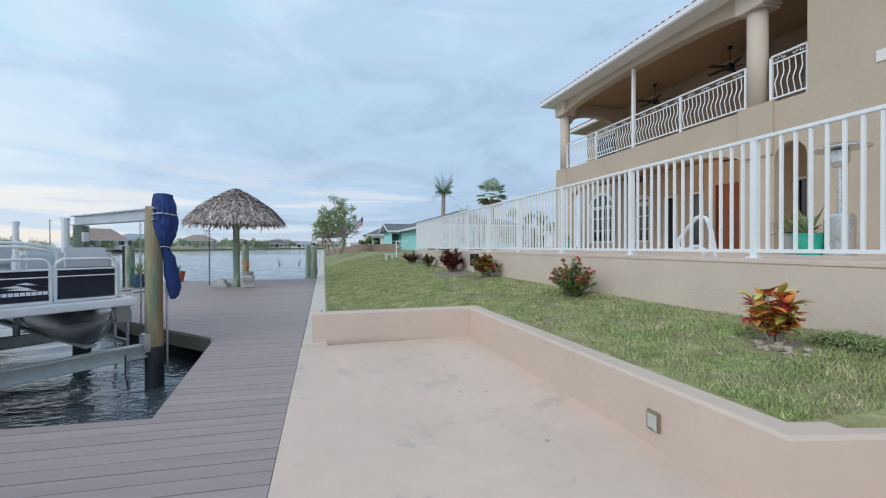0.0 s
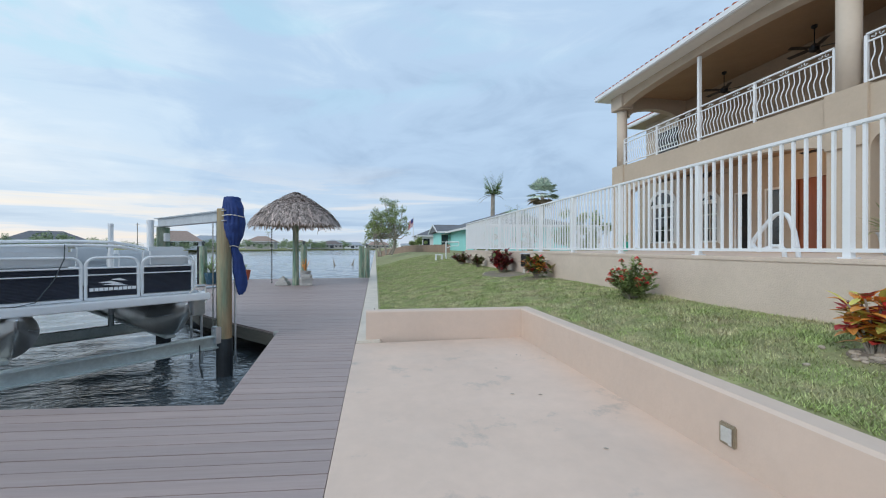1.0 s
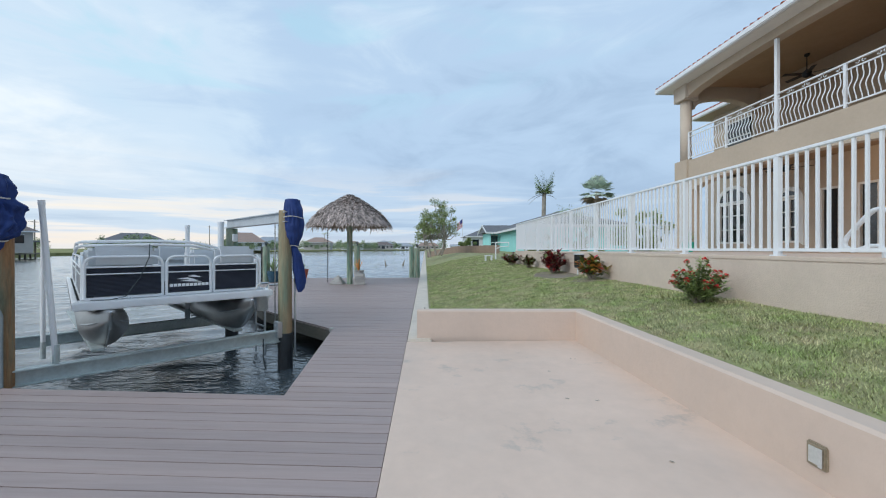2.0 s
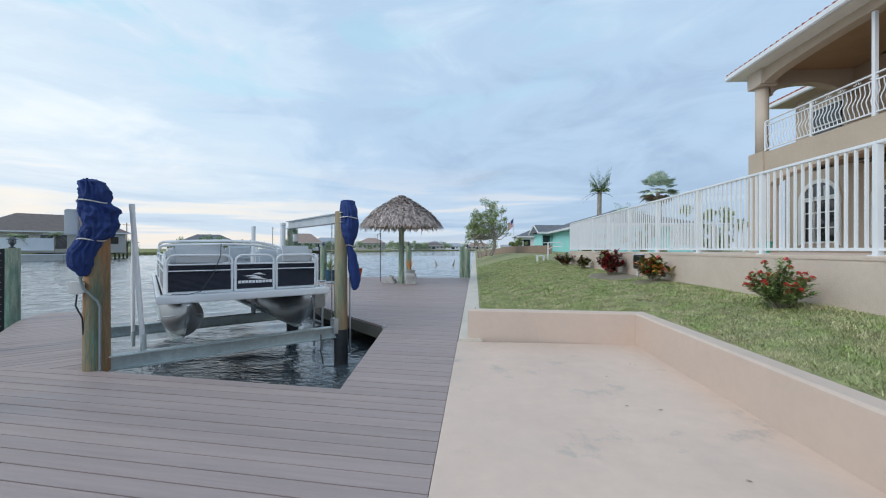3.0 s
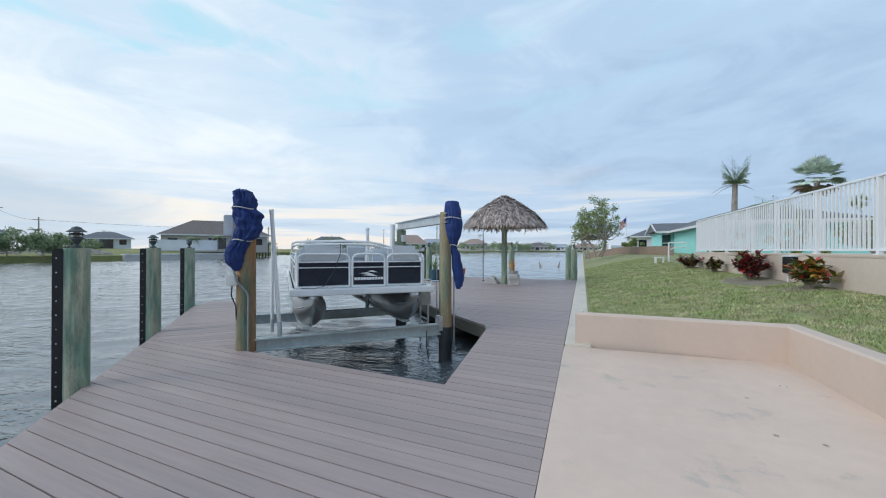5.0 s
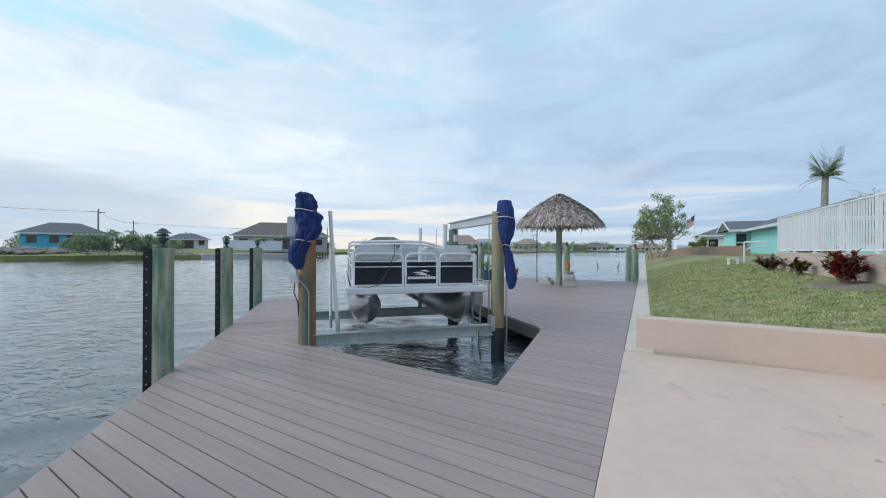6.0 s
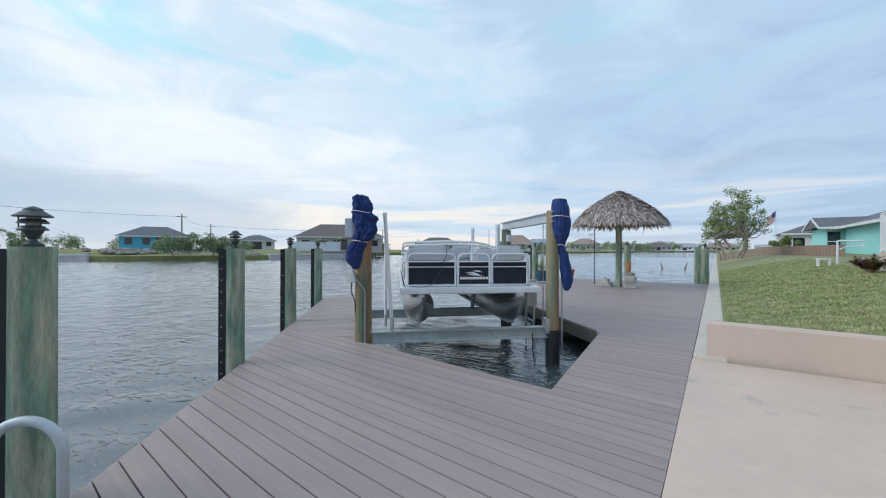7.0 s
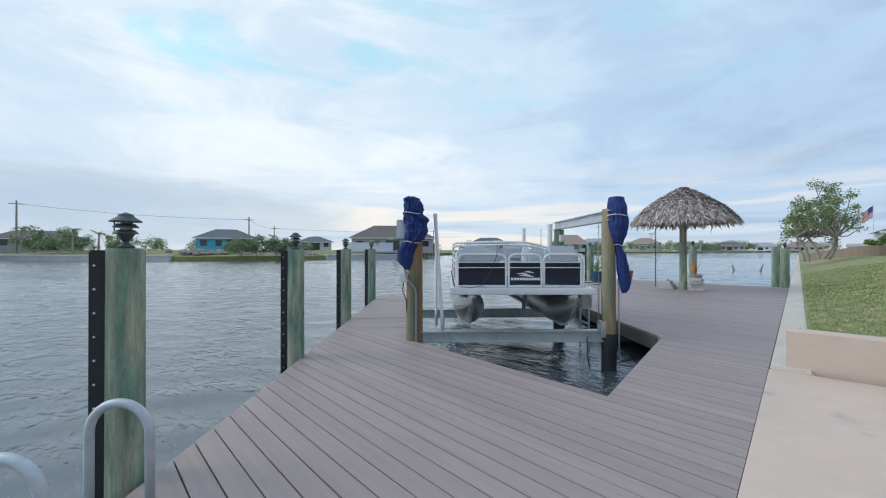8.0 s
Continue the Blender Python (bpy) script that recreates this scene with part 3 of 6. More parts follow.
# upper front wall with the balcony opening, beam above, plain wall nearer
part("wall", wall_yz(bmesh.new(), [(-6, UP_FLOOR - 0.02), (5.80, UP_FLOOR - 0.02), (5.80, EAVE), (-6, EAVE)], HX, HX + 0.32), STUCCO, house)
beam = [(5.80, EAVE), (5.80, 7.14)] + [(y, z) for y, z in arc((5.9 + 6.5) / 2, 7.14, 0.34, 0.1, 180, 0, 8)] + [(6.55, 7.1), (7.15, 7.1)]
beam += [(y, z) for y, z in arc(10.95, 7.10, 3.65, 0.27, 180, 0, 24)] + [(15.2, 7.1), (15.2, EAVE)]
part("beam", wall_yz(bmesh.new(), beam, HX, HX + 0.34), STUCCO, house)
# side beam with its arch, facing away over the next plot
sb = [(HX + 0.36, EAVE), (HX + 0.36, 7.05)] + [(x, z) for x, z in arc(11.7, 6.74, 1.15, 0.42, 180, 0, 14)] + [(BACK, 6.7), (BACK, EAVE)]
part("beam", wall_xz(bmesh.new(), sb, 14.86, 15.18), STUCCO, house)
# columns and their piers
for y, r in ((14.98, 0.20), (6.94, 0.215)):
    part("column", lathe(bmesh.new(), [(r, UP_FLOOR - 0.02), (r, 7.038)], 28, (HX + 0.17, y, 0)), STUCCO_PALE, house, smooth=True)
    part("capital", B(HX - 0.10, HX + 0.46, y - 0.36, y + 0.36, 7.09, EAVE - 0.002, bevel=0.01), STUCCO_PALE, house)
    part("abacus", B(HX - 0.14, HX + 0.50, y - 0.30, y + 0.30, 7.04, 7.088, bevel=0.015), STUCCO_PALE, house)
part("pier", B(HX - 0.06, HX + 0.40, 14.60, 15.34, FLOOR, 4.71, bevel=0.01), STUCCO, house)
part("pier", B(HX - 0.06, HX + 0.40, 6.45, 7.26, 3.45, 4.71, bevel=0.01), STUCCO, house)
part("column", lathe(bmesh.new(), [(0.2, FLOOR), (0.2, 3.45)], 24, (HX + 0.17, 6.86, 0)), STUCCO, house)
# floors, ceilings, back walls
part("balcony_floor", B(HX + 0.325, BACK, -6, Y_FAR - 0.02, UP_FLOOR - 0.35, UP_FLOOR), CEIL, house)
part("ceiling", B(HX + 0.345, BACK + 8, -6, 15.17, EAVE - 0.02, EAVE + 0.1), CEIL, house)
# back wall of the lower porch with its doors and windows left open in it
LOW_OPEN = [(15.45, 17.0, 1.50, 3.3), (13.2, 14.05, 1.50, 3.2), (11.85, 12.5, FLOOR, 3.3), (10.75, 11.35, FLOOR, 3.3), (8.6, 10.35, FLOOR, 3.45), (7.0, 7.9, FLOOR, 3.3), (5.6, 6.4, FLOOR, 3.3)]
y0 = -6
for a, c, z0, z1 in sorted(LOW_OPEN):
    part("wall", B(BACK, BACK + 0.25, y0, a, FLOOR, UP_FLOOR - 0.36), STUCCO, house)
    part("lintel", B(BACK, BACK + 0.25, a, c, z1, UP_FLOOR - 0.36), STUCCO, house)
    if z0 > FLOOR:
        part("wall", B(BACK, BACK + 0.25, a, c, FLOOR, z0), STUCCO, house)
    y0 = c
part("wall", B(BACK, BACK + 0.25, y0, 17.6, FLOOR, UP_FLOOR - 0.36), STUCCO, house)
part("wall", B(BACK, BACK + 0.25, -6, 15.1, UP_FLOOR + 0.01, EAVE - 0.03), STUCCO_SHADED, house)
part("wall", B(BACK + 5, BACK + 5.2, -6, 17.6, FLOOR, EAVE), STUCCO, house)
part("wall", B(HX + 0.33, BACK, -6, -5.8, FLOOR, EAVE), STUCCO, house)


def porch_opening(a, c, z0, z1, kind):
    ob = part("window" if kind == "arch" else "door", B(BACK + 0.06, BACK + 0.12, a, c, z0, z1), DARKGLASS if kind != "wood" else WOODDOOR, house)
    w = 0.07
    bm = bmesh.new()
    if kind != "wood":
        for p in ((a, a + w, z0, z1), (c - w, c, z0, z1), (a + w, c - w, z1 - w, z1), (a + w, c - w, z0, z0 + w)):
            box(bm, BACK - 0.03, BACK + 0.058, *p)
        n = 3 if c - a > 1 else (2 if kind == "arch" else 0)
        if n:
            for i in range(1, n):
                yy = a + (c - a) * i / n
                box(bm, BACK + 0.01, BACK + 0.057, yy - 0.02, yy + 0.02, z0 + w, z1 - w)
            for f in (0.33, 0.66):
                zz = z0 + (z1 - z0) * f
                box(bm, BACK + 0.012, BACK + 0.056, a + w, c - w, zz - 0.02, zz + 0.02)
    else:
        for p in ((a, a + 0.05, z0, z1), (c - 0.05, c, z0, z1), ((a + c) / 2 - 0.03, (a + c) / 2 + 0.03, z0, z1)):
            box(bm, BACK + 0.0, BACK + 0.058, *p)
    part("frame", bm, WHITE_TRIM if kind != "wood" else WOODDOOR, ob)
    if kind == "arch":
        s = bmesh.new()
        top = [(a - 0.16, z0 - 0.1)] + [(y, z) for y, z in arc((a + c) / 2, z1 - 0.15, (c - a) / 2 + 0.16, (c - a) / 2 + 0.05, 180, 0)] + [(c + 0.16, z0 - 0.1), (c, z0)]
        top += [(y, z) for y, z in arc((a + c) / 2, z1 - 0.15, (c - a) / 2, (c - a) / 2 - 0.1, 0, 180)] + [(a, z0)]
        wall_yz(s, top, BACK - 0.05, BACK - 0.003)
        part("surround", s, WHITE_TRIM, ob)
        g = bmesh.new()
        wall_yz(g, [(y, z) for y, z in arc((a + c) / 2, z1 - 0.15, (c - a) / 2, (c - a) / 2 - 0.1, 180, 0)], BACK - 0.02, BACK - 0.004)
        part("fanlight", g, DARKGLASS, ob)
        m = bmesh.new()
        for i in range(1, n):
            yy = a + (c - a) * i / n
            box(m, BACK - 0.045, BACK - 0.021, yy - 0.02, yy + 0.02, z1 - 0.1, z1 + (c - a) * 0.25)
        box(m, BACK - 0.045, BACK - 0.021, a, c, z1 - 0.16, z1 - 0.08)
        part("muntin", m, WHITE_TRIM, ob)


for (a, c, z0, z1), k in zip(LOW_OPEN, ("arch", "arch", "door", "door", "wood", "door", "door")):
    porch_opening(a, c, z0, z1, k)

# roof: soffit, fascia, gutter, barrel tiles rising from the eave
part("soffit", B(HX - 0.47, HX + 0.35, -6, 15.72, EAVE + 0.005, EAVE + 0.05), WHITE_TRIM, house)
part("soffit", B(HX + 0.36, BACK + 4, 15.19, 15.72, EAVE + 0.005, EAVE + 0.05), WHITE_TRIM, house)
part("gutter", B(HX - 0.62, HX - 0.48, -6, 15.80, EAVE - 0.01, EAVE + 0.18, bevel=0.03), WHITE, house, "white gutter")
part("fascia", B(HX - 0.47, BACK + 4, 15.73, 15.80, EAVE + 0.0, EAVE + 0.17), WHITE, house)
bm = bmesh.new()
rv = [bm.verts.new(c) for c in ((HX - 0.52, -6, EAVE + 0.16), (HX - 0.52, 15.8, EAVE + 0.16), (HX + 4.2, 11.2, EAVE + 2.1), (HX + 4.2, -6, EAVE + 2.1), (HX + 9, 15.8, EAVE + 0.16), (HX + 9, -6, EAVE + 0.16))]
bm.faces.new((rv[0], rv[1], rv[2], rv[3]))
bm.faces.new((rv[1], rv[4], rv[2]))
bm.faces.new((rv[2], rv[4], rv[5], rv[3]))
part("roof", bm, TILE, house)
for i in range(88):
    y = -5.8 + 0.247 * i
    me = bpy.data.meshes.get("eave_tile_mesh")
    if not me:
        b2 = bmesh.new()
        tube(b2, [(0, 0, 0), (0.5, 0, 0.2), (1.2, 0, 0.48)], [0.075, 0.07, 0.07], 10)
        me = finish(b2)
        me.name = "eave_tile_mesh"
        me.materials.append(TILE)
    o = part("roof_tile", me, None, house)
    o.location = (HX - 0.58, y, EAVE + 0.15)

# far wing set back behind the balcony
WX0 = 14.3
part("wall", B(WX0 - 0.3, WX0 + 6, 15.2, 18.4, UP_FLOOR, 7.66), STUCCO, house)
part("wall", B(WX0 - 0.3, WX0 + 6, 17.61, 19.0, FLOOR, UP_FLOOR), STUCCO, house)
part("soffit", B(WX0 - 0.85, WX0 + 6, 15.95, 19.0, 7.665, 7.70), STUCCO, house)
part("gutter", B(WX0 - 1.0, WX0 - 0.86, 15.95, 19.1, 7.66, 7.84, bevel=0.03), WHITE, house, "white gutter")
part("fascia", B(WX0 - 0.85, WX0 + 6, 19.01, 19.1, 7.66, 7.84), WHITE, house)
part("window", B(WX0 - 0.36, WX0 - 0.31, 16.2, 17.6, 5.5, 7.0, bevel=0.01), DARKGLASS, house)
for zz in (5.5, 6.22, 6.95):
    part("window_bar", B(WX0 - 0.39, WX0 - 0.365, 16.15, 17.65, zz, zz + 0.06), WHITE_TRIM, house)
for i in range(13):
    o = part("roof_tile", me, None, house)
    o.location = (WX0 - 0.95, 16.0 + 0.25 * i, 7.84)
bm = bmesh.new()
rv = [bm.verts.new(c) for c in ((WX0 - 0.9, 15.9, 7.85), (WX0 + 6, 15.9, 7.85), (WX0 + 6, 19.1, 7.85), (WX0 - 0.9, 19.1, 7.85), (WX0 + 1.2, 17.5, 8.65), (WX0 + 6, 17.5, 8.65))]
for f in ((0, 1, 5, 4), (3, 2, 5, 4), (0, 4, 3), (1, 5, 2)):
    bm.faces.new([rv[i] for i in f])
part("roof", bm, TILE, house)

# wall lamp plates on the plain wall
part("vent_plate", B(HX - 0.03, HX, 4.44, 4.68, 4.78, 5.0, bevel=0.005), WHITE_TRIM, house)
part("outlet_plate", B(HX - 0.02, HX, 4.51, 4.60, 1.33, 1.46, bevel=0.004), WHITE_TRIM, house)


def bulged(z0, z1):
    """A baluster that swells outwards near its foot."""
    pts = []
    for i in range(9):
        f = i / 8
        pts.append((-0.075 * math.exp(-((f - 0.36) / 0.2) ** 2) + 0.035 * math.exp(-((f - 0.70) / 0.13) ** 2), 0, z0 + (z1 - z0) * f))
    return finish(TB(pts, 0.0125, 6))


BAL = bulged(0.05, 0.84)
BAL.materials.append(WHITE)


def balcony_rail(ya, yb, label):
    rail = thing("balcony_railing", label, "railing", pose(HX + 0.10, ya, UP_FLOOR + 0.06), "balcony railings")
    L = yb - ya
    part("top_rail", B(-0.03, 0.03, 0, L, 1.00, 1.04, bevel=0.008), WHITE, rail)
    part("middle_rail", B(-0.02, 0.02, 0, L, 0.84, 0.87), WHITE, rail)
    part("bottom_rail", B(-0.02, 0.02, 0, L, 0.02, 0.055), WHITE, rail)
    n = max(1, round(L / 1.9))
    for i in range(n + 1):
        part("post", B(-0.03, 0.03, L * i / n - 0.03, L * i / n + 0.03, -0.06, 1.0), WHITE, rail)
    k = max(2, round(L / 0.125))
    for i in range(1, k):
        o = part("baluster", BAL, None, rail)
        o.location = (0, L * i / k, 0)
    k = max(1, round(L / 0.45))
    for i in range(k):
        b2 = bmesh.new()
        c0 = L * (i + 0.5) / k
        for s in (-1, 1):
            tube(b2, [(0, c0 + s * (0.02 + 0.085 * f + 0.04 * f * math.cos(f * 9)), 0.935 + 0.05 * math.sin(f * 9) * (1.05 - f)) for f in [j / 11 for j in range(12)]], 0.006, 5)
        part("scroll", b2, WHITE, rail)
    return rail


balcony_rail(7.16, 14.70, "long white wrought railing with bulged balusters on the balcony")
balcony_rail(5.84, 6.58, "short white wrought railing beside the round column")
pole = thing("screen_post", "slim white post rising from the balcony edge", "post", pose(HX + 0.1, 10.9, UP_FLOOR + 0.0))
part("shaft", B(-0.045, 0.045, -0.045, 0.045, 0, 2.68), WHITE, pole)


def ceiling_fan(x, y, z, drop):
    ob = thing("ceiling_fan", "dark ceiling fan hanging from the porch ceiling", "ceiling fan", pose(x, y, z), "porch fans")
    part("canopy", lathe(bmesh.new(), [(0.02, -0.10), (0.07, -0.06), (0.075, 0.0)], 14), DARKMETAL, ob)
    part("rod", TB([(0, 0, -0.06), (0, 0, -drop)], 0.014), DARKMETAL, ob)
    part("motor", lathe(bmesh.new(), [(0.03, -drop - 0.24), (0.11, -drop - 0.2), (0.13, -drop - 0.08), (0.05, -drop)], 16), DARKMETAL, ob)
    for k in range(5):
        m = Matrix.Rotation(2 * math.pi * k / 5 + 0.4, 4, "Z") @ Matrix.Rotation(radians(12), 4, "X")
        part("blade", B(0.14, 0.68, -0.07, 0.07, -0.006, 0.006, Matrix.Translation((0, 0, -drop - 0.12)) @ m, bevel=0.004), FANDARK, ob)
    return ob


ceiling_fan(12.36, 9.2, EAVE - 0.02, 0.52)
ceiling_fan(12.42, 12.2, EAVE - 0.02, 0.52)
ceiling_fan(11.8, 8.4, UP_FLOOR - 0.35, 0.30)
ceiling_fan(11.8, 12.3, UP_FLOOR - 0.35, 0.30)
lamp = thing("ceiling_lamp", "small lit lamp under the porch ceiling", "lamp", pose(11.6, 10.1, UP_FLOOR - 0.35))
part("plate", lathe(bmesh.new(), [(0.12, -0.04), (0.12, 0)], 16), DARKMETAL, lamp)
part("bulb", lathe(bmesh.new(), [(0.02, -0.19), (0.06, -0.15), (0.07, -0.09), (0.04, -0.042)], 12), BULB, lamp, "glowing warm bulb")
glow = bpy.data.lights.new("porch_lamp_light", "POINT")
glow.energy, glow.color, glow.shadow_soft_size = 22, (1, 0.70, 0.42), 0.12
new("porch_lamp_light", glow).location = (11.6, 10.1, UP_FLOOR - 0.62)
# ---- pool fence ----
FZ = 1.19
fence = thing("pool_fence", "white aluminium pool fence on the stucco wall", "fence")
POSTS = [2.79 + 1.655 * i for i in range(-3, 10)]
PICKET = finish(B(-0.0125, 0.0125, -0.0125, 0.0125, 0.07, 1.18))
PICKET.materials.append(WHITE)
b = bmesh.new()
box(b, -0.03, 0.03, -0.03, 0.03, 0.0, 1.168)
box(b, -0.055, 0.055, -0.055, 0.055, 0.0, 0.015)
POST = finish(b)
POST.materials.append(WHITE)
for i, y in enumerate(POSTS):
    o = part("post", POST, None, fence)
    o.location = (4.2, y, FZ)
    if i == len(POSTS) - 1:
        break
    L = POSTS[i + 1] - y
    part("top_rail", B(4.175, 4.225, y + 0.001, y + L - 0.001, FZ + 1.17, FZ + 1.208, bevel=0.006), WHITE, fence)
    part("bottom_rail", B(4.178, 4.222, y + 0.03, y + L - 0.03, FZ + 0.055, FZ + 0.09), WHITE, fence)
    for k in range(1, 14):
        o = part("picket", PICKET, None, fence)
        o.location = (4.2, y + L * k / 14, FZ)
# return of the fence at its far end, towards the house
side = thing("pool_fence", "white aluminium fence closing the pool deck's far end", "fence")
yend = POSTS[-1]
for i in range(4):
    o = part("post", POST, None, side)
    o.location = (4.2 + 1.8 * (i + 1), yend, FZ - 0.02)
    x = 4.2 + 1.8 * i
    part("top_rail", B(x + 0.03, x + 1.79, yend - 0.02, yend + 0.02, FZ + 1.17, FZ + 1.208), WHITE, side)
    part("bottom_rail", B(x + 0.03, x + 1.77, yend - 0.02, yend + 0.02, FZ + 0.055, FZ + 0.09), WHITE, side)
    for k in range(1, 14):
        o = part("picket", PICKET, None, side)
        o.location = (x + 1.8 * k / 14, yend, FZ)
# ---- boat lift and pontoon boat, in their own frame: x across the slip, y away into it ----
LIFT = Matrix(((0.719, -0.695, 0, -2.99), (0.695, 0.719, 0, 4.745), (0, 0, 1, 0), (0, 0, 0, 1)))


def lift_post(u, d, r, top, material, wrap, label):
    ob = thing("lift_post", label, "post", LIFT @ pose(u, d, 0), "boat lift posts")
    part("post", lathe(bmesh.new(), [(r * 1.12, -1.7), (r * 1.06, 0.1), (r, top - 0.01), (r * 0.95, top)], 18), material, ob)
    if wrap:
        part("wrap", lathe(bmesh.new(), [(r * 1.16, -1.6), (r * 1.14, wrap), (r * 1.09, wrap + 0.01)], 18), PILEWRAP, ob, "black sleeve at the waterline")
    return ob


post_l = lift_post(-1.34, 0.0, 0.108, 1.88, PILE_WARM, 0, "brown and green stained lift post with conduit")
post_r = lift_post(1.40, 0.0, 0.088, 1.82, PILE_BROWN, 0.06, "weathered lift post with black waterline sleeve")
lift_post(-1.40, 2.2, 0.10, 1.64, PILE_BROWN, 0, "weathered rear lift post")
lift_post(1.42, 2.2, 0.095, 1.64, PILE, 0.06, "green rear lift post")


def i_beam(name, a, c, h, w, material, label):
    """A beam of I section from a to c, a and c on its top centre line."""
    a, c = Vector(a), Vector(c)
    d = c - a
    ob = thing(name, label, "beam", LIFT @ Matrix.Translation(a) @ d.to_track_quat("X", "Z").to_matrix().to_4x4(), "boat lift beams")
    L = d.length
    part("top_flange", B(0, L, -w / 2, w / 2, -0.014, 0), material, ob)
    part("web", B(0, L, -0.008, 0.008, -h + 0.014, -0.014), material, ob)
    part("bottom_flange", B(0, L, -w / 2, w / 2, -h, -h + 0.014), material, ob)
    return ob


i_beam("cradle_beam", (-1.25, 0, 0.12), (1.30, 0, 0.12), 0.16, 0.12, ALU_BEAM, "grey aluminium cradle beam across the slip")
i_beam("cradle_beam", (-1.28, 2.2, 0.09), (1.30, 2.2, 0.09), 0.16, 0.12, ALU_BEAM, "grey aluminium rear cradle beam across the slip")
i_beam("top_beam", (1.40, -0.12, 1.80), (1.42, 2.42, 1.80), 0.15, 0.13, ALU, "aluminium top beam over two lift posts")
i_beam("top_beam", (-1.38, 0.10, 1.80), (-1.40, 2.42, 1.80), 0.15, 0.13, ALU, "aluminium top beam behind the covered post")
for u in (-0.60, 0.87):
    bk = thing("bunk", "long aluminium bunk under a pontoon", "bunk", LIFT @ pose(u, 0, 0), "boat bunks")
    part("rail", B(-0.06, 0.06, 0.30, 4.2, 0.122, 0.16, bevel=0.008), ALU_BEAM, bk)
    for d in (0.0, 2.2):
        part("bracket", B(-0.10, 0.10, d - 0.05, d + 0.05, 0.121, 0.128), ALU_BEAM, bk)
br = thing("beam_bracket", "galvanised bracket joining the beam to a post", "bracket", LIFT @ pose(1.30, 0, 0.14))
part("plate", B(-0.04, 0.03, -0.07, 0.07, -0.12, 0.10, bevel=0.006), ALU, br)
part("bolt", TB([(-0.05, 0, 0.05), (0.0, 0, 0.05)], 0.015), ALU, br)


def canvas_cover(at, rings, label, ties, crumple=0.5):
    """A gathered canvas bag: rings of (height, off u, off d, radius u, radius d)."""
    ob = thing("motor_cover", label, "cover", LIFT @ pose(*at), "navy motor covers")
    bm = bmesh.new()
    seg, prev, dense = 72, None, []
    for (a, c) in zip(rings, rings[1:]):
        for i in range(9):
            dense.append([a[k] + (c[k] - a[k]) * smooth(0, 1, i / 9) if k else a[0] + (c[0] - a[0]) * i / 9 for k in range(5)])
    dense.append(list(rings[-1]))
    for z, ou, od, ru, rd in dense:
        row = []
        tight = min((abs(z - t[0]) for t in ties), default=1.0)
        pleat = 0.10 * math.exp(-(tight / 0.12) ** 2)
        for k in range(seg):
            ang = 2 * math.pi * k / seg
            ca, sa = math.cos(ang), math.sin(ang)
            # slanting creases, pleats gathered at the ropes, and slack bulges between them
            crease = abs(noise.noise(Vector((ca * 2.2 + z * 1.5, sa * 2.2, z * 5.5 + at[0])))) - 0.22
            fine = abs(noise.noise(Vector((ca * 5.0, sa * 5.0 + z * 3.0, z * 9 + at[0] * 2)))) - 0.2
            fold = 1 + pleat * math.sin(ang * 11 + 2.0 * math.sin(ang * 3)) - crumple * (0.55 * crease + 0.28 * fine) + crumple * 0.35 * noise.noise(Vector((ca * 1.3, sa * 1.3, z * 3 + at[0])))
            row.append(bm.verts.new((ou + ru * fold * ca, od + rd * fold * sa, z + 0.02 * crumple * noise.noise(Vector((ca * 2, sa * 2, z * 4 + 7))))))
        if prev:
            for k in range(seg):
                bm.faces.new((prev[k], prev[(k + 1) % seg], row[(k + 1) % seg], row[k]))
        else:
            bm.faces.new(row[::-1])
        prev = row
    bm.faces.new(prev)
    part("canvas", bm, NAVY, ob, smooth=True)
    for z, ou, od, ru, rd in ties:
        part("tie", TB([(ou + ru * math.cos(a), od + rd * math.sin(a), z + 0.012 * math.sin(2 * a)) for a in [2 * math.pi * j / 20 for j in range(21)]], 0.007, 6), ROPE, ob, "pale tie rope")
    return ob


canvas_cover((1.47, -0.08, 0), [(1.985, 0.0, 0, 0.075, 0.06), (1.97, 0.0, 0, 0.10, 0.09), (1.80, 0.01, 0, 0.125, 0.14), (1.62, 0.02, 0, 0.135, 0.15), (1.47, 0.025, 0, 0.115, 0.12), (1.36, 0.02, 0, 0.075, 0.08), (1.29, 0.03, 0, 0.045, 0.05), (1.15, 0.07, 0, 0.07, 0.06), (0.98, 0.09, 0, 0.085, 0.06), (0.80, 0.12, 0, 0.08, 0.055), (0.70, 0.12, 0, 0.06, 0.045), (0.645, 0.11, 0, 0.03, 0.03)], "navy canvas motor cover tied round a lift post", [(1.72, 0.012, 0, 0.140, 0.155), (1.31, 0.027, 0, 0.062, 0.066)], 0.30)
canvas_cover((-1.34, -0.11, -0.06), [(2.03, -0.06, 0, 0.05, 0.05), (2.0, -0.05, 0, 0.10, 0.10), (1.90, -0.04, 0, 0.12, 0.13), (1.80, -0.03, 0, 0.115, 0.12), (1.70, 0.02, 0, 0.145, 0.15), (1.56, 0.03, 0, 0.155, 0.15), (1.46, 0.0, 0, 0.13, 0.12), (1.39, -0.06, 0, 0.095, 0.09), (1.28, -0.10, 0, 0.10, 0.08), (1.15, -0.11, 0, 0.09, 0.07), (1.08, -0.10, 0, 0.05, 0.045), (1.04, -0.09, 0, 0.02, 0.02)], "crumpled navy canvas cover bound with rope on a post", [(1.80, -0.03, 0, 0.125, 0.13), (1.41, -0.04, 0, 0.11, 0.11)], 1.15)
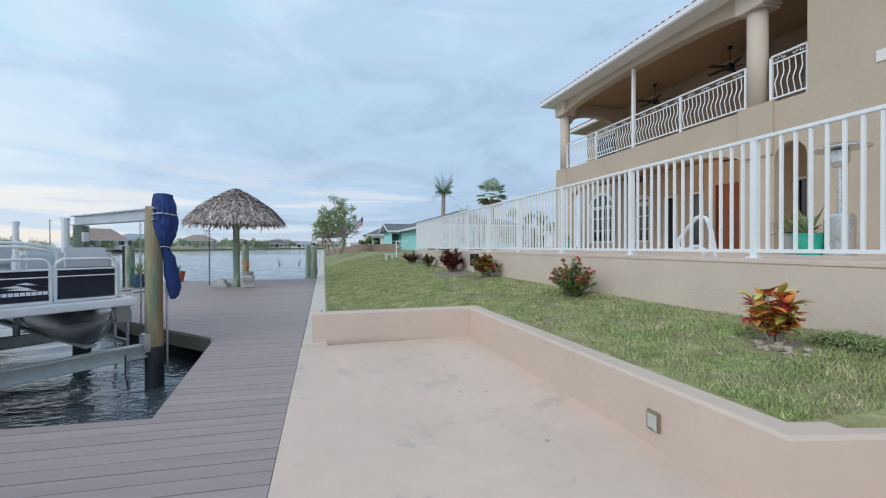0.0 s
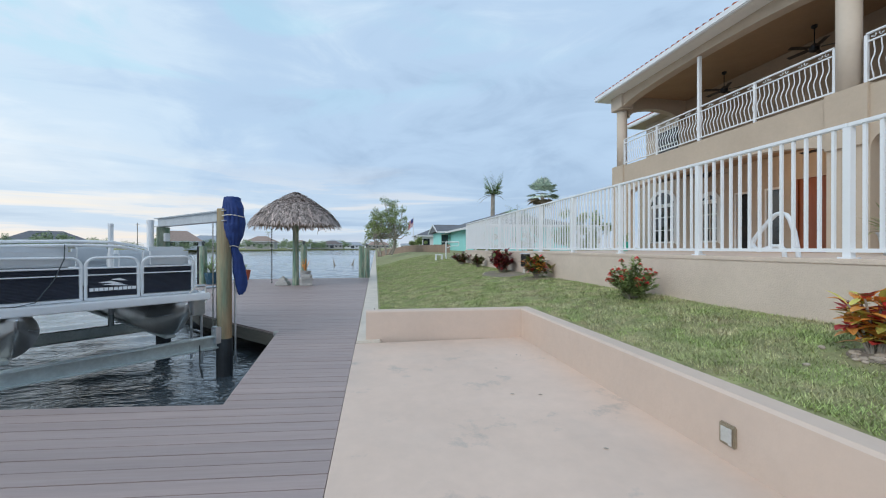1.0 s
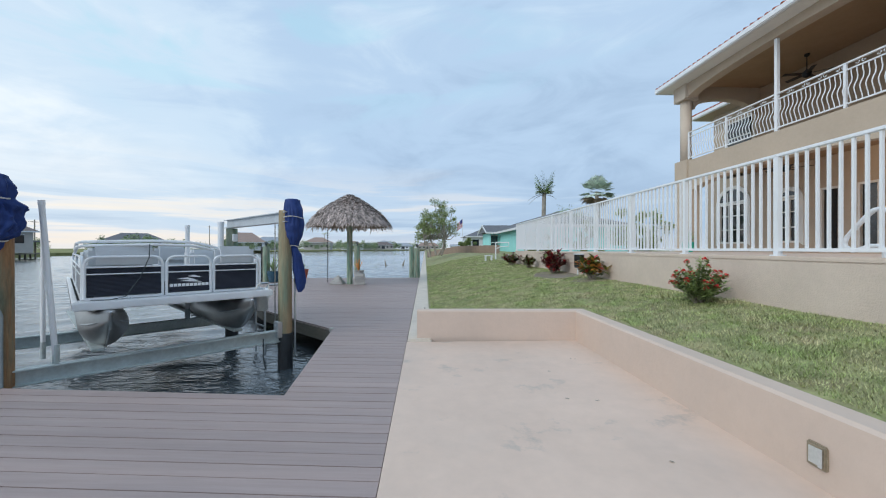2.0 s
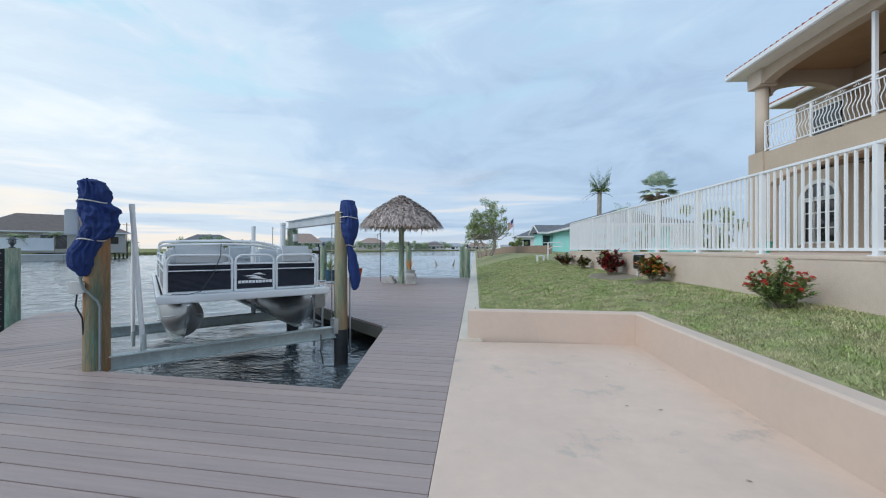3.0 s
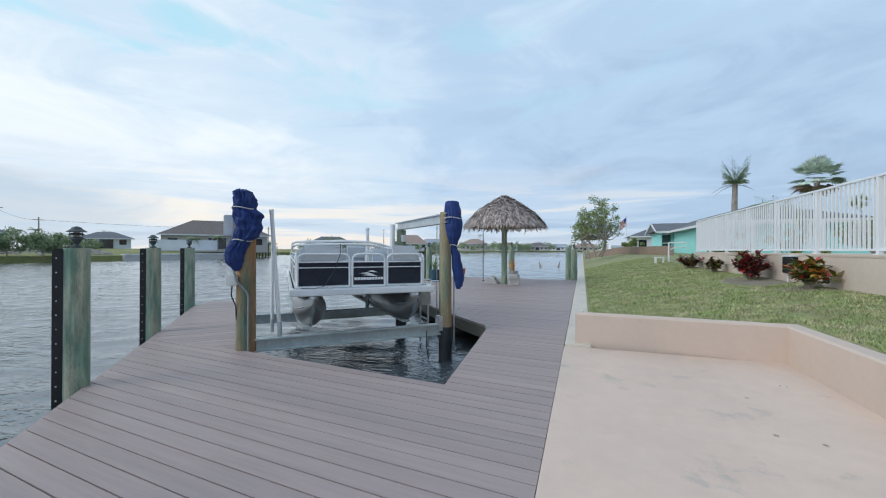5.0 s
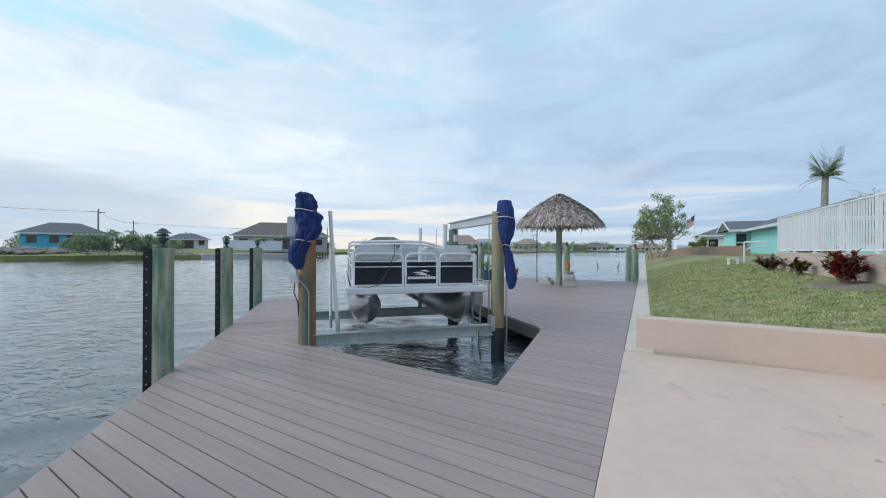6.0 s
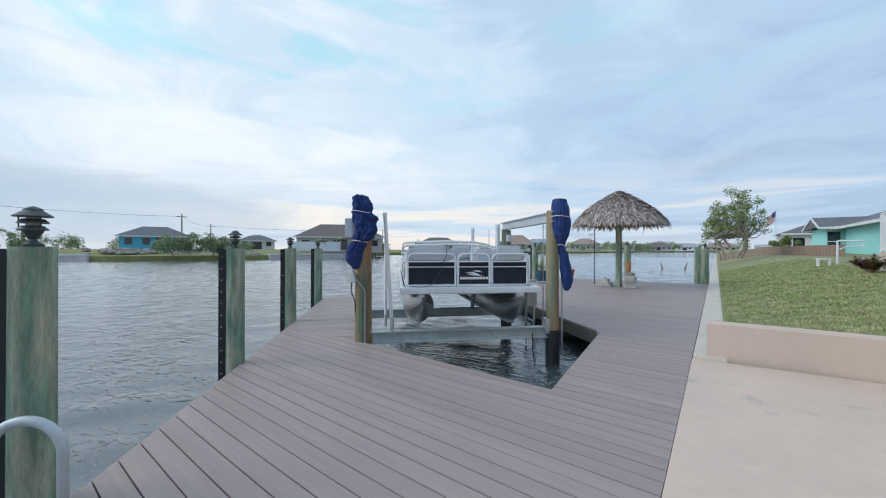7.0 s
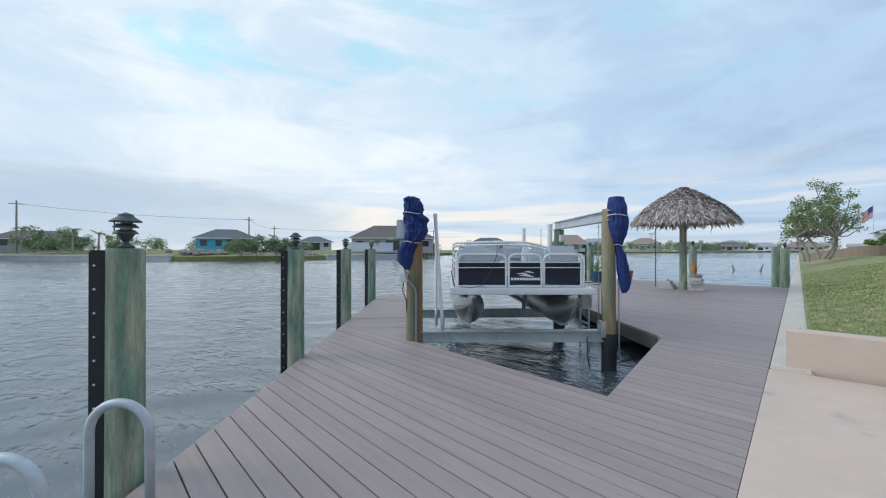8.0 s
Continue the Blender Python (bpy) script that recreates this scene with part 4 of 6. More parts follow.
# fittings on the posts
fx = thing("junction_box", "small grey electrical box fixed to a lift post", "box", LIFT @ pose(-1.53, -0.02, 1.40))
part("body", B(-0.055, 0.055, -0.04, 0.04, 0, 0.26, bevel=0.01), VINYL, fx)
fx = thing("outlet_box", "cream outlet box with a hanging cord on a post", "box", LIFT @ pose(-1.43, -0.06, 0.80))
part("body", B(-0.12, 0.0, -0.05, 0.03, 0, 0.13, bevel=0.012), WHITE_TRIM, fx)
part("cord", TB([(-0.06, 0, 0.0), (-0.07, 0, -0.12), (-0.02, 0, -0.25), (-0.015, 0.02, -0.42)], 0.008, 6), RUBBER, fx)
fx = thing("conduit", "grey plastic conduit running down a lift post", "pipe", LIFT @ pose(-1.37, -0.135, 0))
part("pipe", TB([(-0.10, 0.02, 0.98), (-0.07, 0.0, 0.86), (0.04, 0, 0.72), (0.06, 0, 0.66), (0.06, 0, -0.3)], 0.012, 8), CONDUIT, fx)
fx = thing("pipe", "thin galvanised pipe beside a lift post", "pipe", LIFT @ pose(1.53, -0.03, 0))
part("pipe", TB([(0, 0, 1.2), (0, 0, -0.3)], 0.014, 8), ALU, fx)
fx = thing("control_box", "white control box under the rear beam end", "box", LIFT @ pose(1.42, 2.05, 1.40))
part("body", B(-0.04, 0.04, -0.03, 0.03, 0, 0.14, bevel=0.01), WHITE, fx)
for u, d, z0, z1, r, tilt, lab in ((-0.95, 0.0, 0.15, 1.70, 0.025, -0.05, "white plastic guide pole on the cradle"), (-1.03, 0.55, 0.10, 1.66, 0.020, 0.0, "slim white guide pole with a grey foot"), (0.72, 2.2, 0.10, 1.62, 0.035, 0.0, "white plastic guide pole behind the boat"), (1.22, 2.15, 0.10, 1.70, 0.05, 0.0, "thick white plastic guide pole behind the boat")):
    g = thing("guide_pole", lab, "pole", LIFT @ pose(u, d, z0), "guide poles")
    part("pipe", TB([(0, 0, 0), (tilt * 2, 0, z1 - z0)], r, 12), PVC, g)
    part("foot", TB([(0, 0, -0.02), (0, 0, 0.16)], r * 1.12, 12), ALU_BEAM, g)
    part("cap", TB([(tilt * 2, 0, z1 - z0), (tilt * 2.05, 0, z1 - z0 + 0.05)], r * 1.12, 12), PVC, g)
for k in range(4):
    c = thing("lift_cable", "thin steel cable down from the top beam", "cable", LIFT @ pose(1.30 + 0.025 * k, 0.12 + 0.03 * (k % 2), 0.12), "lift cables")
    part("wire", TB([(0, 0, 0), (0, 0, 1.52)], 0.004, 5), STEEL, c)

boat = thing("pontoon_boat", "pontoon boat with dark panels and grey seats on a lift", "boat", LIFT @ pose(0.205, 0, 0.04, 0, 0, -2.5) @ Matrix.Diagonal((0.96, 1, 0.94, 1)))
BW = 1.08
part("deck", B(-BW, BW, 0.12, 5.6, 0.615, 0.66), MARINE_PLY, boat, "dark plywood deck")
part("bow_beam", B(-BW, BW, 0.08, 0.14, 0.60, 0.70, bevel=0.015), WHITE, boat)
part("side_beam", B(-BW, -BW + 0.05, 0.141, 5.6, 0.605, 0.70, bevel=0.01), WHITE, boat)
part("side_beam", B(BW - 0.05, BW, 0.141, 5.6, 0.605, 0.70, bevel=0.01), WHITE, boat)
part("bow_deck", B(-BW + 0.051, BW - 0.051, 0.141, 0.5, 0.661, 0.685), VINYL, boat)
for k in range(8):
    part("cross_member", B(-0.95, 0.95, 0.45 + 0.65 * k, 0.53 + 0.65 * k, 0.575, 0.612), ALU_BEAM, boat)
for u in (-0.77, 0.72):
    bm = bmesh.new()
    prev = None
    seg = 28
    # a wedge bow with a raked stem running into a round tube
    for d in (-0.13, -0.10, -0.04, 0.05, 0.16, 0.30, 0.46, 0.64, 0.85, 1.1, 2.2, 5.2, 5.6):
        t = min(1.0, (d + 0.13) / 0.98)
        half = 0.012 + 0.24 * math.sin(t * math.pi / 2) ** 0.9
        top, bot = 0.60, 0.075 + 0.32 * (1 - t) ** 3.0
        sharp = (1 - t) ** 1.2
        row = []
        for k in range(seg):
            ck, sk = math.cos(2 * math.pi * k / seg), math.sin(2 * math.pi * k / seg)
            # low down the bow is a vee, higher up it flares to nearly flat sides
            side_k = ck * (1 - 0.55 * sharp * max(0.0, -sk)) if sk < 0 else math.copysign(abs(ck) ** (1 - 0.6 * sharp), ck)
            row.append(bm.verts.new((u + half * side_k, d + 0.16 * sharp * max(0.0, -sk), (top + bot) / 2 + (top - bot) / 2 * sk)))
        if prev:
            for k in range(seg):
                bm.faces.new((prev[k], row[k], row[(k + 1) % seg], prev[(k + 1) % seg]))
        else:
            bm.faces.new(row)
        prev = row
    bm.faces.new(prev[::-1])
    pt = part("pontoon", bm, PONTOON, boat, smooth=True)
    part("keel", B(u - 0.012, u + 0.012, 0.55, 5.2, 0.068, 0.10), ALU, pt)
    part("nose_strip", TB([(u, -0.135, 0.60)] + [(u, d + 0.16 * (1 - t) ** 1.2, 0.075 + 0.32 * (1 - t) ** 3.0) for d, t in ((q, (q + 0.13) / 0.98) for q in (-0.13, -0.04, 0.05, 0.16, 0.30, 0.46))], 0.010, 6), ALU, pt)
    for sgn in (-1, 1):
        part("strake", TB([(u + sgn * 0.10, 0.06, 0.46), (u + sgn * 0.165, 0.25, 0.42), (u + sgn * 0.215, 0.5, 0.385), (u + sgn * 0.235, 0.62, 0.37)], [0.004, 0.012, 0.012, 0.004], 6), ALU, pt)
    part("bracket", B(u - 0.12, u + 0.12, 0.5, 5.3, 0.57, 0.613), ALU_BEAM, pt)


def ribbed(x0, x1, z0, z1, m):
    bm = bmesh.new()
    n = 44
    rows = []
    for i in range(n + 1):
        z = z0 + (z1 - z0) * i / n
        y = 0.004 if i % 2 else -0.004
        rows.append((bm.verts.new(m @ Vector((x0, y, z))), bm.verts.new(m @ Vector((x1, y, z)))))
    for a, c in zip(rows, rows[1:]):
        bm.faces.new((a[0], a[1], c[1], c[0]))
    return bm


def fence_panel(a, c, name, z0=0.70, z1=1.21, corner=0.10):
    """A rail frame from a to c (x, y) with rounded upper corners, a ribbed dark panel, and pale panel above."""
    a, c = Vector((*a, 0)), Vector((*c, 0))
    d = c - a
    L = d.length
    m = Matrix.Translation(a) @ Matrix.Rotation(math.atan2(d.y, d.x), 4, "Z")
    pn = part(name, ribbed(0.02, L - 0.02, z0 + 0.03, z1 - 0.13, m), BOATPANEL, boat, "dark ribbed panel")
    pts = [(0, 0, z0)] + [(corner - corner * math.cos(t), 0, z1 - corner + corner * math.sin(t)) for t in [radians(15 * i) for i in range(7)]]
    pts += [(L - corner + corner * math.sin(t), 0, z1 - corner + corner * math.cos(t)) for t in [radians(15 * i) for i in range(7)]] + [(L, 0, z0)]
    part("rail", TB([m @ Vector(p) for p in pts], 0.016, 8), WHITE, pn, "white tubular rail")
    part("cross_rail", TB([m @ Vector((0.01, -0.012, z1 - 0.125)), m @ Vector((L - 0.01, -0.012, z1 - 0.125))], 0.011, 8), WHITE, pn)
    part("cross_rail", TB([m @ Vector((0.01, -0.014, z1 - 0.21)), m @ Vector((L - 0.01, -0.014, z1 - 0.21))], 0.008, 8), WHITE, pn)
    part("bottom_rail", B(0, L, -0.016, 0.016, z0 - 0.01, z0 + 0.02, m), WHITE, pn)
    return pn


FD = 0.38
fence_panel((-0.97, FD), (-0.215, FD), "front_fence")
gate = fence_panel((-0.175, FD - 0.01), (0.335, FD - 0.01), "bow_gate")
fence_panel((0.375, FD), (0.955, FD), "front_fence")
fence_panel((-0.99, 2.4), (-0.99, FD + 0.03), "side_fence")
fence_panel((-0.99, 4.8), (-0.99, 2.44), "side_fence")
fence_panel((0.99, FD + 0.03), (0.99, 2.4), "side_fence")
fence_panel((0.99, 2.44), (0.99, 4.8), "side_fence")
# the maker's mark on the gate, as plain silver shapes
bm = bmesh.new()
for k in range(10):
    box(bm, -0.145 + 0.0455 * k, -0.107 + 0.0455 * k, FD - 0.032, FD - 0.026, 0.80, 0.84)
part("nameplate", bm, WHITE, gate, "white lettering as plain bars")
bm = bmesh.new()
for x0, x1, z, s in ((-0.07, 0.18, 0.905, -0.03), (-0.03, 0.23, 0.875, -0.025), (0.05, 0.22, 0.935, -0.02)):
    v = [bm.verts.new(p) for p in ((x0, FD - 0.03, z), ((x0 + x1) / 2, FD - 0.03, z - 0.014), (x1, FD - 0.03, z + s), ((x0 + x1) / 2, FD - 0.03, z + 0.016))]
    bm.faces.new(v)
part("emblem", bm, WHITE, gate, "white swoosh")


def seat(x0, x1, y0, y1, z1, name="lounge_seat"):
    s = part(name, B(x0, x1, y0, y1, 0.70, 1.04, bevel=0.05), VINYL, boat, "grey vinyl seat")
    part("backrest", B(x0, x1, y0, y0 + 0.20, 1.045, z1, bevel=0.06), VINYL, s)
    part("side_cushion", B(x0 if x0 < 0 else x1 - 0.16, x0 + 0.16 if x0 < 0 else x1, y0 + 0.205, y1, 1.045, z1 - 0.03, bevel=0.05), VINYL, s)


seat(-0.93, -0.25, 0.42, 1.9, 1.345)
seat(0.42, 0.94, 0.42, 1.9, 1.35)
seat(-0.90, -0.30, 3.0, 4.4, 1.32, "stern_seat")
seat(0.05, 0.55, 2.7, 3.3, 1.38, "helm_chair")
console = part("console", B(0.45, 0.95, 2.05, 2.6, 0.70, 1.30, bevel=0.06), VINYL, boat)
for k, (dz, dy) in enumerate(((0.0, 0.0), (0.05, 0.05))):
    pts = [(-1.0, 3.0, 1.24 + dz), (-1.02, 1.0 + dy, 1.33 + dz), (-0.98, 0.66 + dy, 1.345 + dz), (-0.85, 0.52 + dy, 1.35 + dz), (-0.3, 0.45 + dy, 1.365 + dz), (0.1, 0.48 + dy, 1.355 + dz), (0.33, 0.6 + dy, 1.32 + dz), (0.6, 1.0 + dy, 1.27 + dz), (1.0, 2.2, 1.23 + dz * 0.3)]
    part("bimini_bow", TB(pts, 0.019, 8), WHITE, boat, "folded white canopy tube")
part("mooring_line", TB([(-0.92, 0.30, 0.70), (-0.75, 0.28, 0.69), (-0.6, 0.30, 0.72), (-0.45, 0.35, 0.95), (-0.36, 0.36, 1.20), (-0.35, 0.40, 1.37)], 0.006, 6), LANTERN_METAL, boat)
part("mooring_line", TB([(0.86, 0.2, 0.70), (0.92, 0.15, 0.80), (0.98, 0.15, 0.72), (1.02, 0.12, 0.78), (1.04, 0.1, 0.62), (1.0, 0.08, 0.55)], 0.012, 6), ROPE, boat)
for u in (-0.62, 0.60):
    part("cleat", TB([(u - 0.06, 0.2, 0.705), (u, 0.2, 0.715), (u + 0.06, 0.2, 0.705)], 0.01, 6), STEEL, boat)
ladder = thing("dock_ladder", "aluminium ladder at the slip's edge beside the boat", "ladder", LIFT @ pose(1.32, 0.75, 0))
for s in (0, 0.36):
    part("stile", TB([(0.10, s, -0.4), (0.10, s, 0.62), (0.16, s, 0.70), (0.30, s, 0.70)], 0.018, 8), ALU, ladder)
for z in (-0.2, 0.05, 0.30, 0.55):
    part("rung", TB([(0.10, 0.0, z), (0.10, 0.36, z)], 0.016, 8), ALU, ladder)
sb = thing("step_box", "grey aluminium box hung beside the bow", "box", LIFT @ pose(1.25, 0.45, 0.36))
part("body", B(-0.09, 0.07, -0.07, 0.10, 0, 0.30, bevel=0.012), ALU, sb)
part("lid", B(-0.10, 0.08, -0.08, 0.11, 0.302, 0.325, bevel=0.005), WHITE, sb)
gp = thing("ground_plug", "pale green drain plug at the deck corner", "plug", pose(-1.46, 6.30, 0.0))
part("cap", lathe(bmesh.new(), [(0.035, -0.05), (0.04, 0.0), (0.03, 0.02), (0.01, 0.025)], 12), CONC, gp)
hose = thing("rope", "dark rope hanging from the beam into the water", "rope", LIFT @ pose(1.05, -0.10, 0.0))
part("strand", TB([(0, 0, 0.05), (0.0, 0, -0.2), (0.01, -0.05, -0.36)], 0.008, 6), PILEWRAP, hose)

# swim ladder hoops at the near edge of the dock
hoop = thing("swim_ladder", "galvanised swim ladder with two tall hoops", "ladder", pose(-2.30, 0.20, 0, 0, 0, 222 - 90))
for s in (-0.26, 0.26):
    pts = [(s, -0.15, 0.0), (s, -0.15, 0.34)] + [(s, -0.15 * math.cos(t), 0.34 + 0.15 * math.sin(t)) for t in [radians(10 * i) for i in range(1, 18)]] + [(s, 0.15, 0.34), (s, 0.15, -1.0)]
    part("hoop", TB(pts, 0.022, 14), GALV, hoop, smooth=True)
for z in (-0.15, -0.45, -0.75):
    part("rung", B(-0.26, 0.26, 0.11, 0.19, z - 0.015, z + 0.015), ALU, hoop)
# ---- thatched umbrella and the things round it ----
tiki = thing("thatched_umbrella", "thatched palm umbrella on a round wooden post", "umbrella", pose(-2.69, 14.3, 0))
part("post", lathe(bmesh.new(), [(0.12, -0.8), (0.112, 0.0), (0.095, 2.3), (0.085, 2.9)], 18), PILE, tiki)
R_T, Z_EAVE, Z_TOP = 1.50, 2.02, 3.18
for k in range(12):
    a = 2 * math.pi * k / 12
    part("rafter", TB([(0.08 * math.cos(a), 0.08 * math.sin(a), 2.95), (1.40 * math.cos(a), 1.40 * math.sin(a), 2.12)], 0.025, 6), BARK, tiki)


def roof_z(r):
    f = min(r / R_T, 1.0)
    return Z_TOP - (Z_TOP - Z_EAVE) * (0.63 * f + 0.26 * f ** 2.3 + 0.11 * f ** 8)


rng = random.Random(11)
tv, tf = [], []
# courses of split fronds, each course lapping the one below, tips loose and uneven
COURSES = 17
for c in range(COURSES):
    rc = R_T * (0.05 + 0.93 * c / (COURSES - 1))
    for i in range(int(120 + 760 * rc / R_T)):
        a = rng.uniform(0, 2 * math.pi)
        shag = noise.noise(Vector((math.cos(a) * 3.5, math.sin(a) * 3.5, c * 0.7)))
        r0 = max(0.01, rc - rng.uniform(0.05, 0.22))
        L = rng.uniform(0.13, 0.30) * (1 + 0.35 * shag)
        r1 = r0 + L * 0.88
        lift = 0.03 + 0.10 * rng.random() ** 2 + 0.04 * shag
        z0 = roof_z(r0) + 0.01
        z1 = roof_z(min(r1, R_T)) + lift - max(0, r1 - R_T) * rng.uniform(0.5, 1.6)
        r1 = min(r1, R_T + 0.05 + 0.07 * shag + rng.uniform(-0.03, 0.05))
        a1 = a + rng.gauss(0, 0.11) / max(0.35, r0)
        w = rng.uniform(0.012, 0.034)
        c0, s0, c1, s1 = math.cos(a), math.sin(a), math.cos(a1), math.sin(a1)
        am, rm, zm = (a + a1) / 2, (r0 + r1) / 2, (z0 + z1) / 2 + rng.uniform(0.0, 0.035)
        cm, sm = math.cos(am), math.sin(am)
        n = len(tv)
        tv += [(r0 * c0 + s0 * w * 0.6, r0 * s0 - c0 * w * 0.6, z0), (r0 * c0 - s0 * w * 0.6, r0 * s0 + c0 * w * 0.6, z0),
               (rm * cm - sm * w, rm * sm + cm * w, zm), (rm * cm + sm * w, rm * sm - cm * w, zm + rng.uniform(-0.02, 0.02)), (r1 * c1, r1 * s1, z1)]
        tf += [(n, n + 1, n + 2, n + 3), (n + 3, n + 2, n + 4)]
# ragged skirt hanging under the eave
for i in range(900):
    a = rng.uniform(0, 2 * math.pi)
    shag = noise.noise(Vector((math.cos(a) * 4, math.sin(a) * 4, 9.0)))
    r0, w, L = R_T - rng.uniform(0.0, 0.16), rng.uniform(0.010, 0.026), rng.uniform(0.06, 0.17) * (1 + 0.8 * shag)
    ca, sa = math.cos(a), math.sin(a)
    z0 = roof_z(r0) + 0.04
    n = len(tv)
    tv += [(r0 * ca + sa * w, r0 * sa - ca * w, z0), (r0 * ca - sa * w, r0 * sa + ca * w, z0), ((r0 + 0.07) * ca, (r0 + 0.07) * sa, z0 - L)]
    tf.append((n, n + 1, n + 2))
th = quick(tv, tf, THATCH, "thatch", "layers of dry grey-brown palm fronds", tiki, kind="stuff")
part("underlayer", lathe(bmesh.new(), [(1.44, roof_z(1.44) - 0.02), (1.2, roof_z(1.2) - 0.02), (0.8, roof_z(0.8) - 0.02), (0.4, roof_z(0.4) - 0.02), (0.05, roof_z(0.05) - 0.02), (0.03, roof_z(0.05) - 0.07), (0.4, roof_z(0.4) - 0.08), (0.8, roof_z(0.8) - 0.08), (1.2, roof_z(1.2) - 0.08), (1.42, roof_z(1.42) - 0.06)], 28), DRYLEAF, tiki)
part("cap", lathe(bmesh.new(), [(0.14, 3.13), (0.10, 3.20), (0.02, 3.235)], 14), CASTSTONE, tiki, "pale cap")

ch = thing("rain_chain", "dark chain of small cups hanging from the thatch", "chain", pose(-3.55, 14.6, 0))
for k in range(22):
    part("cup", lathe(bmesh.new(), [(0.012, 0.0), (0.034, 0.045), (0.030, 0.05)], 10, (0, 0, 0.06 + 0.088 * k)), DARKMETAL, ch)
part("cord", TB([(0, 0, 0.02), (0, 0, 2.06)], 0.004, 5), DARKMETAL, ch)


def stone_stack(x, y, rows, label):
    ob = thing("cast_stone_stack", label, "stone", pose(x, y, 0), "cast stones")
    z = 0.0
    for w, h in rows:
        part("block", B(-w, w, -w * 0.9, w * 0.9, z, z + h, Matrix.Rotation(rng.uniform(-0.3, 0.3), 4, "Z"), bevel=0.02), CASTSTONE, ob)
        z += h + 0.002
    return ob


stone_stack(-3.12, 14.35, [(0.23, 0.07), (0.19, 0.07), (0.12, 0.10), (0.06, 0.06)], "grey cast stone base beside the umbrella post")
stone_stack(-2.30, 14.1, [(0.20, 0.10), (0.18, 0.09), (0.20, 0.09), (0.17, 0.09)], "stacked grey cast stone blocks by the umbrella post")


def blade_leaf(verts, faces, base, way, L, w, droop, n=4, up=0.0):
    """A strap leaf from a base point: it leaves along way and droops."""
    way = Vector(way).normalized()
    side = way.cross(Vector((0, 0, 1)))
    side = side.normalized() if side.length > 1e-3 else Vector((1, 0, 0))
    s0 = len(verts)
    for i in range(n + 1):
        f = i / n
        p = Vector(base) + way * L * f + Vector((0, 0, -droop * L * f * f + up * f))
        ww = w * (0.35 + 1.3 * f) * (1 - f) ** 0.6 + 0.001
        verts += [tuple(p + side * ww), tuple(p - side * ww)]
    for i in range(n):
        a = s0 + 2 * i
        faces.append((a, a + 1, a + 3, a + 2))


def pot(name, x, y, z, r, h, material, label):
    ob = thing(name, label, "pot", pose(x, y, z), "plant pots")
    part("vessel", lathe(bmesh.new(), [(r * 0.68, 0), (r * 0.95, h * 0.75), (r * 1.0, h * 0.92), (r * 1.06, h * 0.93), (r * 1.06, h), (r * 0.92, h), (r * 0.88, h * 0.88)], 22), material, ob)
    part("soil", lathe(bmesh.new(), [(r * 0.87, h * 0.84), (r * 0.85, h * 0.9)], 16), SOIL, ob)
    return ob


def strap_plant(x, y, z, n, L, w, material, label, spread=0.8, name="potted_plant", stem=0.0):
    ob = thing(name, label, "plant", pose(x, y, z), "potted plants")
    v, f = [], []
    for i in range(n):
        a = rng.uniform(0, 6.28)
        e = rng.uniform(0.3, 1.0)
        blade_leaf(v, f, (0, 0, stem), (spread * math.cos(a) * (1.1 - e), spread * math.sin(a) * (1.1 - e), e), L * rng.uniform(0.6, 1.0), w, rng.uniform(0.1, 0.5))
    quick(v, f, material, "leaves", "", ob)
    part("stem", TB([(0, 0, -0.03), (0, 0, max(0.05, stem))], 0.02, 6), BARK, ob)
    return ob


pot("glazed_pot", -5.72, 15.2, 0, 0.24, 0.42, POT_BLUE, "dark blue glazed pot on the dock")
strap_plant(-5.72, 15.2, 0.38, 46, 0.85, 0.022, PALMLEAF, "tall yellow-green strappy plant in a blue pot")
pot("terracotta_pot", -5.2, 17.1, 0, 0.22, 0.40, POT_RED, "red-brown terracotta pot on the dock")
strap_plant(-5.2, 17.1, 0.36, 26, 0.5, 0.02, PALMLEAF, "spiky green plant in a terracotta pot", 1.3)
pot("grey_pot", -2.72, 16.4, 0, 0.22, 0.38, POT_GREY, "blue-grey pot behind the umbrella post")
strap_plant(-2.72, 16.4, 0.35, 24, 0.8, 0.018, ORANGELEAF, "orange-leaved plant in a grey pot", 0.5)
# ---- garden plants, stones and small fixtures ----
grng = random.Random(5)


def leaf_shape(verts, faces, base, way, up, L, w, fold=0.25, droop=0.2):
    """A broad pointed leaf: two rows of facets folded along the midrib."""
    way, up = Vector(way).normalized(), Vector(up)
    side = way.cross(up)
    side = side.normalized() if side.length > 1e-3 else Vector((1, 0, 0))
    nrm = side.cross(way)
    s0 = len(verts)
    for f, ww in ((0.0, 0.12), (0.3, 0.85), (0.62, 1.0), (0.85, 0.55), (1.0, 0.03)):
        p = Vector(base) + way * L * f - nrm * droop * L * f * f
        verts += [tuple(p + side * w * ww + nrm * w * ww * fold), tuple(p), tuple(p - side * w * ww + nrm * w * ww * fold)]
    for i in range(4):
        a = s0 + 3 * i
        faces += [(a, a + 1, a + 4, a + 3), (a + 1, a + 2, a + 5, a + 4)]


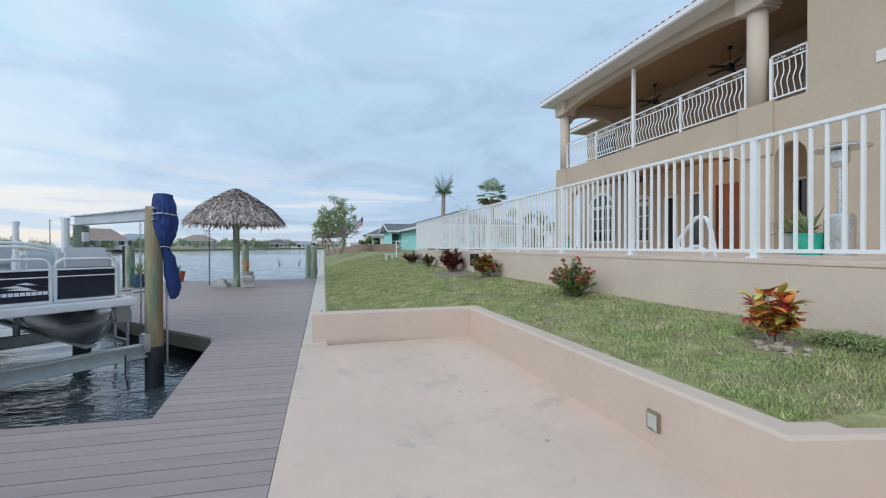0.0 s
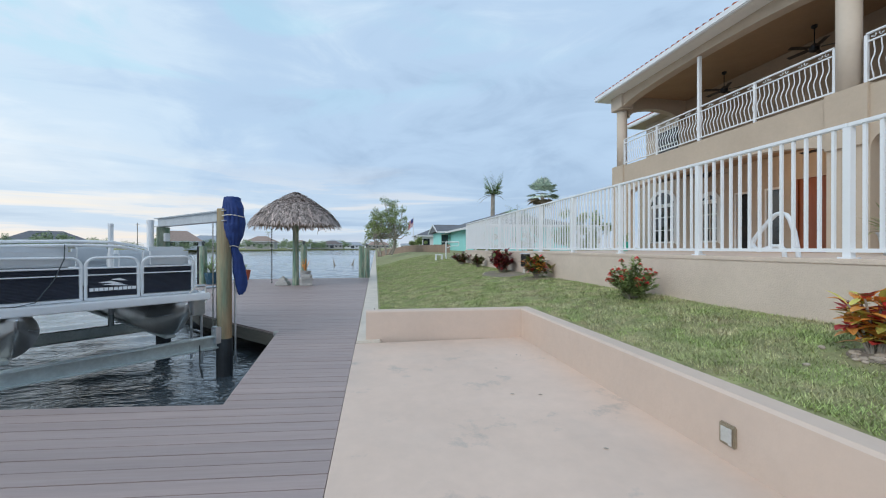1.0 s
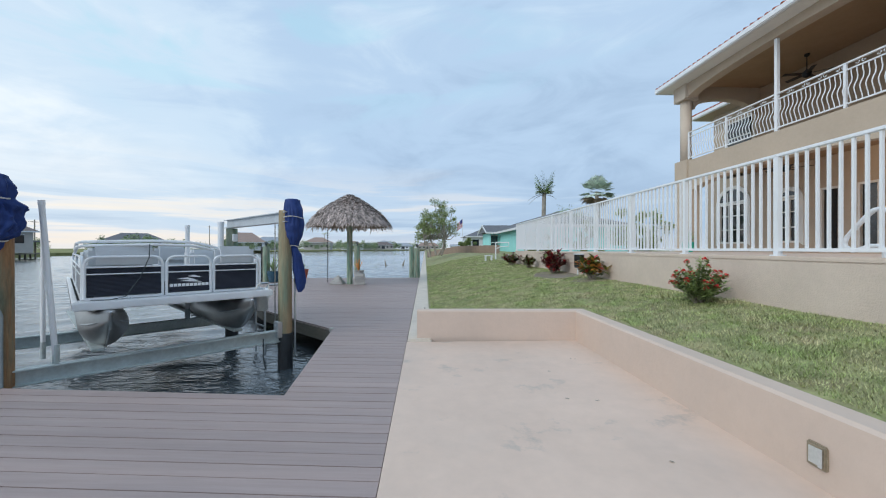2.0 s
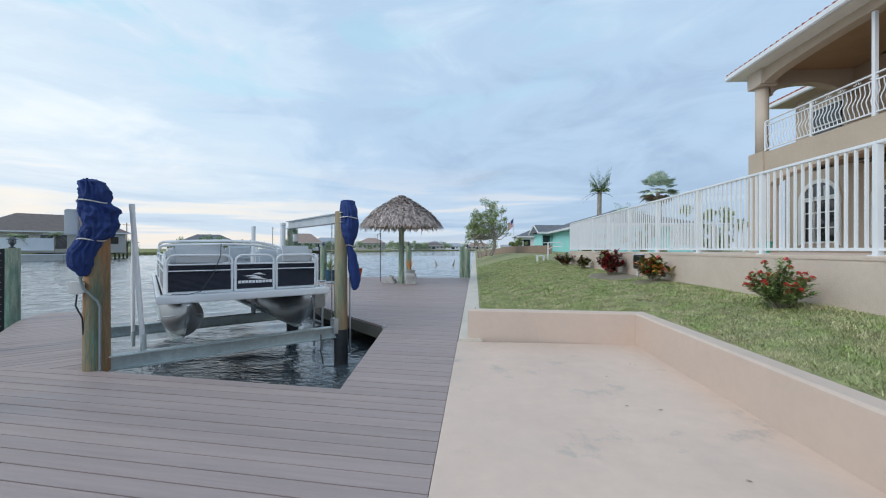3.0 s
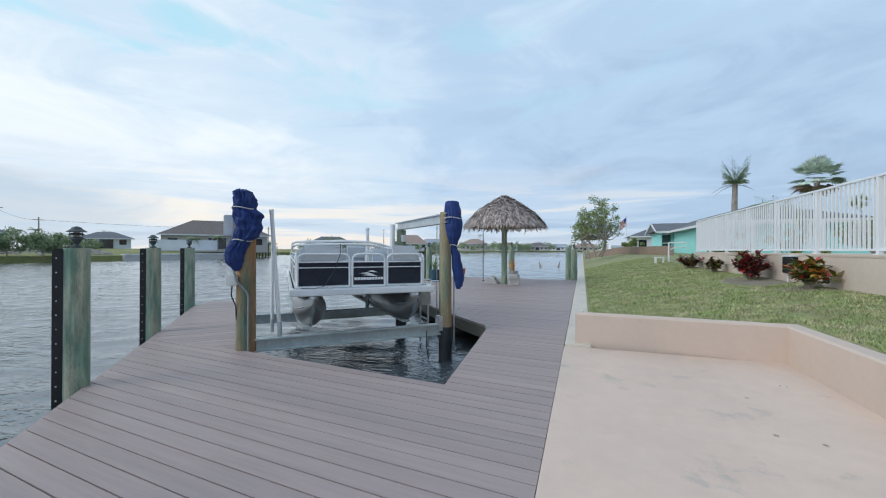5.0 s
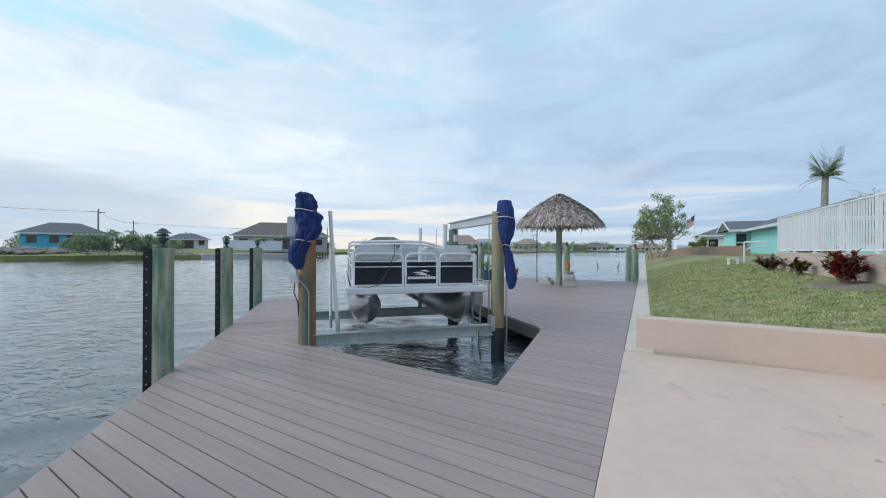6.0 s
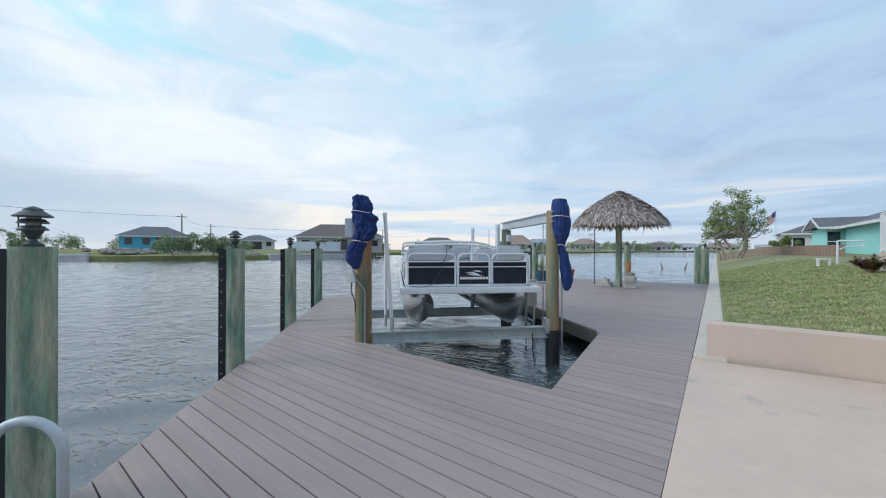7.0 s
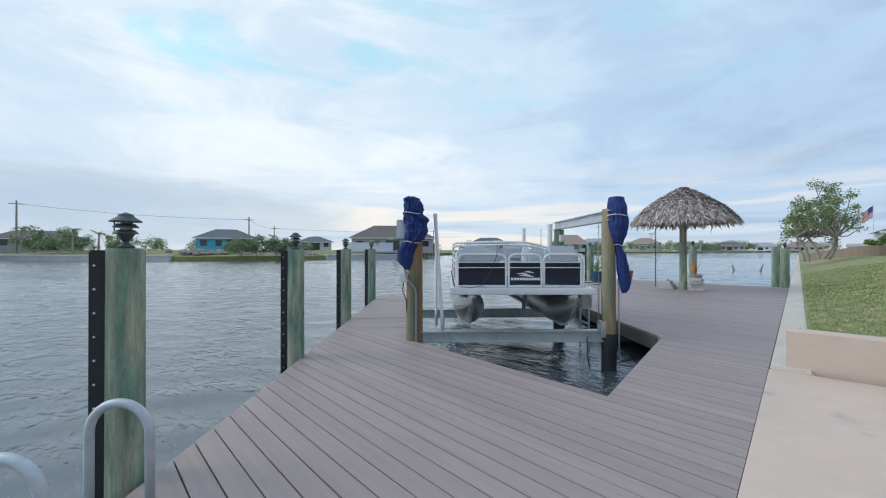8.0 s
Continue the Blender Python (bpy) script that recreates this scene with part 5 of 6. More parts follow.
def croton(x, y, h, r, mats, stems, per, L, w, label, name="croton_shrub"):
    z = land_z(x, y)
    ob = thing(name, label, "shrub", pose(x, y, z), "garden shrubs")
    sets = [([], []) for _ in mats]
    for s in range(stems):
        a = 2 * math.pi * s / stems + grng.uniform(-0.4, 0.4)
        rr = r * grng.uniform(0.15, 0.8)
        hh = h * grng.uniform(0.45, 0.85) * (1.1 - 0.35 * rr / r)
        tip = Vector((rr * math.cos(a), rr * math.sin(a), hh))
        part("stem", TB([(0.02 * math.cos(a), 0.02 * math.sin(a), -0.03), tuple(tip * 0.55 + Vector((0, 0, 0.02))), tuple(tip)], [0.012, 0.009, 0.006], 5), BARK, ob)
        for k in range(per):
            f = grng.uniform(0.35, 1.0)
            b = Vector((tip.x * f, tip.y * f, hh * f))
            aa = grng.uniform(0, 6.28)
            el = grng.uniform(-0.1, 0.9) + 0.5 * (f - 0.6)
            d = (math.cos(aa) * math.cos(el), math.sin(aa) * math.cos(el), math.sin(el))
            v, fc = sets[grng.choices(range(len(mats)), [m[1] for m in mats])[0]]
            leaf_shape(v, fc, b, d, (0, 0, 1), L * grng.uniform(0.65, 1.1), w * grng.uniform(0.75, 1.1), droop=grng.uniform(0.0, 0.4))
    for (v, f), (m, _) in zip(sets, mats):
        if v:
            quick(v, f, m, "leaves", "", ob)
    return ob


croton(3.42, 2.10, 0.50, 0.27, [(REDLEAF, 3), (ORANGELEAF, 4), (YELLOWLEAF, 4)], 13, 17, 0.145, 0.036, "red, orange and yellow croton with bare stems")
croton(3.72, 8.55, 0.60, 0.40, [(GREENLEAF, 4), (YELLOWLEAF, 2), (ORANGELEAF, 2), (REDLEAF, 1)], 26, 15, 0.20, 0.045, "green and orange croton by the stucco wall")
croton(3.66, 11.0, 0.74, 0.52, [(DARKRED, 6), (REDLEAF, 2), (GREENLEAF, 1)], 36, 17, 0.20, 0.042, "dark red croton by the stucco wall")
croton(3.75, 13.9, 0.52, 0.32, [(GREENLEAF, 4), (DARKRED, 2)], 20, 14, 0.17, 0.036, "small green and red croton by the wall")
croton(3.70, 16.5, 0.62, 0.55, [(DARKRED, 3), (GREENLEAF, 4)], 28, 15, 0.18, 0.038, "dull green and red croton at the wall's end")
# a flowering shrub: fine leaves and round red flower heads
ix = thing("flowering_shrub", "green shrub with clusters of small red flowers", "shrub", pose(3.60, 4.95, land_z(3.6, 4.95)))
v, f = [], []
heads = []
for s in range(84):
    a = grng.uniform(0, 6.28)
    rr = 0.33 * math.sqrt(grng.random())
    hh = 0.56 * (1 - 0.5 * (rr / 0.33) ** 2) * grng.uniform(0.5, 1.12)
    tip = Vector((rr * math.cos(a), rr * math.sin(a), hh))
    if s < 16:
        part("stem", TB([(0.03 * math.cos(a), 0.03 * math.sin(a), -0.03), tuple(tip * 0.5), tuple(tip)], [0.008, 0.006, 0.003], 5), BARK, ix)
    if s % 2 == 0 and hh > 0.2:
        heads.append(tip)
    for k in range(34):
        g = grng.uniform(0.35, 1.0)
        b = Vector((tip.x * g, tip.y * g, hh * g))
        aa, el = grng.uniform(0, 6.28), grng.uniform(-0.1, 1.1)
        leaf_shape(v, f, b, (math.cos(aa) * math.cos(el), math.sin(aa) * math.cos(el), math.sin(el)), (0, 0, 1), grng.uniform(0.045, 0.075), 0.015)
quick(v, f, LEAF, "leaves", "", ix)
for tip in heads:
    pv, pf = [], []
    for k in range(34):
        aa, el = grng.uniform(0, 6.28), grng.uniform(-0.4, 1.5)
        d = Vector((math.cos(aa) * math.cos(el), math.sin(aa) * math.cos(el), math.sin(el)))
        leaf_shape(pv, pf, tip + d * 0.016, d, (0.3, 0.2, 1), 0.026, 0.009, droop=0.0)
    quick(pv, pf, PETAL, "flower_head", "", ix)
# edging tuft of dark strap grass, soil, river stones and gravel beside the near croton
tuft = thing("mondo_grass", "tufts of dark green strap grass along the wall", "grass", pose(0, 0, 0), kind="stuff")
v, f = [], []
for k in range(1500):
    x, y = 3.74 + grng.gauss(0, 0.09), grng.uniform(1.40, 1.95)
    a = grng.uniform(0, 6.28)
    blade_leaf(v, f, (x, y, land_z(x, y) - 0.01), (math.cos(a) * 0.7, math.sin(a) * 0.7, 1), grng.uniform(0.14, 0.26), 0.005, 0.6, 3)
quick(v, f, LEAF, "leaves", "", tuft)


def patch(cx, cy, rx, ry, material, label, n=26, lift=0.012):
    vs = [(cx, cy, land_z(cx, cy) + lift)]
    for k in range(n):
        a = 2 * math.pi * k / n
        q = 1 + 0.35 * noise.noise(Vector((cx + math.cos(a) * 1.5, cy + math.sin(a) * 1.5, 3)))
        x, y = cx + rx * q * math.cos(a), cy + ry * q * math.sin(a)
        vs.append((min(x, 4.06), y, land_z(x, y) + lift * 0.6))
    quick(vs, [(0, 1 + k, 1 + (k + 1) % n) for k in range(n)], material, "soil_patch", label, kind="structure", category="soil")


patch(3.38, 2.08, 0.14, 0.15, SOIL, "bare sandy soil under the croton")
patch(3.78, 1.45, 0.30, 0.42, SOIL, "dark gravel bed beside the wall")
patch(3.60, 10.6, 0.55, 1.2, SOIL, "bare sandy soil under red crotons", 30)
patch(3.68, 8.6, 0.35, 0.45, SOIL, "bare sandy soil under a croton")
for k in range(46):
    if k < 24:
        x, y, s = 3.34 + grng.gauss(0, 0.10), 2.06 + grng.gauss(0, 0.13), grng.uniform(0.014, 0.030)
    else:
        x, y, s = grng.uniform(3.75, 4.02), grng.uniform(1.1, 1.7), grng.uniform(0.015, 0.035)
    bm = bmesh.new()
    bmesh.ops.create_icosphere(bm, subdivisions=2, radius=1.0)
    for vv in bm.verts:
        vv.co *= 1 + 0.18 * noise.noise(vv.co * 1.3 + Vector((k, 0, 0)))
        vv.co = Vector((vv.co.x * s * 1.25, vv.co.y * s, vv.co.z * s * 0.62))
    o = part("river_stone", bm, ROCK, None, smooth=True)
    o.matrix_basis = pose(x, y, land_z(x, y) + s * 0.3, 0, 0, grng.uniform(0, 180))
    tagged(o, "smooth pale river stone in the garden bed", "stone", "river stones")

# lawn blades
gr = np.random.RandomState(7)
N = 300000
yy = 0.78 + (gr.rand(N) ** 2.0) * 27.2
xx = 0.14 + gr.rand(N) * 3.9
keep = ~((xx < 2.34) & (yy < 5.63)) & (yy > 1.335 - 0.265 * (np.clip(xx, 2.33, 4.2) - 2.33))
xx, yy = xx[keep], yy[keep]
bv, bf = [], []
for x, y, a, l, r in zip(xx, yy, gr.rand(len(xx)) * 6.283, gr.rand(len(xx)), gr.rand(len(xx))):
    if (x - 3.42) ** 2 + (y - 2.1) ** 2 < 0.09 and r < 0.85 or (x > 3.68 and y < 1.6 and r < 0.8):
        continue
    if (x - 3.6) ** 2 / 0.25 + (y - 10.6) ** 2 / 1.2 < 1 and r < 0.9:
        continue
    z = land_z(x, y)
    h = (0.014 + 0.024 * l) * (1.25 if noise.noise(Vector((x * 2.2, y * 2.2, 5))) > 0.1 else 0.85)
    w = 0.0019 + 0.0015 * r + 0.00035 * y
    ca, sa = math.cos(a), math.sin(a)
    lean = 0.6 + 1.0 * r
    n = len(bv)
    bv += [(x - ca * w, y - sa * w, z - 0.006), (x + ca * w, y + sa * w, z - 0.006), (x - sa * h * lean, y + ca * h * lean, z + h)]
    bf.append((n, n + 1, n + 2))
quick(bv, bf, BLADE, "grass", "short uneven blades of green and straw-coloured lawn grass", None, "stuff", "grass")

# step light in the low wall, box on the retaining wall
sl = thing("step_light", "bronze-framed step light set in the low wall", "light fixture", pose(2.125, 1.975, 0.17))
part("frame", B(-0.022, 0.004, -0.055, 0.055, -0.065, 0.065, bevel=0.008), BRONZE, sl)
part("lens", B(-0.028, -0.0225, -0.020, 0.035, -0.045, 0.045, bevel=0.002), LANTERN_GLASS, sl, "frosted lens")
part("shade", B(-0.035, -0.0285, -0.045, -0.022, -0.05, 0.05, bevel=0.002), CASTSTONE, sl)
ub = thing("meter_box", "dark grey utility box on the stucco wall", "box", pose(4.06, 10.0, 0.78))
part("body", B(-0.10, 0.01, -0.20, 0.20, 0, 0.34, bevel=0.012), DARKMETAL, ub)
part("lid", B(-0.12, 0.01, -0.22, 0.22, 0.342, 0.37, bevel=0.006), VINYL, ub)
pipe = part("pipe", TB([(-0.04, 0.1, 0.0), (-0.04, 0.1, -0.26)], 0.02), PVC, ub)
# white pipe frame and low bench on the far lawn
zf = land_z(3.9, 21.4)
pf = thing("rod_stand", "white plastic pipe frame standing on the lawn", "frame", pose(3.9, 21.4, zf))
for x in (0.0, 0.72):
    part("post", TB([(x, 0, -0.02), (x, 0, 0.95 if x == 0 else 0.3)], 0.035, 10), PVC, pf)
part("top_bar", TB([(0, 0, 0.95), (0.72, 0, 0.95)], 0.033, 10), PVC, pf)
part("arm", TB([(0.06, 0, 0.62), (0.25, 0, 0.72), (0.72, 0, 0.74), (0.72, 0, 0.95)], 0.022, 8), PVC, pf)
st = thing("low_bench", "small white plastic bench beside the pipe frame", "bench", pose(3.55, 21.2, land_z(3.55, 21.2)))
part("seat", B(-0.28, 0.12, -0.15, 0.15, 0.26, 0.30, bevel=0.008), PVC, st)
for x in (-0.24, 0.08):
    part("leg", B(x - 0.03, x + 0.03, -0.13, 0.13, -0.02, 0.258), PVC, st)
sp = thing("sprinkler", "small dark sprinkler head on the seawall cap", "sprinkler", pose(0.02, 7.9, 0.03))
part("base", lathe(bmesh.new(), [(0.03, 0), (0.025, 0.02), (0.008, 0.03), (0.008, 0.06)], 10), DARKMETAL, sp)
# dry leaves blown over slab and deck
for k in range(20):
    x, y = (grng.uniform(0.3, 2.0), grng.uniform(0.9, 4.6)) if k < 6 else (grng.uniform(-3.0, -0.5), grng.uniform(6.5, 14))
    v, f = [], []
    a = grng.uniform(0, 6.28)
    leaf_shape(v, f, (0, 0, 0.004), (math.cos(a), math.sin(a), 0.02), (0, 0, 1), grng.uniform(0.025, 0.045), 0.008, fold=0.3, droop=0.0)
    o = quick(v, f, BARK if k < 6 else CURB, "fallen_leaf", "small dry leaf lying on the paving", None, "", "leaf")
    o.location = (x, y, 0)

# ---- pool deck things ----
ph = thing("pool_handrail", "white bent pool handrail beyond the fence", "handrail", pose(5.0, 4.1, 1.16))
part("hoop", TB([(0, -0.26, 0.0), (0, -0.255, 0.08), (0, -0.21, 0.32), (0, -0.16, 0.47), (0, -0.12, 0.53), (0, -0.05, 0.557), (0, 0.01, 0.545), (0, 0.06, 0.505), (0, 0.18, 0.38), (0, 0.29, 0.25), (0, 0.315, 0.19), (0, 0.305, 0.14), (0, 0.23, 0.09), (0, 0.15, 0.11), (0, 0.06, 0.145), (0, -0.04, 0.145), (0, -0.09, 0.11), (0, -0.10, 0.0)], 0.026, 10), WHITE, ph)
ht = thing("patio_heater", "steel mushroom patio heater on the pool deck", "heater", pose(8.0, 4.12, 1.16))
part("tank_housing", lathe(bmesh.new(), [(0.21, 0), (0.21, 0.07), (0.19, 0.08), (0.19, 0.62), (0.165, 0.66)], 24), STEEL, ht)
part("pole", TB([(0, 0, 0.66), (0, 0, 1.45)], 0.03, 10), STEEL, ht)
part("burner", lathe(bmesh.new(), [(0.08, 1.42), (0.12, 1.5), (0.12, 1.68), (0.06, 1.72)], 18), STEEL, ht)
part("hood", lathe(bmesh.new(), [(0.37, 1.70), (0.37, 1.72), (0.2, 1.79), (0.03, 1.82)], 26), STEEL, ht, "wide steel hood")
pot("teal_pot", 7.95, 4.50, 1.16, 0.24, 0.36, POT_TEAL, "bright teal pot on the pool deck")
strap_plant(7.95, 4.50, 1.48, 40, 0.75, 0.03, PALMLEAF, "small palm in a teal pot", 1.1)
pot("grey_pot", 8.40, 4.98, 1.16, 0.24, 0.38, POT_GREY, "pale grey pot on the pool deck")
strap_plant(8.40, 4.98, 1.50, 70, 0.75, 0.035, LEAF, "bushy green plant in a grey pot", 1.2)
pot("teal_pot", 9.4, 13.6, 1.16, 0.22, 0.36, POT_TEAL, "teal pot beside the porch")
strap_plant(9.4, 13.6, 1.48, 34, 0.7, 0.03, PALMLEAF, "leafy plant in a teal pot by the porch", 1.0)
# ---- neighbours, trees, and the far bank ----
frng = random.Random(23)


def leaf_cloud(name, clumps, per, size, material, parent, label=""):
    """Many small leaf facets in clumps: (centre, radius) pairs."""
    v, f = [], []
    for (cx, cy, cz), r in clumps:
        for k in range(per):
            d = Vector((frng.gauss(0, 1), frng.gauss(0, 1), frng.gauss(0, 0.75)))
            d = d.normalized() * r * frng.random() ** 0.45
            p = Vector((cx, cy, cz)) + d
            a, b = Vector((frng.gauss(0, 1), frng.gauss(0, 1), frng.gauss(0, 0.6))).normalized(), Vector((frng.gauss(0, 1), frng.gauss(0, 1), frng.gauss(0, 1))).normalized()
            s = size * frng.uniform(0.6, 1.3)
            n = len(v)
            v += [tuple(p - a * s), tuple(p + b * s * 0.45), tuple(p + a * s), tuple(p - b * s * 0.45)]
            f.append((n, n + 1, n + 2, n + 3))
    return quick(v, f, material, name, label, parent)


def tree(x, y, z, h, r, label, clumps=22, per=120, size=0.11, material=None, trunks=1, flat=0.55, base=0.35, group="garden trees", puff=(0.16, 0.30)):
    ob = thing("tree", label, "tree", pose(x, y, z), group)
    cl = []
    for t in range(trunks):
        a0 = frng.uniform(0, 6.28)
        root = Vector((0.25 * t * math.cos(a0), 0.25 * t * math.sin(a0), -0.1))
        fork = root + Vector((0.12 * h * math.cos(a0) * (trunks > 1), 0.12 * h * math.sin(a0) * (trunks > 1), h * base))
        part("trunk", TB([root, (root + fork) / 2 + Vector((0.03 * h, 0, 0)), fork], [(0.035 if trunks == 1 else 0.02) * h, (0.027 if trunks == 1 else 0.016) * h, 0.013 * h], 8), BARK, ob)
        for k in range(clumps // trunks):
            a = frng.uniform(0, 6.28)
            rr = r * math.sqrt(frng.uniform(0.02, 1.0))
            tip = Vector((rr * math.cos(a), rr * math.sin(a), h * (base + (1 - base) * frng.uniform(0.15, 1.0) * (1 - flat * (rr / r) ** 2))))
            mid = (fork + tip) / 2 + Vector((0, 0, -0.05 * h))
            if k % 2 == 0:
                part("limb", TB([fork, mid, tip], [0.010 * h, 0.007 * h, 0.003 * h], 6), BARK, ob)
            cl.append((tuple(tip), r * frng.uniform(*puff)))
    leaf_cloud("crown", cl, per, size, material or LEAF, ob)
    return ob


def frond(verts, faces, base, a, L, rise, droop, w=0.4, n=22):
    """A feather leaf: two rows of narrow leaflets along a drooping rib."""
    for i in range(1, n + 1):
        f = i / n
        p = Vector(base) + Vector((math.cos(a) * L * f, math.sin(a) * L * f, rise * L * f - droop * L * f * f))
        sx, sy = -math.sin(a), math.cos(a)
        ll = w * math.sin(math.pi * min(1, 0.15 + 0.85 * f)) + 0.08
        for s in (-1, 1):
            k = len(verts)
            q = p + Vector((s * sx * ll + math.cos(a) * ll * 0.5, s * sy * ll + math.sin(a) * ll * 0.5, -0.35 * ll))
            verts += [tuple(p), tuple(p + Vector((math.cos(a) * 0.8 * L / n, math.sin(a) * 0.8 * L / n, 0.01 * s))), tuple(q)]
            faces.append((k, k + 1, k + 2))


def palm(x, y, z, h, L, label, fronds=14, dead=4, r=0.16, up=0.9, w=0.4, leaf=None):
    ob = thing("palm_tree", label, "palm tree", pose(x, y, z), "palms")
    part("trunk", TB([(0, 0, -0.2), (0.05 * h, 0, h * 0.5), (0.06 * h, 0, h)], [r * 1.2, r, r * 0.85], 10), BARK, ob)
    top = (0.06 * h, 0, h)
    v, f = [], []
    for k in range(fronds):
        frond(v, f, top, 2.4 * k + frng.uniform(-0.2, 0.2), L * frng.uniform(0.75, 1.0), up * frng.uniform(0.2, 1.3), frng.uniform(0.5, 1.0), w)
    quick(v, f, leaf or PALMLEAF, "fronds", "", ob)
    v, f = [], []
    for k in range(dead):
        frond(v, f, top, 2.1 * k + 0.4, L * 0.8, -0.6, frng.uniform(0.4, 0.9), w * 0.7)
    if v:
        quick(v, f, DRYLEAF, "dead_fronds", "", ob)
    return ob


tree(1.3, 37.9, 0.75, 5.5, 1.95, "open-crowned seaside tree with pale branching trunks", 92, 75, 0.085, trunks=4, base=0.28, puff=(0.13, 0.24))
tree(0.6, 39.5, 0.5, 3.6, 1.8, "lower bushy tree at the water's edge", 20, 80, 0.11, trunks=2)
tree(4.8, 44.0, 1.0, 1.5, 0.95, "dark round shrub by the board fence", 14, 160, 0.13)
def fan_palm(x, y, z, h, R, label, leaf):
    """A fan palm: a ball of stalked fans, each a spread of narrow blades, with dead fans hanging below."""
    ob = thing("palm_tree", label, "palm tree", pose(x, y, z), "palms")
    part("trunk", TB([(0, 0, -0.2), (0.03 * h, 0, h * 0.5), (0, 0, h)], [0.24, 0.2, 0.2], 10), BARK, ob)
    for name, n, lo, hi, m in (("crown", 46, -0.35, 1.45, leaf), ("dead_skirt", 7, -1.1, -0.35, DRYLEAF)):
        v, f = [], []
        for k in range(n):
            a, el = 2.4 * k + frng.uniform(-0.2, 0.2), frng.uniform(lo, hi)
            way = Vector((math.cos(a) * math.cos(el), math.sin(a) * math.cos(el), math.sin(el)))
            side = way.cross(Vector((0, 0, 1))).normalized()
            hub = Vector((0, 0, h)) + way * R * frng.uniform(0.35, 0.6)
            for b in range(13):
                t = -1.25 + 2.5 * b / 12
                tip = hub + (way * math.cos(t) + side * math.sin(t)) * R * frng.uniform(0.42, 0.55) + Vector((0, 0, -0.10 * R))
                wide = (side * math.cos(t) - way * math.sin(t)) * 0.05 * R
                q = len(v)
                v += [tuple(hub), tuple((hub + tip) / 2 + wide), tuple(tip), tuple((hub + tip) / 2 - wide)]
                f.append((q, q + 1, q + 2, q + 3))
        quick(v, f, m, name, "", ob)
    return ob


palm(15.7, 52.6, 1.2, 7.6, 1.5, "storm-battered palm with few upright fronds", 44, 0, 0.30, 2.3, 0.75)
bent_fronds = bpy.data.objects["palm_tree"]
v, f = [], []
for a, L, rise in ((3.3, 2.3, 0.15), (3.0, 2.0, -0.1), (0.1, 1.8, 0.2)):
    frond(v, f, (0.06 * 7.6, 0, 7.4), a, L, rise, 0.55, 0.3)
quick(v, f, DRYLEAF, "bent_fronds", "", bent_fronds)
fan_palm(18.3, 41.1, 1.2, 6.1, 2.0, "full silvery fan palm behind the pool fence", PALM_SILVER)
palm(12.3, 33.0, 1.1, 3.0, 1.6, "low palm by the teal house", 14, 0, 0.14)
tree(17.5, 47.0, 1.2, 6.0, 2.6, "thin nearly leafless tree", 20, 16, 0.12, base=0.3)
for x, y, h, r in ((8.4, 20.4, 2.3, 0.9), (10.6, 19.6, 2.9, 1.1), (12.2, 21.2, 3.3, 1.3), (6.6, 22.5, 1.6, 0.9)):
    tree(x, y, land_z(x, y) - 0.05, h, r, "leafy hedge shrub beyond the pool deck", 16, 130, 0.10, base=0.15, group="hedge shrubs")


def far_house(x, y, z, wdt, dep, rot, eave, ridge, wall_m, roof_m, label, windows=4, gable=False, name="far_house"):
    ob = thing(name, label, "house", pose(x, y, z, 0, 0, rot), "houses")
    part("wall", B(-wdt / 2, wdt / 2, -dep / 2, dep / 2, -0.5, eave), wall_m, ob)
    o = 0.6
    bm = bmesh.new()
    inset = 0.0 if gable else min(wdt, dep) * 0.45
    vs = [bm.verts.new(c) for c in ((-wdt / 2 - o, -dep / 2 - o, eave), (wdt / 2 + o, -dep / 2 - o, eave), (wdt / 2 + o, dep / 2 + o, eave), (-wdt / 2 - o, dep / 2 + o, eave), (-wdt / 2 - o + (inset if not gable else 0), 0, ridge), (wdt / 2 + o - (inset if not gable else 0), 0, ridge))]
    for q in ((0, 1, 5, 4), (2, 3, 4, 5), (3, 0, 4), (1, 2, 5), (3, 2, 1, 0)):
        bm.faces.new([vs[i] for i in q])
    part("roof", bm, roof_m, ob)
    part("fascia", B(-wdt / 2 - o - 0.02, wdt / 2 + o + 0.02, -dep / 2 - o - 0.02, -dep / 2 - o + 0.02, eave - 0.18, eave + 0.02), FARWHITE, ob)
    for k in range(windows):
        cx = -wdt / 2 + wdt * (k + 0.5) / windows
        big = k == windows // 2
        w2, z0, z1 = (wdt / windows * 0.42, 0.1, 2.2) if big else (wdt / windows * 0.22, 0.9, 2.1)
        win = part("door" if big else "window", B(cx - w2, cx + w2, -dep / 2 - 0.03, -dep / 2 - 0.005, z0, min(z1, eave - 0.2)), DARKGLASS, ob)
        part("frame", B(cx - w2 - 0.08, cx + w2 + 0.08, -dep / 2 - 0.05, -dep / 2 - 0.031, min(z1, eave - 0.2), min(z1, eave - 0.2) + 0.1), FARWHITE, win)
    return ob


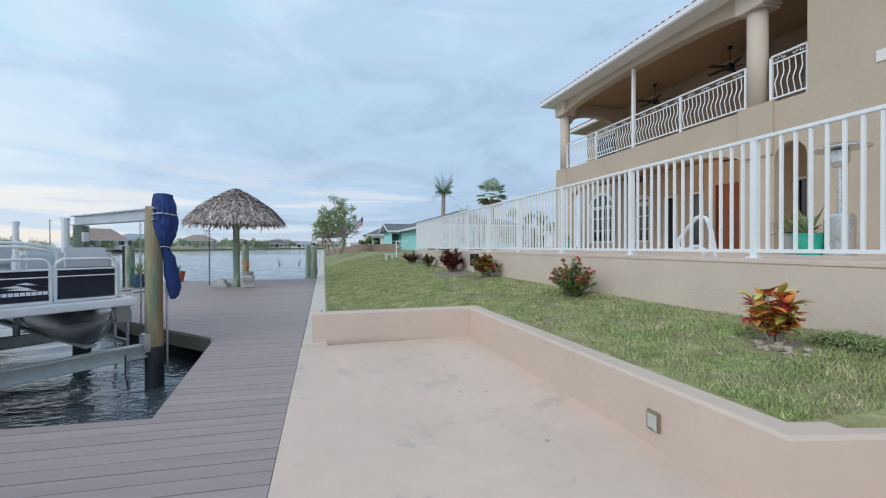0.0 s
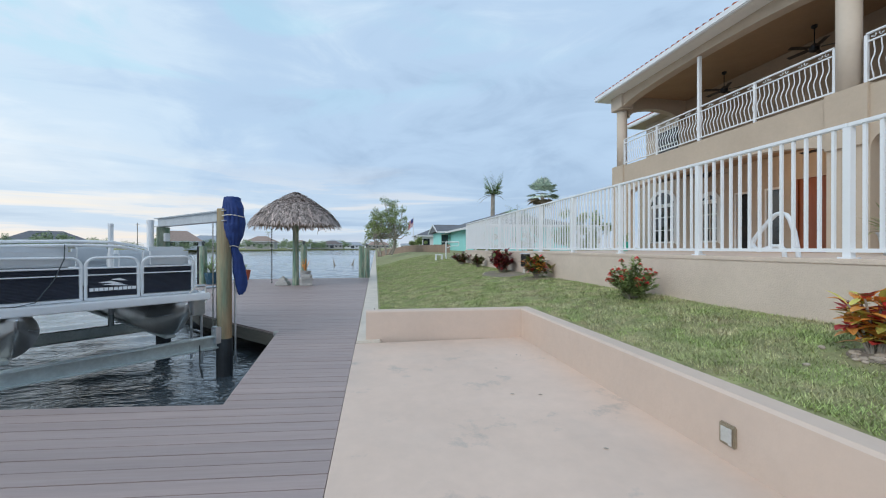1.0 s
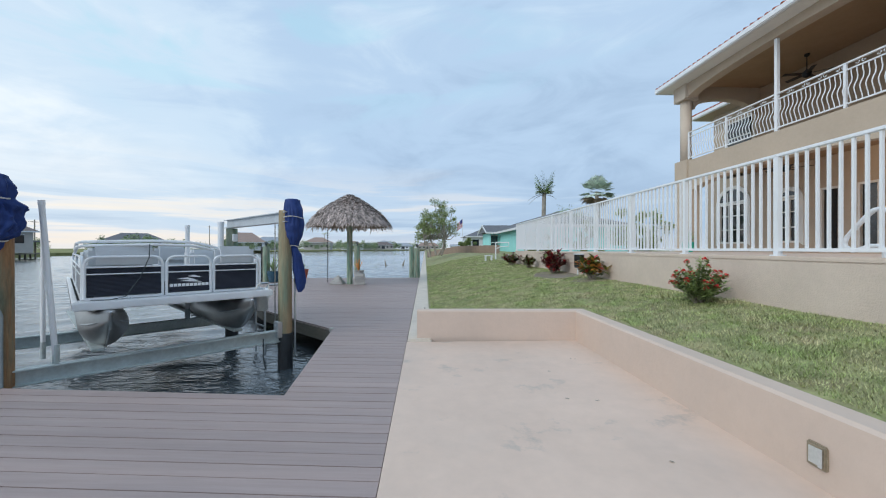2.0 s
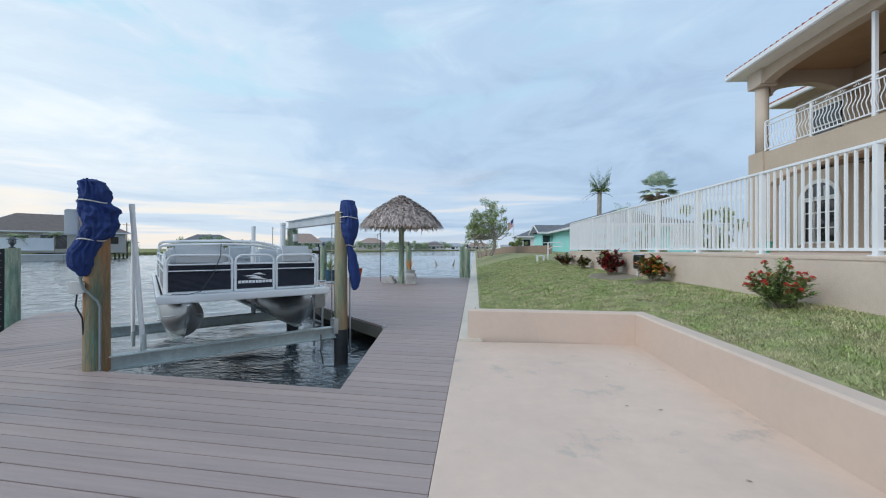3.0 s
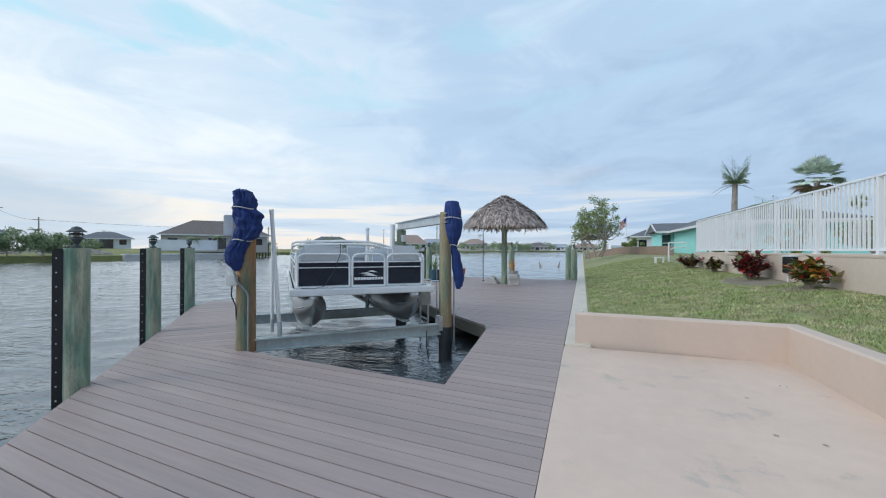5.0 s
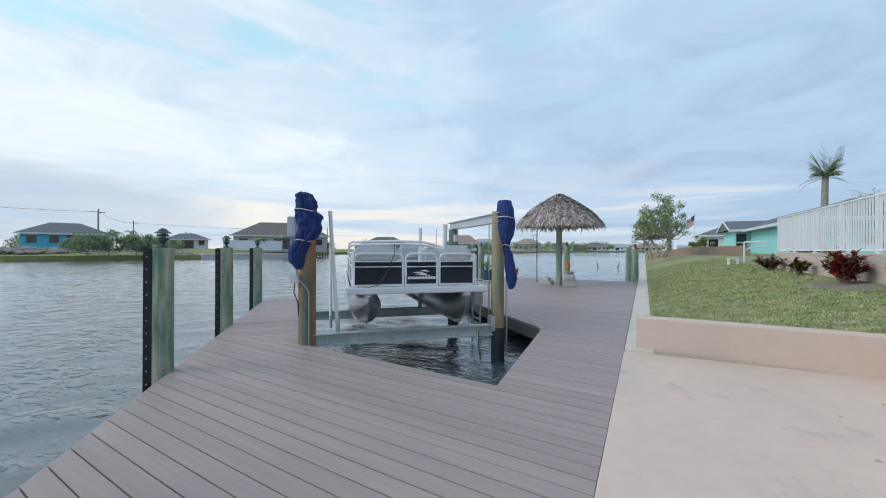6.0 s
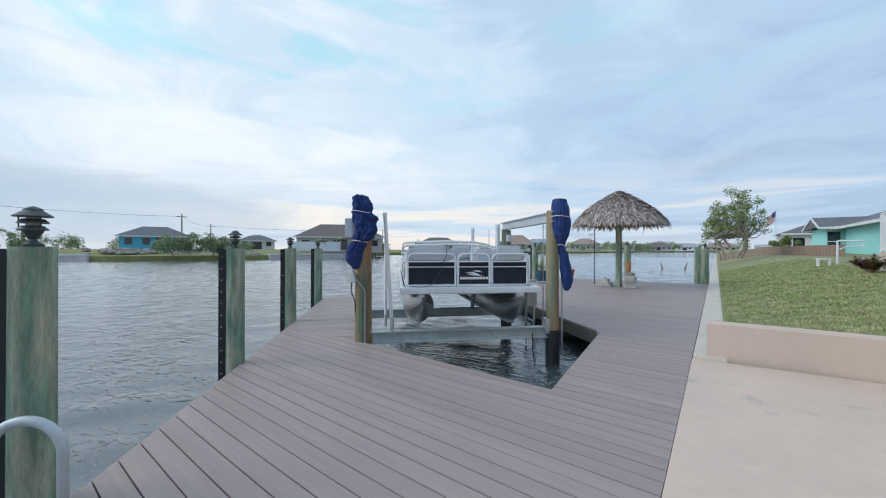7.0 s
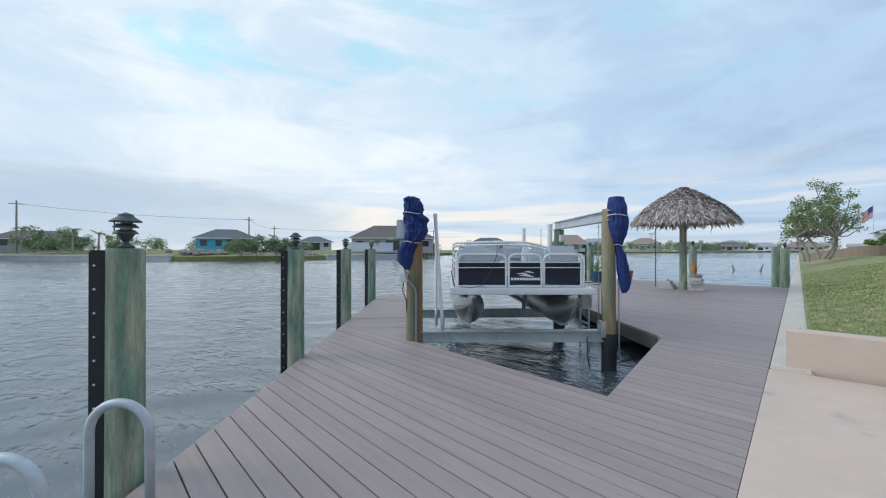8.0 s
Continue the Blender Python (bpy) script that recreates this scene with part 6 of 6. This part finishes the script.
# the next plots on this side
teal = thing("teal_house", "teal stucco bungalow with grey shingle roof", "house", pose(1.1, 0, 0))
tx0, tx1, ty0, ty1 = 8.0, 16.4, 32.5, 47.0
part("wall", B(tx0, tx1, ty0, ty1, 0.4, 3.22), TEAL, teal)
bm = bmesh.new()
vs = [bm.verts.new(c) for c in ((tx0 - 0.6, ty0 - 0.6, 3.24), (tx1 + 0.6, ty0 - 0.6, 3.24), (tx1 + 0.6, 60, 3.24), (tx0 - 0.6, 60, 3.24), (12.2, 38.5, 5.0), (12.2, 57, 5.0))]
for q in ((0, 4, 5, 3), (1, 2, 5, 4), (0, 1, 4), (2, 3, 5), (3, 2, 1, 0)):
    bm.faces.new([vs[i] for i in q])
part("roof", bm, SHINGLE, teal)
part("fascia", B(tx0 - 0.66, tx0 - 0.605, ty0 - 0.6, 47.5, 3.06, 3.27), FARWHITE, teal)
part("fascia", B(tx0 - 0.66, tx1 + 0.6, ty0 - 0.66, ty0 - 0.605, 3.06, 3.27), FARWHITE, teal)
part("wall", B(6.9, 12, 47.6, 54, 0.4, 3.25), TEAL, teal)
bm = bmesh.new()
vs = [bm.verts.new(c) for c in ((6.3, 46.9, 3.28), (10.5, 46.9, 3.28), (10.5, 50.2, 4.3), (6.3, 50.2, 4.3), (10.5, 54.6, 3.28), (6.3, 54.6, 3.28))]
for q in ((0, 1, 2, 3), (3, 2, 4, 5), (0, 3, 5)):
    bm.faces.new([vs[i] for i in q])
part("roof", bm, SHINGLE, teal)
part("fascia", B(6.25, 10.2, 46.82, 46.895, 3.10, 3.30), FARWHITE, teal)
part("bargeboard", wall_yz(bmesh.new(), [(46.8, 3.1), (50.2, 4.15), (54.7, 3.1), (54.7, 3.3), (50.2, 4.36), (46.8, 3.3)], 6.22, 6.29), FARWHITE, teal)
win = part("window", B(6.95, 7.75, 47.53, 47.59, 1.2, 2.9), DARKGLASS, teal)
part("frame", B(6.92, 7.8, 47.48, 47.525, 2.9, 3.0), FARWHITE, win)
part("mullion", B(6.95, 7.75, 47.50, 47.528, 2.0, 2.07), FARWHITE, win)
far_house(13.6, 78, 0.9, 11, 10, 0, 2.7, 4.6, FARWHITE, SHINGLE, "white bungalow with dark grey hip roof", 4)
far_house(17, 100, 0.9, 12, 10, 0, 2.7, 4.4, FARWHITE, SHINGLE, "pale bungalow beyond the white one", 4)

# board fence between the plots
bf2 = thing("board_fence", "weathered brown board fence across the lawn", "fence")
P0, P1 = Vector((6.4, 33.4)), Vector((0.35, 57.0))
nb = 150
for k in range(nb):
    p = P0 + (P1 - P0) * k / nb
    zz = land_z(p.x, p.y)
    m = Matrix.Translation((p.x, p.y, zz)) @ Matrix.Rotation(math.atan2(P1.y - P0.y, P1.x - P0.x), 4, "Z")
    part("board", B(0.004, (P1 - P0).length / nb - 0.006, -0.011, 0.011, -0.1, 0.72 + frng.uniform(-0.015, 0.015), m), WOODFENCE, bf2)
fl = thing("flag_pole", "white flagpole with a red and white striped flag", "flag", pose(5.75, 59.7, 1.3) @ Matrix.Diagonal((0.62, 0.62, 0.94, 1)))
part("pole", TB([(0, 0, 0), (0, 0, 5.0)], 0.05, 8), FARWHITE, fl)
bm = bmesh.new()
for s in range(7):
    z0 = 3.55 + 0.18 * s
    pts = [(-0.05 - 0.16 * i, 0.06 * math.sin(i * 0.9), z0 - 0.09 * i) for i in range(9)]
    row = [(bm.verts.new(p), bm.verts.new((p[0], p[1], p[2] + 0.09))) for p in pts]
    for a, c in zip(row, row[1:]):
        bm.faces.new((a[0], c[0], c[1], a[1]))
part("stripes", bm, RED, fl, "red stripes")
bm = bmesh.new()
for s in range(7):
    z0 = 3.64 + 0.18 * s
    pts = [(-0.05 - 0.16 * i, 0.06 * math.sin(i * 0.9), z0 - 0.09 * i) for i in range(9)]
    row = [(bm.verts.new(p), bm.verts.new((p[0], p[1], p[2] + 0.09))) for p in pts]
    for a, c in zip(row, row[1:]):
        bm.faces.new((a[0], c[0], c[1], a[1]))
part("stripes", bm, FARWHITE, fl, "white stripes")
bm = bmesh.new()
vs = [bm.verts.new(c) for c in ((-0.05, -0.03, 4.2), (-0.6, -0.03, 3.9), (-0.6, -0.03, 4.5), (-0.05, -0.03, 4.82))]
bm.faces.new(vs)
part("canton", bm, FLAGBLUE, fl, "blue corner")
# snags in the canal
for x, y, lean in ((-3.85, 40, -0.12), (-2.4, 41, 0.2)):
    s = thing("driftwood_snag", "dark bare snag sticking out of the water", "branch", pose(x, y, WATER_Z - 0.5), "snags")
    part("stick", TB([(0, 0, 0), (lean * 0.6, 0, 0.5), (lean * 1.6, 0, 1.1)], [0.12, 0.10, 0.03], 6), BARK, s)
    part("branch", TB([(lean * 0.6, 0, 0.5), (lean * 0.6 + 0.5, 0, 0.36)], [0.08, 0.02], 6), BARK, s)

# ---- the far bank ----
SHORE = [(-260, -160), (-150, -46), (-94, -1), (-68, 18), (-62, 27), (-60.5, 39.5), (-60.7, 53), (-67, 65), (-88, 98), (-80, 138), (-74, 160), (-72, 195), (-60, 250), (-40, 360), (0, 400), (60, 420)]
offs = [(0, -1.6), (0.05, 0.30), (1.5, 0.38), (6, 0.75), (14, 1.15), (30, 1.3), (900, 1.5)]
lv, lf = [], []
for i, p in enumerate(SHORE):
    a, c = Vector(SHORE[max(0, i - 1)]), Vector(SHORE[min(len(SHORE) - 1, i + 1)])
    d = (c - a).normalized()
    nrm = Vector((-d.y, d.x))
    if i > 9:
        nrm = Vector((-0.25, 1)).normalized() if i > 12 else Vector((-0.8, 0.6))
    for o, z in offs:
        lv.append((p[0] + nrm.x * o, p[1] + nrm.y * o, z + (0.12 * noise.noise(Vector((i, o, 0))) if o > 1 else 0)))
k = len(offs)
for i in range(len(SHORE) - 1):
    for j in range(k - 1):
        lf.append((i * k + j, (i + 1) * k + j, (i + 1) * k + j + 1, i * k + j + 1))
quick(lv, lf, FARGRASS, "ground_far", "yellow-green grass bank across the canal", kind="structure", category="ground")


def far_wall(a, c, z1, label):
    a, c = Vector(a), Vector(c)
    m = Matrix.Translation((a.x, a.y, 0)) @ Matrix.Rotation(math.atan2(c.y - a.y, c.x - a.x), 4, "Z")
    ob = thing("seawall", label, "seawall", kind="structure")
    part("wall", B(0, (c - a).length, -0.5, 0.06, -1.6, z1 - 0.16, m), CONC, ob)
    part("cap", B(-0.05, (c - a).length + 0.05, -0.62, 0.35, z1 - 0.155, z1, m), FARWHITE, ob, "pale concrete cap")


far_wall((-150, -46), (-94, -1), 0.55, "pale concrete seawall across the canal")
far_wall((-94, -1), (-70, 16.6), 0.55, "pale concrete seawall across the canal")
far_wall((-60.8, 37), (-60.7, 53), 0.5, "pale concrete seawall before a grey-roofed house")
far_wall((-60.7, 53), (-67, 65), 0.5, "pale concrete seawall before a dock")
# rocks on the bare stretch
bm = bmesh.new()
for q in range(240):
    f = frng.random()
    px, py = -70 + 9.2 * f - frng.random() * 7, 16.5 + 20 * f + frng.random() * 3
    s = frng.uniform(0.2, 0.6)
    g = bmesh.ops.create_icosphere(bm, subdivisions=1, radius=s)
    for vv in g["verts"]:
        vv.co = Vector((vv.co.x * 1.3, vv.co.y, vv.co.z * 0.6)) * (1 + 0.3 * noise.noise(vv.co * 3 + Vector((q, 0, 0)))) + Vector((px, py, 0.15 + 0.10 * max(0, -px - 61 - 0.2 * (36 - py))))
tagged(part("bank_rocks", bm, BANK), "pale broken rocks along the bare bank", "rocks", kind="stuff")
far_house(-83.5, 28.9, 1.15, 9.6, 8, 70, 2.4, 4.2, BLUE, SHINGLE, "bright blue bungalow with grey hip roof", 4)
far_house(-67.5, 58.0, 1.15, 17, 11, 49, 2.7, 5.6, BEIGE, SHINGLE_BROWN, "large house with grey-brown hip roof", 5)
far_house(-108, 4.0, 1.2, 12, 8, 88, 2.2, 3.8, BEIGE, SHINGLE_BROWN, "low tan house among trees", 4)
far_house(-95.5, 55, 1.2, 8, 7, 60, 2.2, 3.6, FARWHITE, SHINGLE, "small pale house with grey roof", 3)
# the lightened grey and tan roofs below have distance haze painted in
far_house(-66, 147, 1.2, 13, 10, 25, 2.4, 6.0, FARWHITE, ROOF_HAZE_TAN, "white house with tan hip roof", 4)
far_house(-69, 179, 1.2, 15, 11, 40, 2.5, 5.4, BEIGE, ROOF_HAZE_GREY, "house with grey hip roof", 4)
far_house(-57, 214, 1.2, 13, 11, 5, 3.4, 6.2, BEIGE, ROOF_HAZE_TAN, "house with low hip roof", 5)
far_house(-84, 118, 1.2, 14, 10, 35, 2.3, 4.6, BEIGE, SHINGLE, "house with grey roof behind shrubs", 4)
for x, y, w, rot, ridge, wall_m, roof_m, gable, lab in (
        (-48, 262, 12, 24, 5.2, FARWHITE, ROOF_HAZE_TAN, False, "distant white house with tan roof"),
        (-45, 284, 9, -30, 4.4, BEIGE, ROOF_HAZE_GREY, True, "distant tan house with haze-paled grey gable"),
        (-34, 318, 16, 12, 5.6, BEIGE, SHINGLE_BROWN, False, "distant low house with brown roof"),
        (-36, 350, 11, 50, 7.4, FARWHITE, ROOF_HAZE_GREY, False, "distant two-storey white house"),
        (-22, 388, 19, 8, 6.0, FARWHITE, ROOF_HAZE_GREY, False, "wide distant house with haze-paled roof"),
        (3, 409, 22, 4, 6.6, BEIGE, ROOF_HAZE_TAN, False, "distant house with tan roof among palms"),
        (34, 420, 13, -12, 5.0, FARWHITE, ROOF_HAZE_GREY, True, "small distant white house")):
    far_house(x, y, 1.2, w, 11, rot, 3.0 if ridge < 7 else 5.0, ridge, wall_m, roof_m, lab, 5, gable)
wf = thing("white_fence", "long white plastic fence by the grey-roofed house", "fence", pose(-65.2, 43.5, 1.0, 0, 0, 54))
for q in range(5):
    part("panel", B(1.9 * q, 1.9 * q + 1.82, -0.03, 0.03, 0, 1.75), FARWHITE, wf)
    part("post", B(1.9 * q + 1.82, 1.9 * q + 1.9, -0.06, 0.06, -0.1, 1.85), FARWHITE, wf)
dk = thing("covered_dock", "covered boat dock with dark posts on the far bank", "dock", pose(-63.0, 62.5, 0, 0, 0, 118))
for q in range(6):
    part("post", B(2.2 * q - 0.1, 2.2 * q + 0.1, 0, 0.2, -1.6, 2.4), FASCIA, dk)
part("deck", B(-0.5, 11.6, -1.2, 1.5, 0.35, 0.5), FASCIA, dk)
part("roof", B(-0.8, 11.9, -1.6, 1.9, 2.42, 2.6), SHINGLE, dk)


def far_pole(x, y, h, label):
    u = thing("utility_pole", label, "utility pole", pose(x, y, 1.0), "utility poles")
    part("pole", TB([(0, 0, -0.3), (0, 0, h)], [0.16, 0.11], 8), BARK, u)
    part("crossarm", B(-0.06, 0.06, -0.9, 0.9, h - 0.6, h - 0.48), BARK, u)


poles = [(-78, 31, 6.6), (-100, 46, 6.4), (-95, 1.0, 8.4), (-90, 95, 7), (-80, 150, 9), (-90, 14, 6)]
for x, y, h in poles:
    far_pole(x, y, h, "wooden utility pole on the far bank")
for a, c in ((2, 0), (0, 1), (1, 3)):
    (x0, y0, h0), (x1, y1, h1) = poles[a], poles[c]
    w = thing("power_line", "thin power line sagging between poles", "cable", pose(0, 0, 0), "power lines")
    part("wire", TB([(x0 + (x1 - x0) * f, y0 + (y1 - y0) * f, 1 + h0 + (h1 - h0) * f - 0.5 - 2.2 * f * (1 - f)) for f in [i / 12 for i in range(13)]], 0.022, 4), RUBBER, w)
for x, y, h, r in ((-63.4, 24.0, 2.4, 1.9), (-62.6, 26.0, 2.3, 1.5), (-61.4, 28.6, 2.3, 1.7), (-61.2, 30.6, 2.4, 1.7), (-88, 5.5, 4.0, 2.4), (-99, -8, 4.0, 2.6), (-95, 3, 4.4, 2.4), (-84.5, 12.5, 4.2, 1.8), (-93, 7.5, 4.4, 1.9), (-92, -4, 5.2, 2.2), (-97, 9, 3.2, 2.4), (-70, 100, 5.5, 3.0), (-76, 96, 4.0, 2.6), (-86, 90, 3.5, 2.5), (-66, 138, 5.5, 3.0), (-60, 160, 4.5, 3.2), (-58, 190, 5, 4), (-48, 225, 6, 5), (-44, 250, 6, 5), (-38, 280, 6, 5), (-30, 330, 6, 6), (-85, 72, 4.5, 3), (-92, 80, 3.5, 3), (-72, 118, 4, 3), (-78, 106, 2.6, 3), (-70, 126, 2.6, 3), (-61, 141, 2.8, 3), (-56, 150, 2.6, 3), (-62, 172, 3, 4), (-52, 200, 3.4, 4), (-44, 208, 3, 4), (-66, 90, 2.5, 2.5), (-50, 240, 7, 4), (-42, 275, 8, 4), (-40, 305, 7, 5), (-28, 360, 9, 6), (-14, 395, 8, 6), (18, 410, 9, 7), (50, 416, 10, 9), (-75, 41, 2.5, 1.6), (-100, 30, 4, 3), (-102, 20, 4, 3)):
    tree(x, y, 0.5 if x > -64 and y < 40 else 1.0, h * (1.25 if x > -64 and y < 40 else 0.95 if y < 14 else 0.78), r, "leafy shrub or tree on the far bank", 26 if x > -64 and y < 40 else 16, 190 if x > -64 and y < 40 else 110, 0.045 * h + 0.02, LEAF_FAR, base=0.12, group="far bank trees", puff=(0.28, 0.48))
for x, y, h in ((-84.7, 6.9, 3.4), (-90, 1.5, 3.6), (-88, 10.4, 3.0), (-96, 14, 3.4), (-95, 34, 3.2), (-98, 42, 3.6), (-62, 48.5, 2.0), (-60, 51.5, 2.2), (-52, 205, 8), (-10, 396, 8), (-104, 60, 4), (-88, 40, 3.4)):
    palm(x, y, 1.0, h, 1.4 if h < 6 else 2.4, "small palm on the far bank", 14, 2, 0.12)
# ---- deck planks ----


def half_plane(poly, keep):
    """Cuts a polygon by a line across y: keep gives the signed distance inside."""
    out = []
    for p, q in zip(poly, poly[1:] + poly[:1]):
        a, c = keep(p), keep(q)
        if a >= 0:
            out.append(p)
        if (a >= 0) != (c >= 0):
            f = a / (a - c)
            out.append((p[0] + (q[0] - p[0]) * f, p[1] + (q[1] - p[1]) * f))
    return out


def lay_planks(poly, angle, pitch, gap, parent, start=None):
    """Planks across a polygon, laid at an angle, their ends cut to its edges."""
    rot = Matrix.Rotation(radians(-angle), 2)
    back = Matrix.Rotation(radians(angle), 4, "Z")
    loc = [tuple(rot @ Vector(p)) for p in poly]
    lo, hi = min(p[1] for p in loc), max(p[1] for p in loc)
    v = lo
    if start:
        first = (rot @ Vector(start)).y
        v = first - math.ceil((first - lo) / pitch) * pitch
    while v < hi:
        a, c = v + gap / 2, v + pitch - gap / 2
        piece = half_plane(half_plane(loc, lambda p: p[1] - a), lambda p: c - p[1])
        v += pitch
        if len(piece) < 3 or max(p[0] for p in piece) - min(p[0] for p in piece) < 0.03 or max(p[1] for p in piece) - min(p[1] for p in piece) < 0.006:
            continue
        clean = [p for k, p in enumerate(piece) if (Vector(p) - Vector(piece[k - 1])).length > 1e-4]
        if len(clean) < 3:
            continue
        o = part("plank", prism(bmesh.new(), clean, -0.028, 0.0), PLANK, parent)
        o.matrix_basis = back @ Matrix.Translation((0, 0, random.uniform(-0.0012, 0.0012)))


BIAS = -5.3
JOIN = (-0.23, SLIP_NEAR[1] - 0.97 * math.tan(radians(5.3)))
near_half = [(-0.23, -2.0), JOIN, SLIP_NEAR, SLIP_LEFT, SEAM_OUT, (-2.58, 0.50)]
far_half = [JOIN] + DECK_MAIN[1:9]
lay_planks(near_half, BIAS, 0.1395, 0.009, deck, (-0.27, 2.133))
lay_planks(far_half, BIAS, 0.1395, 0.009, deck, (-0.27, 2.04))
lay_planks(DECK_FINGER, 44.0, 0.1395, 0.009, deck)
